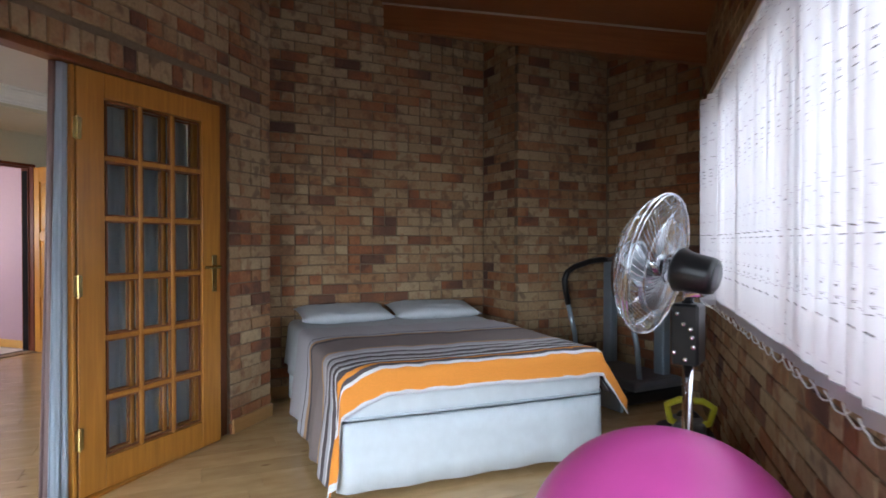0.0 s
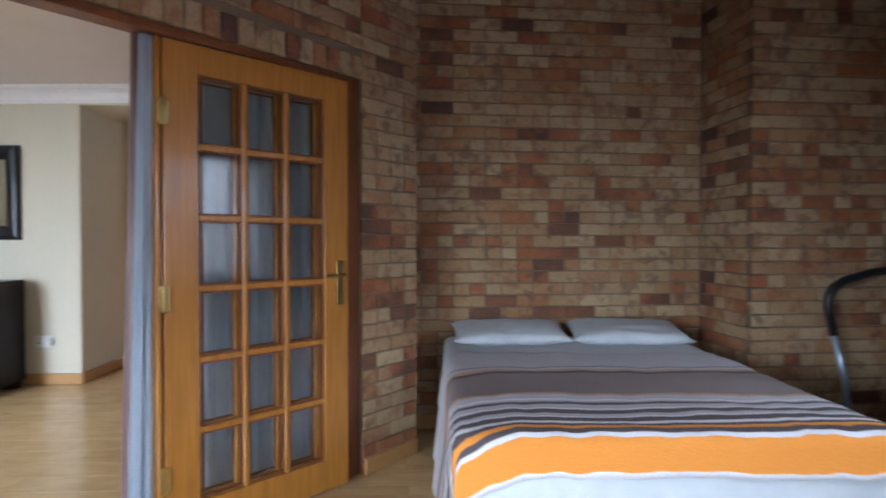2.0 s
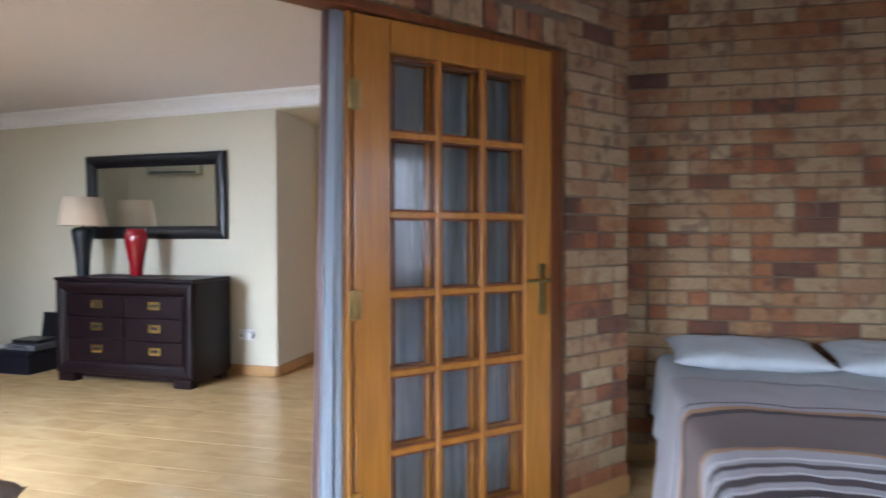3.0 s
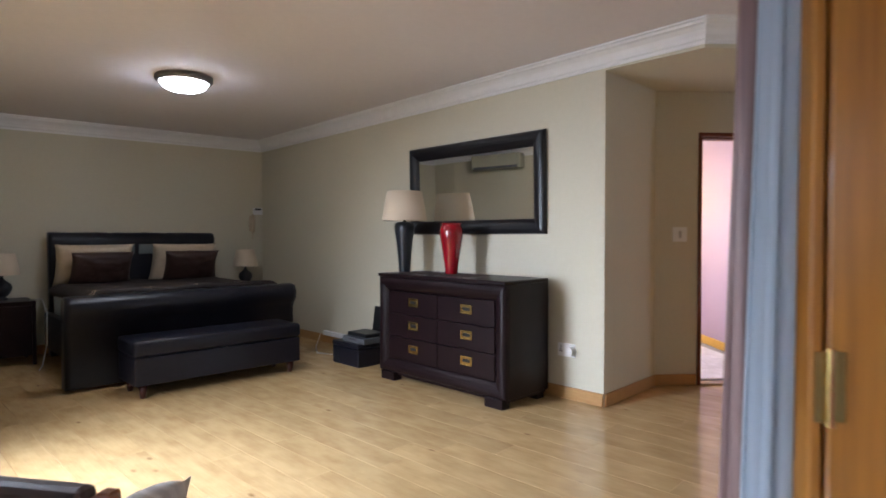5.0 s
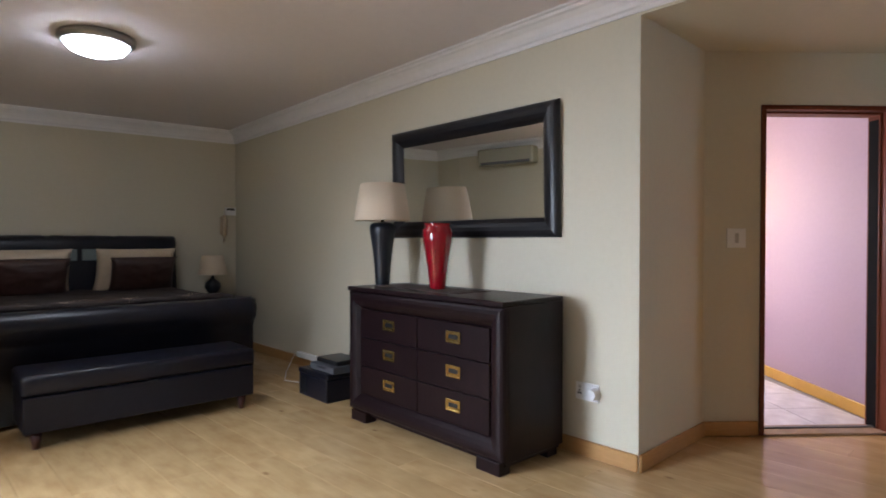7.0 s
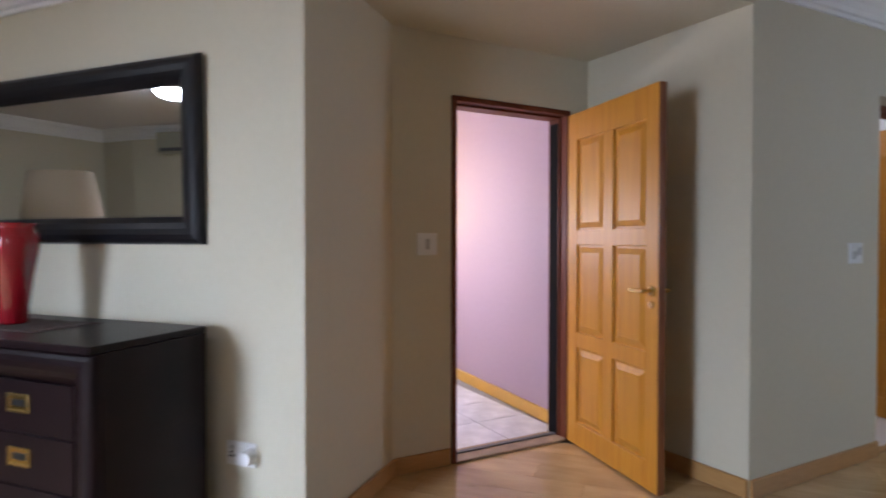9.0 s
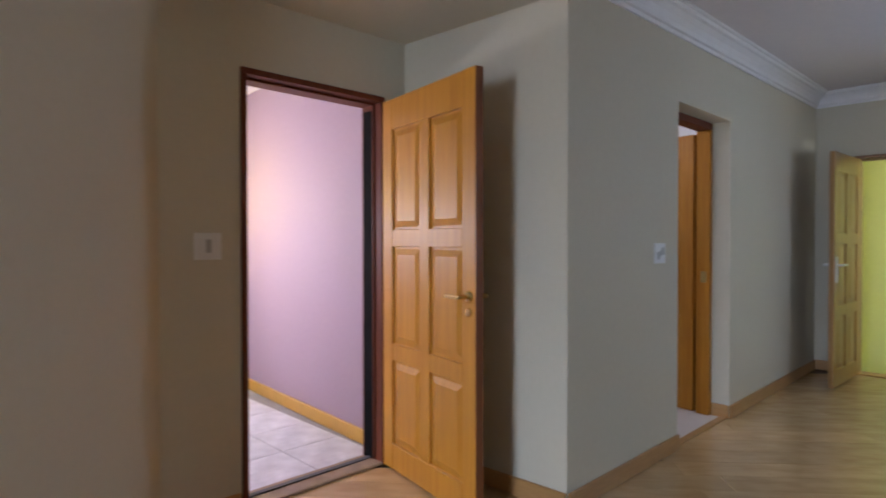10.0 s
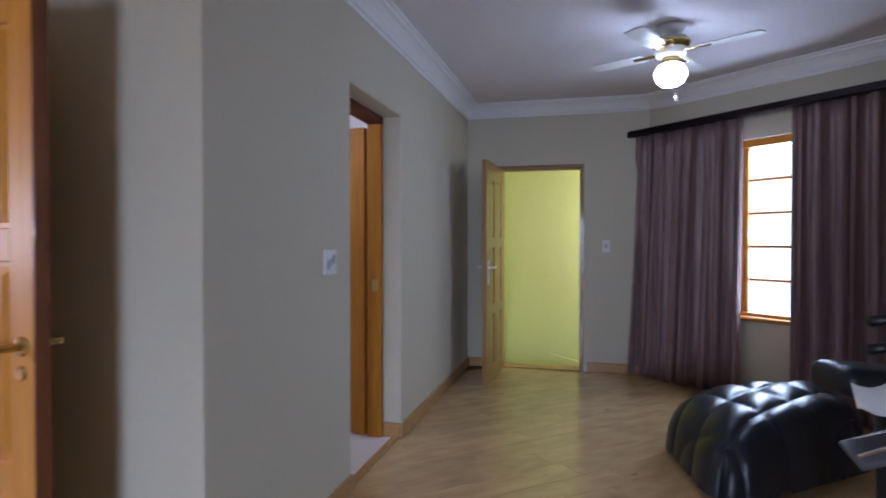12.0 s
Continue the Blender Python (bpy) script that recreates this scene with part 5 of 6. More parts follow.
# small things between bed and dresser
bx = thing("storage_box", abm(2.44, 0.36), "black leather storage box on the floor", "box")
boxpart("body", (-0.21, 0.21, -0.17, 0.14, 0.0, 0.17), LEATHER, bx, bevel=0.008)
boxpart("lid", (-0.215, 0.215, -0.175, 0.145, 0.172, 0.215), LEATHER, bx, bevel=0.01)
for x in (-0.16, -0.13, -0.10):
    boxpart("cord_trim", (x - 0.006, x + 0.006, -0.181, -0.171, 0.02, 0.16), LEATHER_GLOSS, bx, bevel=0.002)
dv = thing("video_player", abm(2.36, 0.36, 0.216), "silver and black video player on a box", "video player")
boxpart("case", (-0.17, 0.17, -0.13, 0.12, 0.0, 0.055), mat("dark_silver", (0.16, 0.17, 0.19), 0.35, 0.6), dv, bevel=0.004)
boxpart("front", (-0.168, 0.168, -0.136, -0.130, 0.004, 0.05), GREYPL, dv, "grey front panel", bevel=0.002)
boxpart("tray", (-0.06, 0.06, -0.138, -0.1362, 0.028, 0.042), BLACK, dv)
d2 = thing("decoder", abm(2.36, 0.34, 0.272), "thin black decoder on top of a player", "decoder")
boxpart("case", (-0.15, 0.15, -0.11, 0.11, 0.0, 0.035), BLACK, d2, bevel=0.004)
fr = thing("picture_panel", abm(2.42, 0.06, 0.0), "thin black panel leaning against the wall", "panel")
bm = bmesh.new()
box(bm, -0.14, 0.14, -0.012, 0.012, 0.0, 0.52, bevel=0.003)
part("board", bm, BLACK, fr).matrix_basis = pose(0, -0.08, 0.002, -8, 0, 0)
st = thing("power_strip", abm(3.0, 0.045, 0.10), "long white cable trunking along the wall", "trunking")
boxpart("cover", (-0.55, 0.55, -0.02, 0.02, 0.0, 0.05), PLASTIC_W, st, bevel=0.003)
bm = bmesh.new()
tube(bm, [ab(2.9, 0.08, 0.11), ab(2.95, 0.2, 0.03), ab(2.85, 0.35, 0.008), ab(2.75, 0.42, 0.008), ab(2.68, 0.36, 0.06), ab(2.62, 0.40, 0.13), ab(2.6, 0.33, 0.2), ab(2.52, 0.3, 0.24)], 0.004, 6)
tagged(part("cable", bm, PLASTIC_W, smooth=True), "white cable loosely lying on the floor", "cable")
bm = bmesh.new()
tube(bm, [ab(3.6, 0.06, 0.11), ab(3.4, 0.25, 0.006), ab(3.1, 0.42, 0.006), ab(2.8, 0.30, 0.006), ab(2.7, 0.45, 0.006), ab(2.64, 0.5, 0.05)], 0.003, 6)
tagged(part("cable", bm, PLASTIC_W, smooth=True), "thin pale cable trailing across the floor", "cable")

# ---- bedroom: sleigh bed; local x along its width from the dresser's side, y from headboard to foot ----
SB0, SB1 = 0.72, 2.68
HBA, FTA = 5.02, 3.06
sm = Matrix.Translation(ab(HBA, SB0)) @ Matrix(((BX.x, -AX.x, 0, 0), (BX.y, -AX.y, 0, 0), (0, 0, 1, 0), (0, 0, 0, 1)))
SW, SL = SB1 - SB0, HBA - FTA
sb = thing("sleigh_bed", sm, "black leather sleigh bed with rolled headboard and footboard", "bed")


def sweep_x(name, prof, x0, x1, material, parent, label="", seams=0):
    """A closed profile in (y, z) swept along x, in panels with soft seams."""
    bm = bmesh.new()
    n = 48
    rings = []
    for i in range(n + 1):
        f = i / n
        dip = 0.0
        for s in range(1, seams + 1):
            dip = max(dip, 1 - abs(f - s / (seams + 1)) * 55)
        cy = sum(p[0] for p in prof) / len(prof)
        cz = sum(p[1] for p in prof) / len(prof)
        rings.append([bm.verts.new((x0 + (x1 - x0) * f, y + (cy - y) * 0.05 * max(dip, 0), z + (cz - z) * 0.02 * max(dip, 0) + 0.003 * noise.noise((f * 14, y * 5, z * 5)))) for y, z in prof])
    for r0, r1 in zip(rings, rings[1:]):
        for k in range(len(prof)):
            bm.faces.new((r0[k], r0[(k + 1) % len(prof)], r1[(k + 1) % len(prof)], r1[k]))
    bm.faces.new(rings[0]), bm.faces.new(rings[-1][::-1])
    ob = part(name, bm, material, parent, label, smooth=True)
    return ob


hbp = [(0.0, 0.0), (0.0, 0.9), (-0.01, 1.10), (-0.03, 1.22), (-0.01, 1.262), (0.05, 1.27), (0.10, 1.25), (0.125, 1.20), (0.115, 1.14), (0.12, 1.0), (0.14, 0.7), (0.14, 0.0)]
sweep_x("headboard", hbp, 0.02, SW - 0.24, LEATHER, sb, "rolled black leather headboard", seams=2)
fbp = [(SL - 0.14, 0.03), (SL - 0.14, 0.52), (SL - 0.15, 0.62), (SL - 0.12, 0.72), (SL - 0.05, 0.758), (SL + 0.03, 0.74), (SL + 0.06, 0.68), (SL + 0.05, 0.61), (SL + 0.01, 0.56), (SL - 0.01, 0.52), (SL - 0.01, 0.03)]
sweep_x("footboard", fbp, 0.0, SW, LEATHER, sb, "rolled black leather footboard", seams=1)
boxpart("side_rail", (0.03, 0.10, 0.14, SL - 0.14, 0.10, 0.46), LEATHER, sb, bevel=0.02, seg=3)
boxpart("side_rail", (SW - 0.25, SW - 0.18, 0.14, SL - 0.14, 0.10, 0.46), LEATHER, sb, bevel=0.02, seg=3)
boxpart("mattress", (0.105, SW - 0.255, 0.145, SL - 0.145, 0.25, 0.69), LINEN_W, sb, bevel=0.05, seg=4)
# studded glass inlays on the headboard
for x in (0.60, 0.92):
    boxpart("inlay", (x, x + 0.28, 0.120, 0.130, 1.03, 1.14), mat("grey_inlay", (0.20, 0.24, 0.24), 0.25, stain=0.2), sb, "glossy grey inlay panel", bevel=0.004)
# dark bedspread with a pale chevron line
BS = bpy.data.materials.new("brown_bedspread")
BS.use_nodes = True
n_, l_ = BS.node_tree.nodes, BS.node_tree.links
b_ = n_["Principled BSDF"]
b_.inputs["Roughness"].default_value = 0.8
tc, sp = n_.new("ShaderNodeTexCoord"), n_.new("ShaderNodeSeparateXYZ")
l_.new(tc.outputs["Object"], sp.inputs[0])


def node_math(op, a, b=None, c=None):
    q = n_.new("ShaderNodeMath")
    q.operation = op
    for k, v in enumerate((a, b, c)):
        if v is None:
            continue
        if isinstance(v, (int, float)):
            q.inputs[k].default_value = v
        else:
            l_.new(v, q.inputs[k])
    return q.outputs[0]


zig = node_math("PINGPONG", node_math("ADD", sp.outputs[0], 5.0), 0.21)
w_ = node_math("ADD", sp.outputs[1], node_math("MULTIPLY", zig, 2.1))
lines = node_math("LESS_THAN", node_math("PINGPONG", node_math("ADD", w_, 5.0), 0.036), 0.011)
band = node_math("MULTIPLY", lines, node_math("MULTIPLY", node_math("GREATER_THAN", w_, 1.62), node_math("LESS_THAN", w_, 1.83)))
mx = n_.new("ShaderNodeMix")
mx.data_type = "RGBA"
mx.inputs[6].default_value, mx.inputs[7].default_value = (0.022, 0.013, 0.011, 1), (0.62, 0.48, 0.38, 1)
l_.new(band, mx.inputs[0]), l_.new(mx.outputs[2], b_.inputs["Base Color"])
bm = bmesh.new()
NX, NY = 70, 60
vs = {}
for i in range(NX + 1):
    for j in range(NY + 1):
        x, y = 0.07 + (SW - 0.29) * i / NX, 0.17 + (SL - 0.33) * j / NY
        e = min(x - 0.07, SW - 0.22 - x)
        z = 0.750 - 0.06 * max(0, 1 - e / 0.10) ** 2 + 0.010 * noise.noise((x * 2.5, y * 2.5, 0)) + 0.008 * noise.noise((x * 7, y * 6, 2))
        z += 0.035 * min(1.0, max(0.0, (y - SL + 0.60) / 0.35))
        vs[i, j] = bm.verts.new((x, y, z))
for i in range(NX):
    for j in range(NY):
        bm.faces.new((vs[i, j], vs[i + 1, j], vs[i + 1, j + 1], vs[i, j + 1]))
r = bmesh.ops.extrude_face_region(bm, geom=bm.faces[:])
bmesh.ops.translate(bm, vec=(0, 0, -0.05), verts=[g for g in r["geom"] if isinstance(g, bmesh.types.BMVert)])
tagged(part("bedspread", bm, BS, smooth=True, m=sm), "dark brown bedspread with pale chevron stitching", "bedspread")
CREAM = mat("cream_satin", (0.55, 0.44, 0.31), 0.5, scale=20, bump=0.15, bump_scale=60, stain=0.12)
BROWN = mat("brown_satin", (0.045, 0.02, 0.015), 0.55, scale=20, bump=0.15, bump_scale=60, stain=0.2)
for k, x in enumerate((0.46, SW - 0.60)):
    ob = pillow("pillow", 0.72, 0.46, 0.17, CREAM, m=sm @ pose(x, 0.29, 0.935, -68, 0, 180 + (-2 if k else 2)), seed=k * 3 + 1)
    tagged(ob, "cream satin pillow propped against the headboard", "pillow", group="pillows on the sleigh bed")
    ob = pillow("cushion", 0.58, 0.36, 0.14, BROWN, m=sm @ pose(x - 0.03, 0.45, 0.905, -64, 0, 180 + (3 if k else -3)), seed=k * 5 + 4)
    tagged(ob, "dark brown satin cushion before a pillow", "cushion", group="cushions on the sleigh bed")

# ottoman bench at the foot
om = Matrix.Translation(ab(2.93, 0.97)) @ Matrix(((BX.x, -AX.x, 0, 0), (BX.y, -AX.y, 0, 0), (0, 0, 1, 0), (0, 0, 0, 1)))
ot = thing("ottoman", om, "dark leather storage ottoman with padded lid and tapered legs", "ottoman")
OW, OD = 1.38, 0.42
boxpart("body", (0.0, OW, 0.0, OD, 0.10, 0.315), LEATHER, ot, bevel=0.012, seg=2)
bm = bmesh.new()
box(bm, -0.008, OW + 0.008, -0.008, OD + 0.008, 0.318, 0.44, bevel=0.03, seg=4)
part("lid", bm, LEATHER, ot, "padded leather lid", smooth=True)
boxpart("pull_tab", (OW / 2 - 0.03, OW / 2 + 0.03, OD + 0.002, OD + 0.016, 0.308, 0.322), LEATHER_GLOSS, ot, bevel=0.004)
for x in (0.07, OW - 0.07):
    for y in (0.06, OD - 0.06):
        latheobj("leg", [(0.020, 0.0), (0.035, 0.10)], mat("red_brown_leg", (0.06, 0.015, 0.01), 0.35) if (x, y) == (0.07, 0.06) else bpy.data.materials["red_brown_leg"], ot, m=pose(x, y, 0), seg=14)

# bedside tables and lamps
for b, left in ((0.34, False), (2.84, True)):
    ns = thing("nightstand", abm(4.78, b), "black open bedside table with a shelf", "bedside table", group="bedside tables")
    boxpart("top", (-0.24, 0.24, -0.22, 0.22, 0.57, 0.61), WENGE, ns, bevel=0.004)
    for x in (-0.24, 0.21):
        for y in (-0.22, 0.19):
            boxpart("leg", (x, x + 0.03, y, y + 0.03, 0.0, 0.57), WENGE, ns, bevel=0.003)
    boxpart("shelf", (-0.21, 0.21, -0.20, 0.20, 0.10, 0.125), WENGE, ns, bevel=0.003)
    for x in (-0.232, 0.218):
        boxpart("side_panel", (x, x + 0.014, -0.188, 0.188, 0.09, 0.568), WENGE, ns, bevel=0.002)
    boxpart("back_panel", (-0.216, 0.216, 0.203, 0.215, 0.09, 0.568), WENGE, ns, bevel=0.002)
    boxpart("drawer", (-0.205, 0.205, -0.215, 0.19, 0.42, 0.56), WENGE, ns, bevel=0.003)
    tl = thing("bedside_lamp", abm(4.80, b + (0.05 if not left else 0.01), 0.611), "small round black bedside lamp with beige shade", "lamp", group="bedside lamps")
    latheobj("body", [(0.05, 0), (0.055, 0.012), (0.03, 0.03), (0.06, 0.06), (0.085, 0.11), (0.075, 0.155), (0.03, 0.19), (0.014, 0.215), (0.012, 0.26)], LEATHER_GLOSS, tl, "round black glazed body", seg=28)
    shade(tl, 0.15, 0.11, 0.245, 0.45)
bk = thing("book", abm(4.66, 2.86, 0.126), "grey paperback lying on the shelf", "book")
boxpart("cover", (-0.08, 0.08, -0.11, 0.11, 0.0, 0.03), mat("grey_cover", (0.3, 0.3, 0.32), 0.5), bk, bevel=0.002)
boxpart("pages", (-0.078, 0.082, -0.107, 0.107, 0.004, 0.026), PLASTIC_W, bk)
bm = bmesh.new()
tube(bm, [ab(4.6, 2.66, 0.615), ab(4.5, 2.58, 0.63), ab(4.45, 2.55, 0.5), ab(4.42, 2.56, 0.2), ab(4.4, 2.60, 0.006), ab(4.2, 2.66, 0.006)], 0.004, 6)
tagged(part("cable", bm, PLASTIC_W, smooth=True), "pale cable hanging beside the bed", "cable")

# intercom handset and keypad on the headboard wall
m, _ = line_pose(BD[10], BD[11])
kp = thing("alarm_keypad", m @ pose(0.06, 0, 1.56), "small white alarm keypad with dark display", "keypad")
boxpart("case", (-0.055, 0.075, 0.0005, 0.025, -0.045, 0.045), PLASTIC_W, kp, bevel=0.004)
boxpart("display", (-0.035, 0.055, 0.025, 0.027, 0.012, 0.036), BLACK, kp, "dark display")
ic = thing("intercom", m @ pose(0.15, 0, 1.39), "cream wall intercom handset with coiled cord", "intercom")
boxpart("base", (-0.04, 0.04, 0.0005, 0.03, -0.10, 0.11), CREAM, ic, bevel=0.008)
bm = bmesh.new()
tube(bm, [(0.0, 0.032, 0.11), (0.0, 0.06, 0.10), (0.0, 0.055, 0.0), (0.0, 0.06, -0.09), (0.0, 0.032, -0.10)], 0.022, 8)
part("handset", bm, CREAM, ic, smooth=True)
bm = bmesh.new()
tube(bm, [(0.012 * math.cos(k * 0.9), 0.03 + 0.012 * math.sin(k * 0.9), -0.10 - 0.002 * k) for k in range(50)], 0.003, 4)
part("coiled_cord", bm, CREAM, ic, smooth=True)

# round ceiling light
CLP = Vector((-6.43, -0.27, 0))
cz = ceil_z(CLP.y)
cl = thing("ceiling_light", pose(CLP.x, CLP.y, cz), "round flush ceiling light, lit, with grey rim", "ceiling light")
latheobj("rim", [(0.215, 0.002), (0.215, -0.03), (0.20, -0.045), (0.185, -0.05), (0.18, -0.03), (0.18, 0.002)], mat("pewter", (0.32, 0.31, 0.31), 0.35, 0.7), cl, "pewter rim", seg=48)
latheobj("diffuser", [(0.178, -0.03), (0.176, -0.055), (0.15, -0.085), (0.10, -0.105), (0.04, -0.115), (0.005, -0.116)], glow("lit_glass", (0.93, 0.98, 1.0), 52.0), cl, "glowing white glass bowl", seg=48)

# air conditioner, seen in the mirror
am, alen = line_pose(BD[12], BD[13])
ac = thing("air_conditioner", am @ pose(0.42, 0, 0), "white split air conditioner high on the wall", "air conditioner")
bm = bmesh.new()
box(bm, 0, 0.85, 0.001, 0.20, 2.12, 2.36, bevel=0.03, seg=3)
part("body", bm, mat("aged_cream_plastic", (0.42, 0.40, 0.31), 0.5, stain=0.08), ac, smooth=False)
boxpart("louvre", (0.05, 0.80, 0.15, 0.204, 2.135, 2.175), GREYPL, ac, "grey air louvre", bevel=0.004)

# armchair with cushions by the folding door
ch = thing("armchair", pose(-2.88, 0.42, 0, 0, 0, 75), "dark wooden armchair with brown seat", "armchair")
boxpart("seat", (-0.28, 0.28, -0.28, 0.26, 0.30, 0.42), BROWN, ch, "brown padded seat", bevel=0.04, seg=3)
for x in (-0.31, 0.27):
    for y in (-0.28, 0.24):
        boxpart("leg", (x, x + 0.04, y, y + 0.04, 0, 0.60 if y < 0 else 0.64), PINE_DARK, ch, bevel=0.006)
    boxpart("armrest", (x - 0.01, x + 0.05, -0.32, 0.27, 0.60, 0.635), PINE_DARK, ch, bevel=0.01, seg=2)
boxpart("backrest", (-0.27, 0.27, 0.20, 0.26, 0.42, 0.66), BROWN, ch, "brown padded backrest", bevel=0.02, seg=2)
STRC = mat("striped_cushion", (0.74, 0.70, 0.64), 0.8, color2=(0.50, 0.46, 0.42), scale=3, stretch=(14, 0.2, 0.2), bump=0.2, bump_scale=150, mix=0.15)
tagged(pillow("cushion", 0.46, 0.46, 0.15, STRC, m=pose(-2.86, 0.76, 0.49, -55, 0, 160), seed=12), "cream striped cushion standing on the armchair", "cushion")
tagged(pillow("cushion", 0.40, 0.40, 0.13, mat("taupe_satin", (0.28, 0.21, 0.18), 0.6, bump=0.1), m=pose(-2.78, 0.82, 0.455, -20, 6, 125), seed=15), "taupe satin cushion on the armchair", "cushion")

# ---- bay end of the bedroom ----
def curtain(name, p0, p1, z0, z1, material, label, folds, depth=0.05, seed=0, group="", lining=None, gather=0.0, flare=0.0):
    """A hanging curtain in folds from p0 to p1 (plan), as one cloth."""
    p0, p1 = Vector(p0[:2]), Vector(p1[:2])
    d = p1 - p0
    L = d.length
    d.normalize()
    o = Vector((-d.y, d.x))
    n, nz = folds * 12, 16
    th = thing(name, pose(p0.x, p0.y, 0), label, "curtain", group=group)
    for k, (mt, off) in enumerate([(material, 0.0)] + ([(lining, -0.012)] if lining else [])):
        bm = bmesh.new()
        vs = {}
        for i in range(n + 1):
            f = i / n
            ph = f * folds * 2 * math.pi + 2.4 * noise.noise((f * folds * 0.45, seed, 0))
            for j in range(nz + 1):
                g = j / nz
                amp = depth * (0.45 + 0.55 * (1 - g)) * (0.75 + 0.8 * noise.noise((f * folds * 0.7, seed + 3, g * 0.8)))
                w = amp * (math.sin(ph + 0.25 * noise.noise((f * 6, g * 2, seed))) + 0.25 * math.sin(2.3 * ph + seed)) + off
                s = L * f + 0.010 * math.sin(ph * 1.7) + gather * (1 - g) * (f - 0.5) - flare * (1 - g) * (1 - 0.75 * f)
                v = d * s + o * w
                vs[i, j] = bm.verts.new((v.x, v.y, z0 + (z1 - z0) * g + (0.008 * noise.noise((f * 9, seed, 7)) if j == 0 else 0)))
        for i in range(n):
            for j in range(nz):
                bm.faces.new((vs[i, j], vs[i + 1, j], vs[i + 1, j + 1], vs[i, j + 1]))
        ob = part("lining" if k else "cloth", bm, mt, th, "pale lining" if k else "", smooth=True)
        mod = ob.modifiers.new("thick", "SOLIDIFY")
        mod.thickness = 0.003
    return th


# pale and dark upright streaks put the satin's sheen into the colour
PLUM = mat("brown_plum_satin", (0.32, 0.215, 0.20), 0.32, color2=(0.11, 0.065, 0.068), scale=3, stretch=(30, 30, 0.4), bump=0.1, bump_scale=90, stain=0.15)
SHEER = mat("blue_grey_lining", (0.58, 0.66, 0.74), 0.8, color2=(0.46, 0.54, 0.62), scale=3, stretch=(20, 20, 0.5), bump=0.1, bump_scale=90, stain=0.12)
# daylight comes through the thin lining
n_, l_ = SHEER.node_tree.nodes, SHEER.node_tree.links
thin, through_ = n_.new("ShaderNodeMixShader"), n_.new("ShaderNodeBsdfTranslucent")
thin.inputs[0].default_value, through_.inputs[0].default_value = 0.4, (0.68, 0.78, 0.88, 1)
l_.new(n_["Principled BSDF"].outputs[0], thin.inputs[1]), l_.new(through_.outputs[0], thin.inputs[2]), l_.new(thin.outputs[0], n_["Material Output"].inputs[0])
# curtains at the folding door
curtain("curtain", (-2.478, 1.965), (-2.475, 2.008), 0.02, 2.04, SHEER, "blue-grey lined curtain drawn back beside the glazed door", 2, 0.020, 4, "curtains at the folding door", flare=0.055)
curtain("curtain", (-2.500, 1.950), (-2.495, 1.968), 0.015, 2.04, PLUM, "brown-plum curtain edge beside its blue-grey lining", 1, 0.014, 9, "curtains at the folding door", flare=0.06)
curtain("curtain", (-2.69, 2.18), (-2.69, 3.0), 0.02, 2.16, SHEER, "blue-grey lined curtain hanging behind the glazed door", 8, 0.028, 6, "curtains at the folding door")
rail = thing("curtain_rail", pose(0, 0, 0), "dark curtain pole above the folding door", "curtain rail")
bm = bmesh.new()
tube(bm, [(-2.72, 0.1, 2.18), (-2.72, 3.1, 2.18)], 0.016, 10)
part("pole", bm, WENGE, rail, smooth=True)
for y in (0.2, 1.6, 3.05):
    boxpart("bracket", (-2.73, -2.629, y - 0.01, y + 0.01, 2.17, 2.19), WENGE, rail)

# bay curtains on a dark pelmet rail; u const, n from far to near
CU = WINU - 0.10
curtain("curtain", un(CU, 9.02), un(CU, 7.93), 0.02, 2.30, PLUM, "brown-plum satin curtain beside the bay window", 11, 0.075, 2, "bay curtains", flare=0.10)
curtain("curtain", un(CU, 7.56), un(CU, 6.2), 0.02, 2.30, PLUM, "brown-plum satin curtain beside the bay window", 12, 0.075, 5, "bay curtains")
rail = thing("curtain_rail", pose(*un(CU - 0.02, 9.08), 0, 0, -45), "dark wooden curtain rail over the bay window", "curtain rail")
boxpart("pelmet", (0, 3.0, -0.035, 0.035, 2.285, 2.345), WENGE, rail, bevel=0.006)
boxpart("track", (0.02, 2.98, -0.050, -0.036, 2.292, 2.300), WENGE, rail, "thin dark track")
for x in (0.1, 1.5, 2.9):
    boxpart("bracket", (x - 0.015, x + 0.015, 0.035, 0.118, 2.30, 2.33), WENGE, rail)
latheobj("finial", [(0.02, -0.03), (0.034, -0.02), (0.034, 0.0), (0.02, 0.01)], SKIRT, rail, "wooden end cap", m=pose(-0.02, 0, 2.315, 0, 90, 0), seg=16)

# ceiling fan with its lamp
CFP = Vector((-3.51, 7.20, 0))
cz = ceil_z(CFP.y)
cf = thing("ceiling_fan", pose(CFP.x, CFP.y, cz - 0.002), "white and brass ceiling fan with lit glass lamp", "ceiling fan")
BLADE = mat("fan_white", (0.66, 0.65, 0.62), 0.4, stain=0.08)
latheobj("canopy", [(0.085, 0.0), (0.085, -0.02), (0.07, -0.05), (0.03, -0.062)], BLADE, cf, "white canopy", seg=28)
latheobj("rod", [(0.022, -0.05), (0.022, -0.10)], BLADE, cf, seg=12)
latheobj("motor", [(0.03, -0.075), (0.095, -0.082), (0.112, -0.105), (0.112, -0.118), (0.10, -0.145), (0.09, -0.185), (0.06, -0.20)], BLADE, cf, "white motor housing", seg=32)
latheobj("brass_band", [(0.1125, -0.104), (0.117, -0.112), (0.114, -0.124), (0.1015, -0.146), (0.098, -0.150)], BRASS, cf, "polished brass band", seg=32)
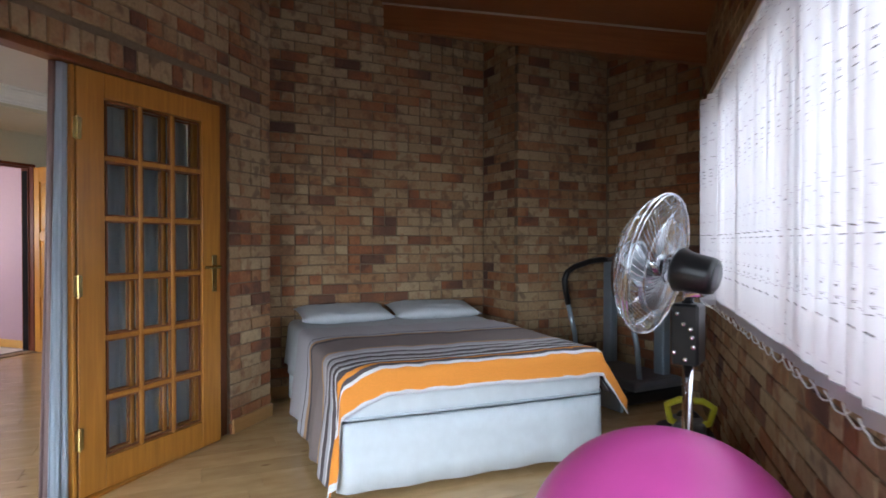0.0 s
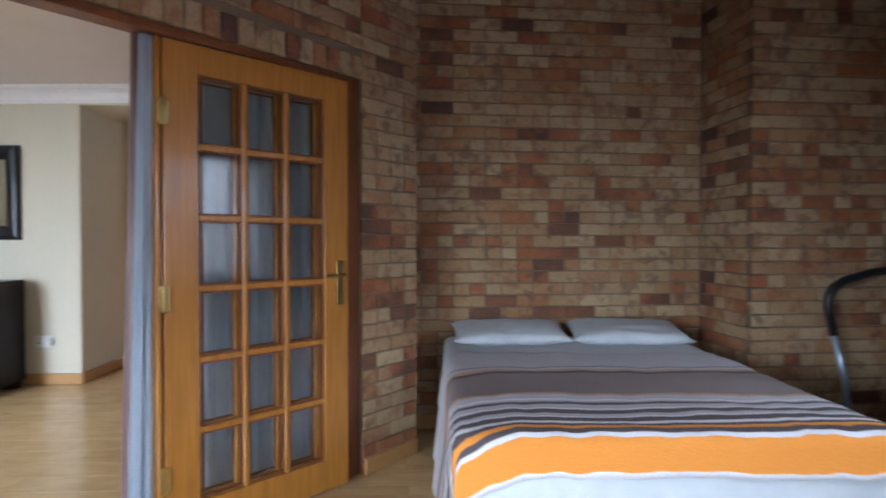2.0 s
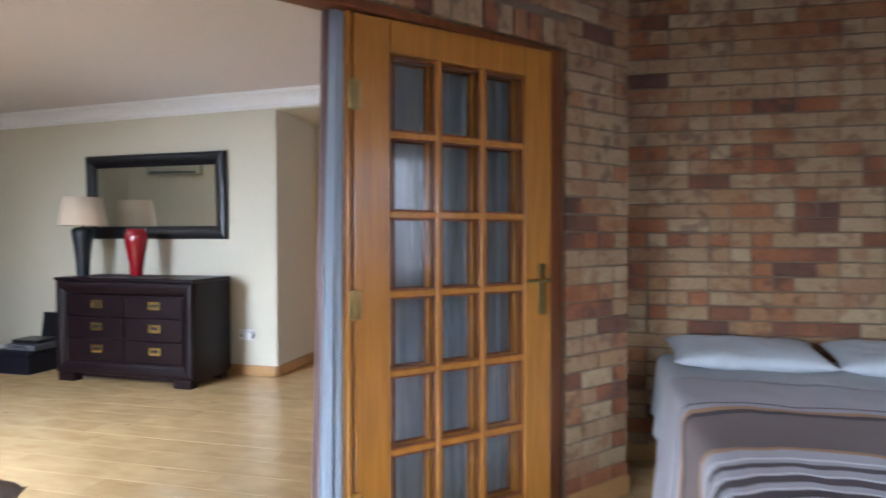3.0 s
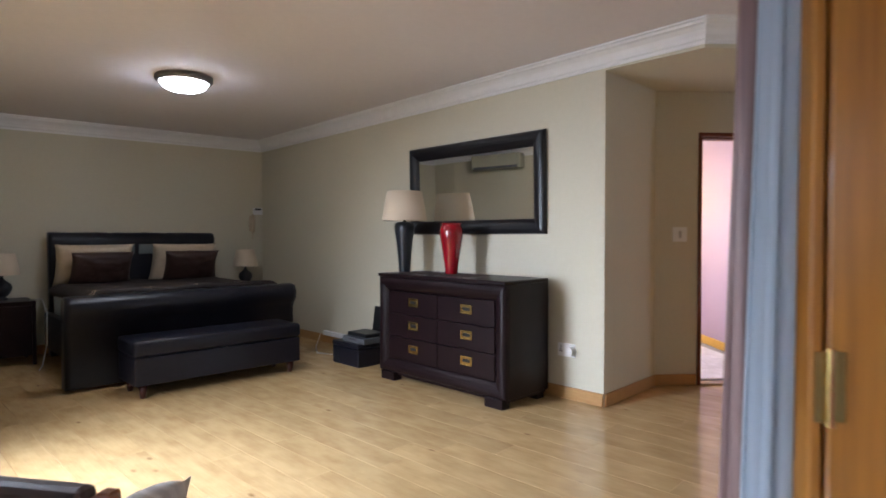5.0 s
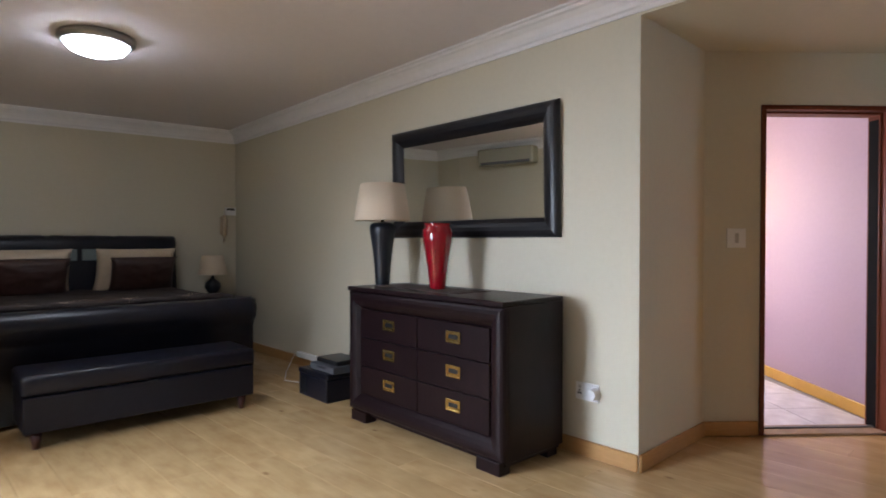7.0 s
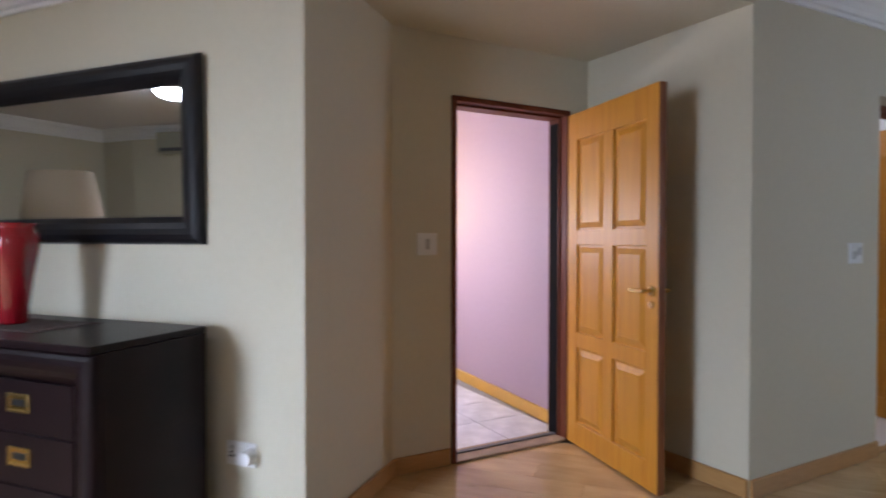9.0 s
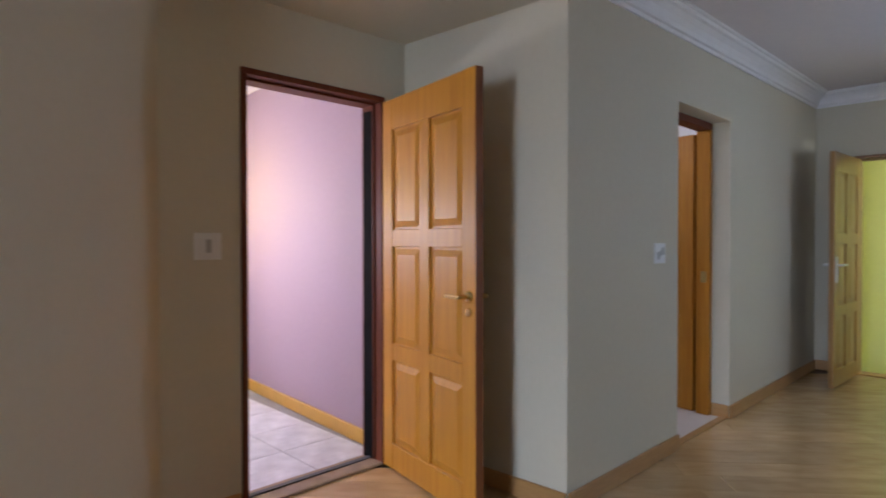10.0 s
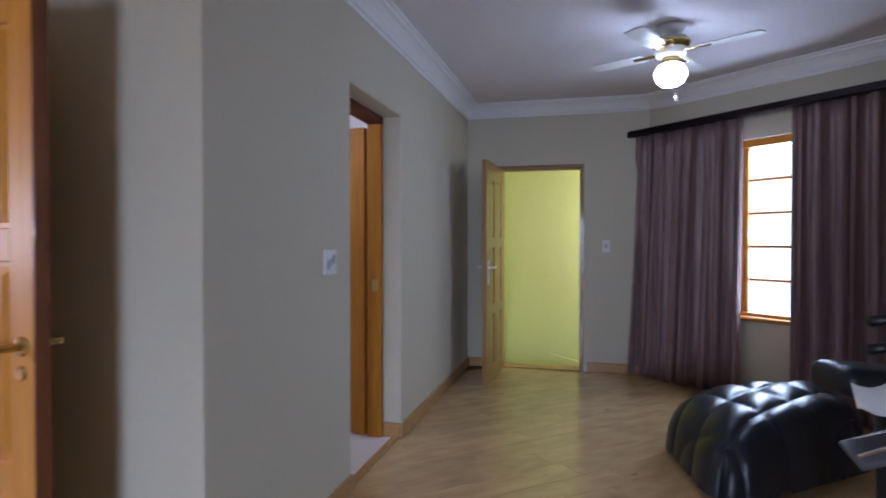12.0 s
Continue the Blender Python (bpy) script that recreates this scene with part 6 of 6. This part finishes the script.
latheobj("lamp_fitting", [(0.055, -0.20), (0.05, -0.222), (0.065, -0.236)], BRASS, cf, "brass lamp fitting", seg=24)
for k in range(4):
    a = 90 * k - 30
    bm = bmesh.new()
    pr = [(0.17, 0.040), (0.22, 0.050), (0.38, 0.057), (0.50, 0.057), (0.525, 0.048), (0.535, 0.0), (0.525, -0.048), (0.50, -0.057), (0.38, -0.057), (0.22, -0.050), (0.17, -0.040)]
    up = [bm.verts.new((x, y, 0.003)) for x, y in pr]
    dn = [bm.verts.new((x, y, -0.003)) for x, y in pr]
    bm.faces.new(up), bm.faces.new(dn[::-1])
    for i in range(len(pr)):
        bm.faces.new((up[i], dn[i], dn[(i + 1) % len(pr)], up[(i + 1) % len(pr)]))
    b = part("blade", bm, BLADE, cf, "off-white fan blade")
    b.matrix_basis = pose(0, 0, -0.165, 0, 0, a) @ pose(0, 0, 0, 7, 0, 0)
    bm = bmesh.new()
    box(bm, 0.085, 0.24, -0.022, 0.022, -0.008, -0.003, bevel=0.002)
    part("blade_iron", bm, BRASS, b, "brass blade arm")
latheobj("glass_shade", [(0.045, -0.236), (0.072, -0.247), (0.094, -0.282), (0.098, -0.310), (0.088, -0.328), (0.080, -0.350), (0.054, -0.372), (0.006, -0.380)], glow("lit_lamp_glass", (0.86, 0.95, 1.0), 30.0), cf, "glowing frosted glass shade", seg=32)
bm = bmesh.new()
tube(bm, [(0.03, 0, -0.378), (0.03, 0, -0.44)], 0.0015, 4)
lathe(bm, [(0.006, -0.474), (0.012, -0.470), (0.012, -0.442), (0.005, -0.436)], 10, Matrix.Translation((0.03, 0, 0)))
part("pull_chain", bm, PLASTIC_W, cf, "pull chain with white knob")

# buttoned black chaise: four corners in plan, its near end cut on the slant
CNR = [Vector((-3.41, 6.20, 0)), Vector((-2.40, 7.02, 0)), Vector((-3.60, 7.22, 0)), Vector((-2.44, 7.88, 0))]
CHC = sum(CNR, Vector()) / 4
cs = thing("chaise", pose(CHC.x, CHC.y, 0), "deep-buttoned glossy black leather chaise", "chaise")
CHH = 0.385
E1, E2, B0 = Vector((0.215, 0.255)), Vector((0.115, -0.225)), Vector((-3.335, 6.44))
DET = E1.x * E2.y - E1.y * E2.x


def plan(u, v):
    a, b = (u + 1) / 2, (v + 1) / 2
    return CNR[0] * (1 - a) * (1 - b) + CNR[1] * a * (1 - b) + CNR[2] * (1 - a) * b + CNR[3] * a * b


def puff(p):
    """How far the leather stands out between the buttons: 0 at a button or pleat, 1 between."""
    d = p.to_2d() - B0
    a, b = (d.x * E2.y - d.y * E2.x) / DET, (E1.x * d.y - E1.y * d.x) / DET
    return abs(math.sin(math.pi * a) * math.sin(math.pi * b)) ** 0.42


def dome(u, v):
    rr = (abs(u) ** 4.5 + abs(v) ** 4.5) ** (1 / 4.5)
    return rr, CHH * max(0.0, 1 - min(rr, 1.0) ** 4.6) ** 0.5


bm = bmesh.new()
NX, NY = 110, 110
vs = {}
for i in range(NX + 1):
    for j in range(NY + 1):
        u_, v_ = math.sin((i / NX - 0.5) * math.pi), math.sin((j / NY - 0.5) * math.pi)
        rr, z = dome(u_, v_)
        k = 1 / max(rr, 1.0)
        p = puff(plan(u_ * k, v_ * k))
        k *= 1 - 0.045 * (1 - p) * min(rr, 1)
        q = plan(u_ * k, v_ * k) - CHC
        vs[i, j] = bm.verts.new((q.x, q.y, z * (0.90 + 0.10 * p) + 0.03))
for i in range(NX):
    for j in range(NY):
        bm.faces.new((vs[i, j], vs[i + 1, j], vs[i + 1, j + 1], vs[i, j + 1]))
part("cushion", bm, LEATHER_GLOSS, cs, "buttoned leather cushion", smooth=True)
bm = bmesh.new()
lo = [bm.verts.new((plan(u, v) - CHC) + Vector((0, 0, 0.0))) for u, v in ((-0.86, -0.86), (0.86, -0.86), (0.86, 0.86), (-0.86, 0.86))]
hi = [bm.verts.new(v.co + Vector((0, 0, 0.06))) for v in lo]
bm.faces.new(lo[::-1]), bm.faces.new(hi)
for k in range(4):
    bm.faces.new((lo[k], lo[(k + 1) % 4], hi[(k + 1) % 4], hi[k]))
part("plinth", bm, BLACK, cs)
for i in range(-4, 6):
    for j in range(-6, 5):
        p = B0 + E1 * i + E2 * j
        best = min(((plan(u / 20, v / 20).to_2d() - p).length, u / 20, v / 20) for u in range(-16, 17) for v in range(-16, 17))
        if best[0] < 0.03:
            q = p.to_3d() - CHC
            latheobj("button", [(0.013, 0.0), (0.012, 0.006), (0.004, 0.009)], LEATHER_GLOSS, cs, m=pose(q.x, q.y, dome(best[1], best[2])[1] * 0.90 + 0.026), seg=12)

# exercise bike beside the chaise
bk = thing("exercise_bike", pose(-2.98, 5.72, 0, 0, 0, 0), "black exercise bike with padded seat and chrome console bracket", "exercise bike")
bm = bmesh.new()
tube(bm, [(0.02, 0.02, 0.05), (0.02, 0.02, 0.35), (0.0, 0.0, 0.70)], 0.035, 10)
part("seat_post", bm, BLACK, bk, smooth=True)
boxpart("foot", (-0.12, 0.26, -0.05, 0.05, 0.0, 0.06), BLACK, bk, bevel=0.02, seg=2)
boxpart("foot", (0.05, 0.40, -0.85, -0.75, 0.0, 0.06), BLACK, bk, bevel=0.02, seg=2)
bm = bmesh.new()
tube(bm, [(0.02, 0.0, 0.10), (0.12, -0.4, 0.14), (0.22, -0.78, 0.05)], 0.04, 10)
part("frame", bm, BLACK, bk, smooth=True)
bm = bmesh.new()
box(bm, -0.19, 0.10, -0.12, 0.12, -0.055, 0.055, bevel=0.048, seg=5)
part("seat_pad", bm, LEATHER_GLOSS, bk, "black padded seat", smooth=True).matrix_basis = pose(-0.01, 0.04, 0.775, 0, 4, 12)
bm = bmesh.new()
NX = 16
top, low = [], []
for i in range(NX + 1):
    f = i / NX
    x = -0.14 + 0.17 * f
    top.append([bm.verts.new((x, y, 0.785 + 0.012 * math.cos(f * 7) - (0.085 if y < -0.2 else 0.0))) for y in (-0.215, -0.155, -0.11)])
for r0, r1 in zip(top, top[1:]):
    for k in range(2):
        bm.faces.new((r0[k], r1[k], r1[k + 1], r0[k + 1]))
wc = part("seat_cover", bm, PLASTIC_W, bk, "white cloth over the seat's front", smooth=True)
wc.matrix_basis = pose(-0.01, 0.06, 0.012, 0, 0, 0)
mod = wc.modifiers.new("thick", "SOLIDIFY")
mod.thickness = 0.006
# chrome bracket and tilted screen before the seat
bm = bmesh.new()
for y in (-0.06, 0.06):
    tube(bm, [(-0.19, -0.20 + y, 0.59), (-0.06, -0.20 + y, 0.645), (0.10, -0.20 + y, 0.70)], 0.008, 8)
tube(bm, [(-0.06, -0.26, 0.645), (-0.06, -0.14, 0.645)], 0.012, 8)
part("bracket", bm, CHROME, bk, "chrome bracket", smooth=True)
bm = bmesh.new()
box(bm, -0.13, 0.13, -0.075, 0.075, -0.012, 0.012, bevel=0.008, seg=2)
part("console", bm, GREYPL, bk, "dark glossy console", smooth=False).matrix_basis = pose(-0.07, -0.20, 0.615, 14, -20, 0)
for k, (z0, z1) in enumerate(((0.86, 0.91), (0.96, 1.01))):
    bm = bmesh.new()
    tube(bm, [(0.10, 0.04, 0.78), (0.10, 0.02, z0 + 0.02), (0.02, 0.0, z1), (-0.06, -0.02, z1 - 0.01)], 0.02, 10)
    part("grip", bm, BLACK, bk, "black foam grip", smooth=True)

# ---- laid pieces: bricks, planks, tiles ----
def brick_mat(name, island):
    m = bpy.data.materials.new(name)
    m.use_nodes = True
    n, l = m.node_tree.nodes, m.node_tree.links
    b = n["Principled BSDF"]
    b.inputs["Roughness"].default_value = 0.9
    src = n.new("ShaderNodeNewGeometry").outputs["Random Per Island"] if island else n.new("ShaderNodeObjectInfo").outputs["Random"]
    rp = n.new("ShaderNodeValToRGB")
    cols = [(0.0, (0.10, 0.05, 0.036)), (0.09, (0.17, 0.075, 0.042)), (0.18, (0.30, 0.112, 0.044)), (0.30, (0.33, 0.18, 0.083)), (0.44, (0.33, 0.215, 0.112)), (0.64, (0.37, 0.26, 0.145)), (0.86, (0.42, 0.31, 0.18)), (1.0, (0.30, 0.165, 0.085))]
    e = rp.color_ramp.elements
    e[0].position, e[0].color = 0.0, (*cols[0][1], 1)
    e[1].position, e[1].color = 1.0, (*cols[-1][1], 1)
    for at, c in cols[1:-1]:
        e.new(at).color = (*c, 1)
    geo = n.new("ShaderNodeNewGeometry")
    wide, shift = n.new("ShaderNodeTexNoise"), n.new("ShaderNodeMath")
    wide.inputs["Scale"].default_value, wide.inputs["Detail"].default_value = 1.7, 2
    l.new(geo.outputs["Position"], wide.inputs["Vector"])
    shift.operation = "MULTIPLY_ADD"
    shift.inputs[1].default_value = 0.7
    sub_ = n.new("ShaderNodeMath")
    sub_.operation = "MULTIPLY_ADD"
    sub_.inputs[1].default_value, sub_.inputs[2].default_value = 0.95, -0.30
    l.new(src, sub_.inputs[0])
    l.new(wide.outputs["Fac"], shift.inputs[0]), l.new(sub_.outputs[0], shift.inputs[2]), l.new(shift.outputs[0], rp.inputs[0])
    no, r2, mx = n.new("ShaderNodeTexNoise"), n.new("ShaderNodeValToRGB"), n.new("ShaderNodeMix")
    no.inputs["Scale"].default_value, no.inputs["Detail"].default_value = 12.5, 1
    l.new(geo.outputs["Position"], no.inputs["Vector"])
    r2.color_ramp.elements[0].position, r2.color_ramp.elements[0].color = 0.51, (0, 0, 0, 1)
    r2.color_ramp.elements[1].position, r2.color_ramp.elements[1].color = 0.66, (0.55, 0.55, 0.55, 1)
    l.new(no.outputs["Fac"], r2.inputs[0])
    mx.data_type = "RGBA"
    l.new(r2.outputs[0], mx.inputs[0]), l.new(rp.outputs[0], mx.inputs[6])
    # kiln flashes, brown on one brick and orange on the next
    hue, tone = n.new("ShaderNodeTexNoise"), n.new("ShaderNodeValToRGB")
    hue.inputs["Scale"].default_value = 3.1
    l.new(geo.outputs["Position"], hue.inputs["Vector"]), l.new(hue.outputs["Fac"], tone.inputs[0])
    tone.color_ramp.elements[0].position, tone.color_ramp.elements[0].color = 0.42, (0.085, 0.042, 0.032, 1)
    tone.color_ramp.elements[1].position, tone.color_ramp.elements[1].color = 0.60, (0.27, 0.095, 0.035, 1)
    l.new(tone.outputs[0], mx.inputs[7])
    fine, mr, hs = n.new("ShaderNodeTexNoise"), n.new("ShaderNodeMapRange"), n.new("ShaderNodeHueSaturation")
    fine.inputs["Scale"].default_value, fine.inputs["Detail"].default_value = 55, 6
    l.new(geo.outputs["Position"], fine.inputs["Vector"])
    mr.inputs[3].default_value, mr.inputs[4].default_value = 0.66, 1.34
    l.new(fine.outputs["Fac"], mr.inputs[0]), l.new(mx.outputs[2], hs.inputs["Color"]), l.new(mr.outputs[0], hs.inputs["Value"])
    l.new(hs.outputs[0], b.inputs["Base Color"])
    bp = n.new("ShaderNodeBump")
    bp.inputs["Strength"].default_value, bp.inputs["Distance"].default_value = 0.5, 0.006
    l.new(fine.outputs["Fac"], bp.inputs["Height"]), l.new(bp.outputs[0], b.inputs["Normal"])
    return m


BRICK, BRICK_I = brick_mat("face_brick", False), brick_mat("face_brick_far", True)
CH, BLN, JT, DEP = 0.0800, 0.216, 0.009, 0.014
_pieces = {}


def piece_mesh(kind, w, h, d, material, seed, rough=0.0022):
    """A block with chipped edges: x 0..w, y from -d to 0 (its face), z 0..h."""
    key = (kind, round(w, 3), round(h, 3), seed)
    if key not in _pieces:
        bm = bmesh.new()
        box(bm, 0, w, -d, 0, 0, h, bevel=min(0.004, h / 4))
        rs = random.Random(seed)
        for v in bm.verts:
            v.co += Vector((rs.uniform(-rough, rough), rs.uniform(-rough, rough * 0.6), rs.uniform(-rough, rough)))
        me = bpy.data.meshes.new(kind)
        bm.to_mesh(me), bm.free()
        me.materials.append(material)
        _pieces[key] = me
    return _pieces[key]


def lay(parent, p0, p1, z_top, holes=(), soldier=None, z_from=0.0, limit=290, phase=0.0, keep=None, start=0.0):
    """Courses of brick on the face that runs from p0 to p1 (room on its left). holes: (a, b, z0, z1). keep: stretch (a, b, z0, z1) laid as single pieces."""
    m, length = line_pose(p0, p1)
    rs = random.Random(int(length * 1000) + 7)
    jobs = []
    c, z = 0, z_from
    while z < z_top:
        x = -(BLN / 2 if c % 2 else 0.0) - phase
        while x < length:
            a, b = max(x, start), min(x + BLN - JT, length)
            x += BLN
            if rs.random() < 0.16 and b - a > 0.2:
                mid = (a + b) / 2
                jobs.append((a, mid - JT / 2, z, z + CH - JT))
                jobs.append((mid + JT / 2, b, z, z + CH - JT))
            elif b - a > 0.03:
                jobs.append((a, b, z, z + CH - JT))
        z += CH
        c += 1
    out = []
    for a, b, z0, z1 in jobs:
        pieces = [(a, b)]
        for ha, hb, hz0, hz1 in list(holes) + ([soldier] if soldier else []):
            if z1 > hz0 + 0.012 and z0 < hz1 - 0.012:
                nxt = []
                for q in pieces:
                    if q[1] <= ha or q[0] >= hb:
                        nxt.append(q)
                    else:
                        if ha - q[0] > 0.03:
                            nxt.append((q[0], ha))
                        if q[1] - hb > 0.03:
                            nxt.append((hb, q[1]))
                pieces = nxt
        out += [(q[0], q[1], z0, z1) for q in pieces]
    if soldier:
        a, b, z0, z1 = soldier
        k = 0
        x = a
        while x < b - 0.03:
            out.append((x, min(x + CH - JT, b), z0, z1 - JT))
            x += CH
            k += 1
    near = [q for q in out if keep is None or (keep[0] <= q[0] < keep[1] and keep[2] <= q[2] < keep[3])][:limit]
    chosen = set(near)
    for a, b, z0, z1 in near:
        w, h = round((b - a) / 0.012) * 0.012, z1 - z0
        me = piece_mesh("brick", max(min(w, b - a), 0.02) if b - a < 0.2 else b - a, h, DEP + 0.01, BRICK, rs.randrange(4))
        ob = new("brick", me)
        ob.parent = parent
        ob.matrix_parent_inverse = parent.matrix_world.inverted()
        ob.matrix_basis = m @ Matrix.Translation((a, -0.002 + rs.uniform(-0.002, 0.002), z0)) @ pose(0, 0, 0, rs.uniform(-0.3, 0.3), rs.uniform(-0.25, 0.25), rs.uniform(-0.3, 0.3))
    rest = [q for q in out if q not in chosen]
    if rest:
        vs, fs = [], []
        for a, b, z0, z1 in rest:
            o, e, y = len(vs), 0.004, rs.uniform(-0.003, 0.002)
            for yy, i in ((-DEP - 0.008, 0), (y - 0.004, 0), (y, e)):
                vs += [(a + i, yy, z0 + i), (b - i, yy, z0 + i), (b - i, yy, z1 - i), (a + i, yy, z1 - i)]
            for r in (0, 4):
                for k in range(4):
                    fs.append((o + r + k, o + r + (k + 1) % 4, o + r + 4 + (k + 1) % 4, o + r + 4 + k))
            fs.append((o + 8, o + 9, o + 10, o + 11))
        me = bpy.data.meshes.new("brickwork")
        me.from_pydata(vs, [], fs)
        bm = bmesh.new()
        bm.from_mesh(me)
        bmesh.ops.recalc_face_normals(bm, faces=bm.faces)
        bm.to_mesh(me), bm.free()
        me.materials.append(BRICK_I)
        ob = new("brickwork", me)
        ob.parent = parent
        ob.matrix_parent_inverse = parent.matrix_world.inverted()
        ob.matrix_basis = m
        ob["kind"] = "stuff"


bpy.context.view_layer.update()
lay(WALL_BED, BR[4], BR[5], 3.6, keep=(0, 9, 0.42, 2.9))
lay(WALL_PIER, BR[2], BR[3], 3.3, keep=(0, 9, 0.0, 2.75))
lay(WALL_PIERSIDE, BR[3], BR[4], 3.4, keep=(0, 9, 0.0, 2.8), phase=0.05, start=0.03)
lay(WALL_RIGHT, BR[1], BR[2], 3.3, keep=(0, 9, 0.0, 2.75), phase=0.08)
lay(WALL_RETURN, BR[5], BR[6], 3.6, keep=(0, 0, 0, 0))
fold0 = 3.485 - OPEN_Y1
lay(WALL_FOLD, BR[6], BR[7], 3.6, holes=[(fold0, 3.485 - OPEN_Y0, -1, OPEN_Z)], soldier=(fold0 - 0.0, 3.485 - OPEN_Y0, OPEN_Z, OPEN_Z + 0.122), keep=(0, 2.4, 0, 3.0))
lay(WALL_WINDOW, BR[0], BR[1], 2.9, holes=[(WIN_Y0 + 2.2, WIN_Y1 + 2.2, WIN_Z0 - 0.03, WIN_Z1)], keep=(2.9, 5.6, 0.0, 0.9))
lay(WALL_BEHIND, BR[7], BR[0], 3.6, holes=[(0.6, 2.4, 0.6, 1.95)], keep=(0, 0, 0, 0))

# laminate planks, running along the dresser's wall
PW, PL = 0.193, 1.29
pd = math.degrees(ANG) + 1.5
pm = pose(-4.0, 2.5, 0, 0, 0, pd)
inv = pm.inverted()
poly = [(p.x, p.y) for p in BD]
sun = [(p.x, p.y) for p in BR]


def inside(x, y, pg):
    c = False
    for (xa, ya), (xb, yb) in zip(pg, pg[1:] + pg[:1]):
        if (ya > y) != (yb > y) and x < (xb - xa) * (y - ya) / (yb - ya) + xa:
            c = not c
    return c


bm = bmesh.new()
box(bm, 0, PL - 0.0012, 0, PW - 0.0016, -0.010, 0.0, bevel=0.0005)
PLANK = bpy.data.meshes.new("plank")
bm.to_mesh(PLANK), bm.free()
PLANK.materials.append(LAMINATE)
rs = random.Random(11)
spots = []
for r in range(-50, 50):
    off = rs.uniform(0, PL)
    for c in range(-9, 9):
        x, y = c * PL + off, r * PW
        hit = False
        for fx in (0.0, 0.33, 0.66, 1.0):
            q = pm @ Vector((x + PL * fx, y + PW / 2, 0))
            if inside(q.x, q.y, poly) or inside(q.x, q.y, sun) or (OPEN_Y0 < q.y < OPEN_Y1 and -2.7 < q.x < -2.3) or (D3[0] < q.x < D3[1] and FARY < q.y < FARY + 0.13):
                hit = True
        if hit:
            spots.append((x, y))
mid = Vector((-4.2, 2.5))
spots.sort(key=lambda s: ((pm @ Vector((s[0] + PL / 2, s[1], 0))).to_2d() - mid).length)
for k, (x, y) in enumerate(spots):
    q = pm @ Vector((x, y, 0))
    far = max((pm @ Vector((x + a, y + b, 0))).y for a in (0, PL) for b in (0, PW))
    me = PLANK
    on = [s / 40 for s in range(41) for w in (0.0, PW) if any(inside(v.x, v.y, g) for v in [pm @ Vector((x + PL * s / 40, y + w, 0))] for g in (poly, sun))]
    if far <= 9.0 and on and (min(on) > 0 or max(on) < 1) and not (-2.75 < q.x + 0.6 < -2.0 and 0.0 < q.y < 3.6):
        # trimmed where it runs in under the wall
        bm = bmesh.new()
        bm.from_mesh(PLANK)
        for at, side in ((min(on) * PL - 0.03, -1), (max(on) * PL + 0.03, 1)):
            bmesh.ops.bisect_plane(bm, geom=bm.verts[:] + bm.edges[:] + bm.faces[:], plane_co=(at, 0, 0), plane_no=(side, 0, 0), clear_outer=True)
        me = bpy.data.meshes.new("plank")
        bm.to_mesh(me), bm.free()
        me.materials.append(LAMINATE) if not me.materials else None
    if far > 9.36:
        # trimmed at the stair door's threshold
        bm = bmesh.new()
        bm.from_mesh(PLANK)
        cut = pose(q.x, q.y, 0, 0, 0, pd).inverted()
        bmesh.ops.bisect_plane(bm, geom=bm.verts[:] + bm.edges[:] + bm.faces[:], plane_co=cut @ Vector((q.x, 9.36, 0)), plane_no=cut.to_3x3() @ Vector((0, 1, 0)), clear_outer=True)
        me = bpy.data.meshes.new("plank")
        bm.to_mesh(me), bm.free()
        if not me.polygons:
            continue
        me.materials.append(LAMINATE)
    ob = new("plank", me)
    ob.parent = FLOOR
    ob.matrix_basis = Matrix.Translation((q.x, q.y, rs.uniform(-0.0002, 0.0002))) @ pose(0, 0, 0, 0, 0, pd)

# hall tiles
bm = bmesh.new()
box(bm, 0, 0.395, 0, 0.395, -0.004, 0.002, bevel=0.002)
TILE_ME = bpy.data.meshes.new("tile")
bm.to_mesh(TILE_ME), bm.free()
TILE_ME.materials.append(TILE)
for i in range(6):
    for j in range(7):
        x, y = D1X - 0.16 - 0.40 * (i + 1), 4.78 - 0.40 * (j + 1)
        ob = new("tile", TILE_ME)
        ob.parent = HALL_FLOOR
        ob.matrix_basis = Matrix.Translation((x, y, 0))
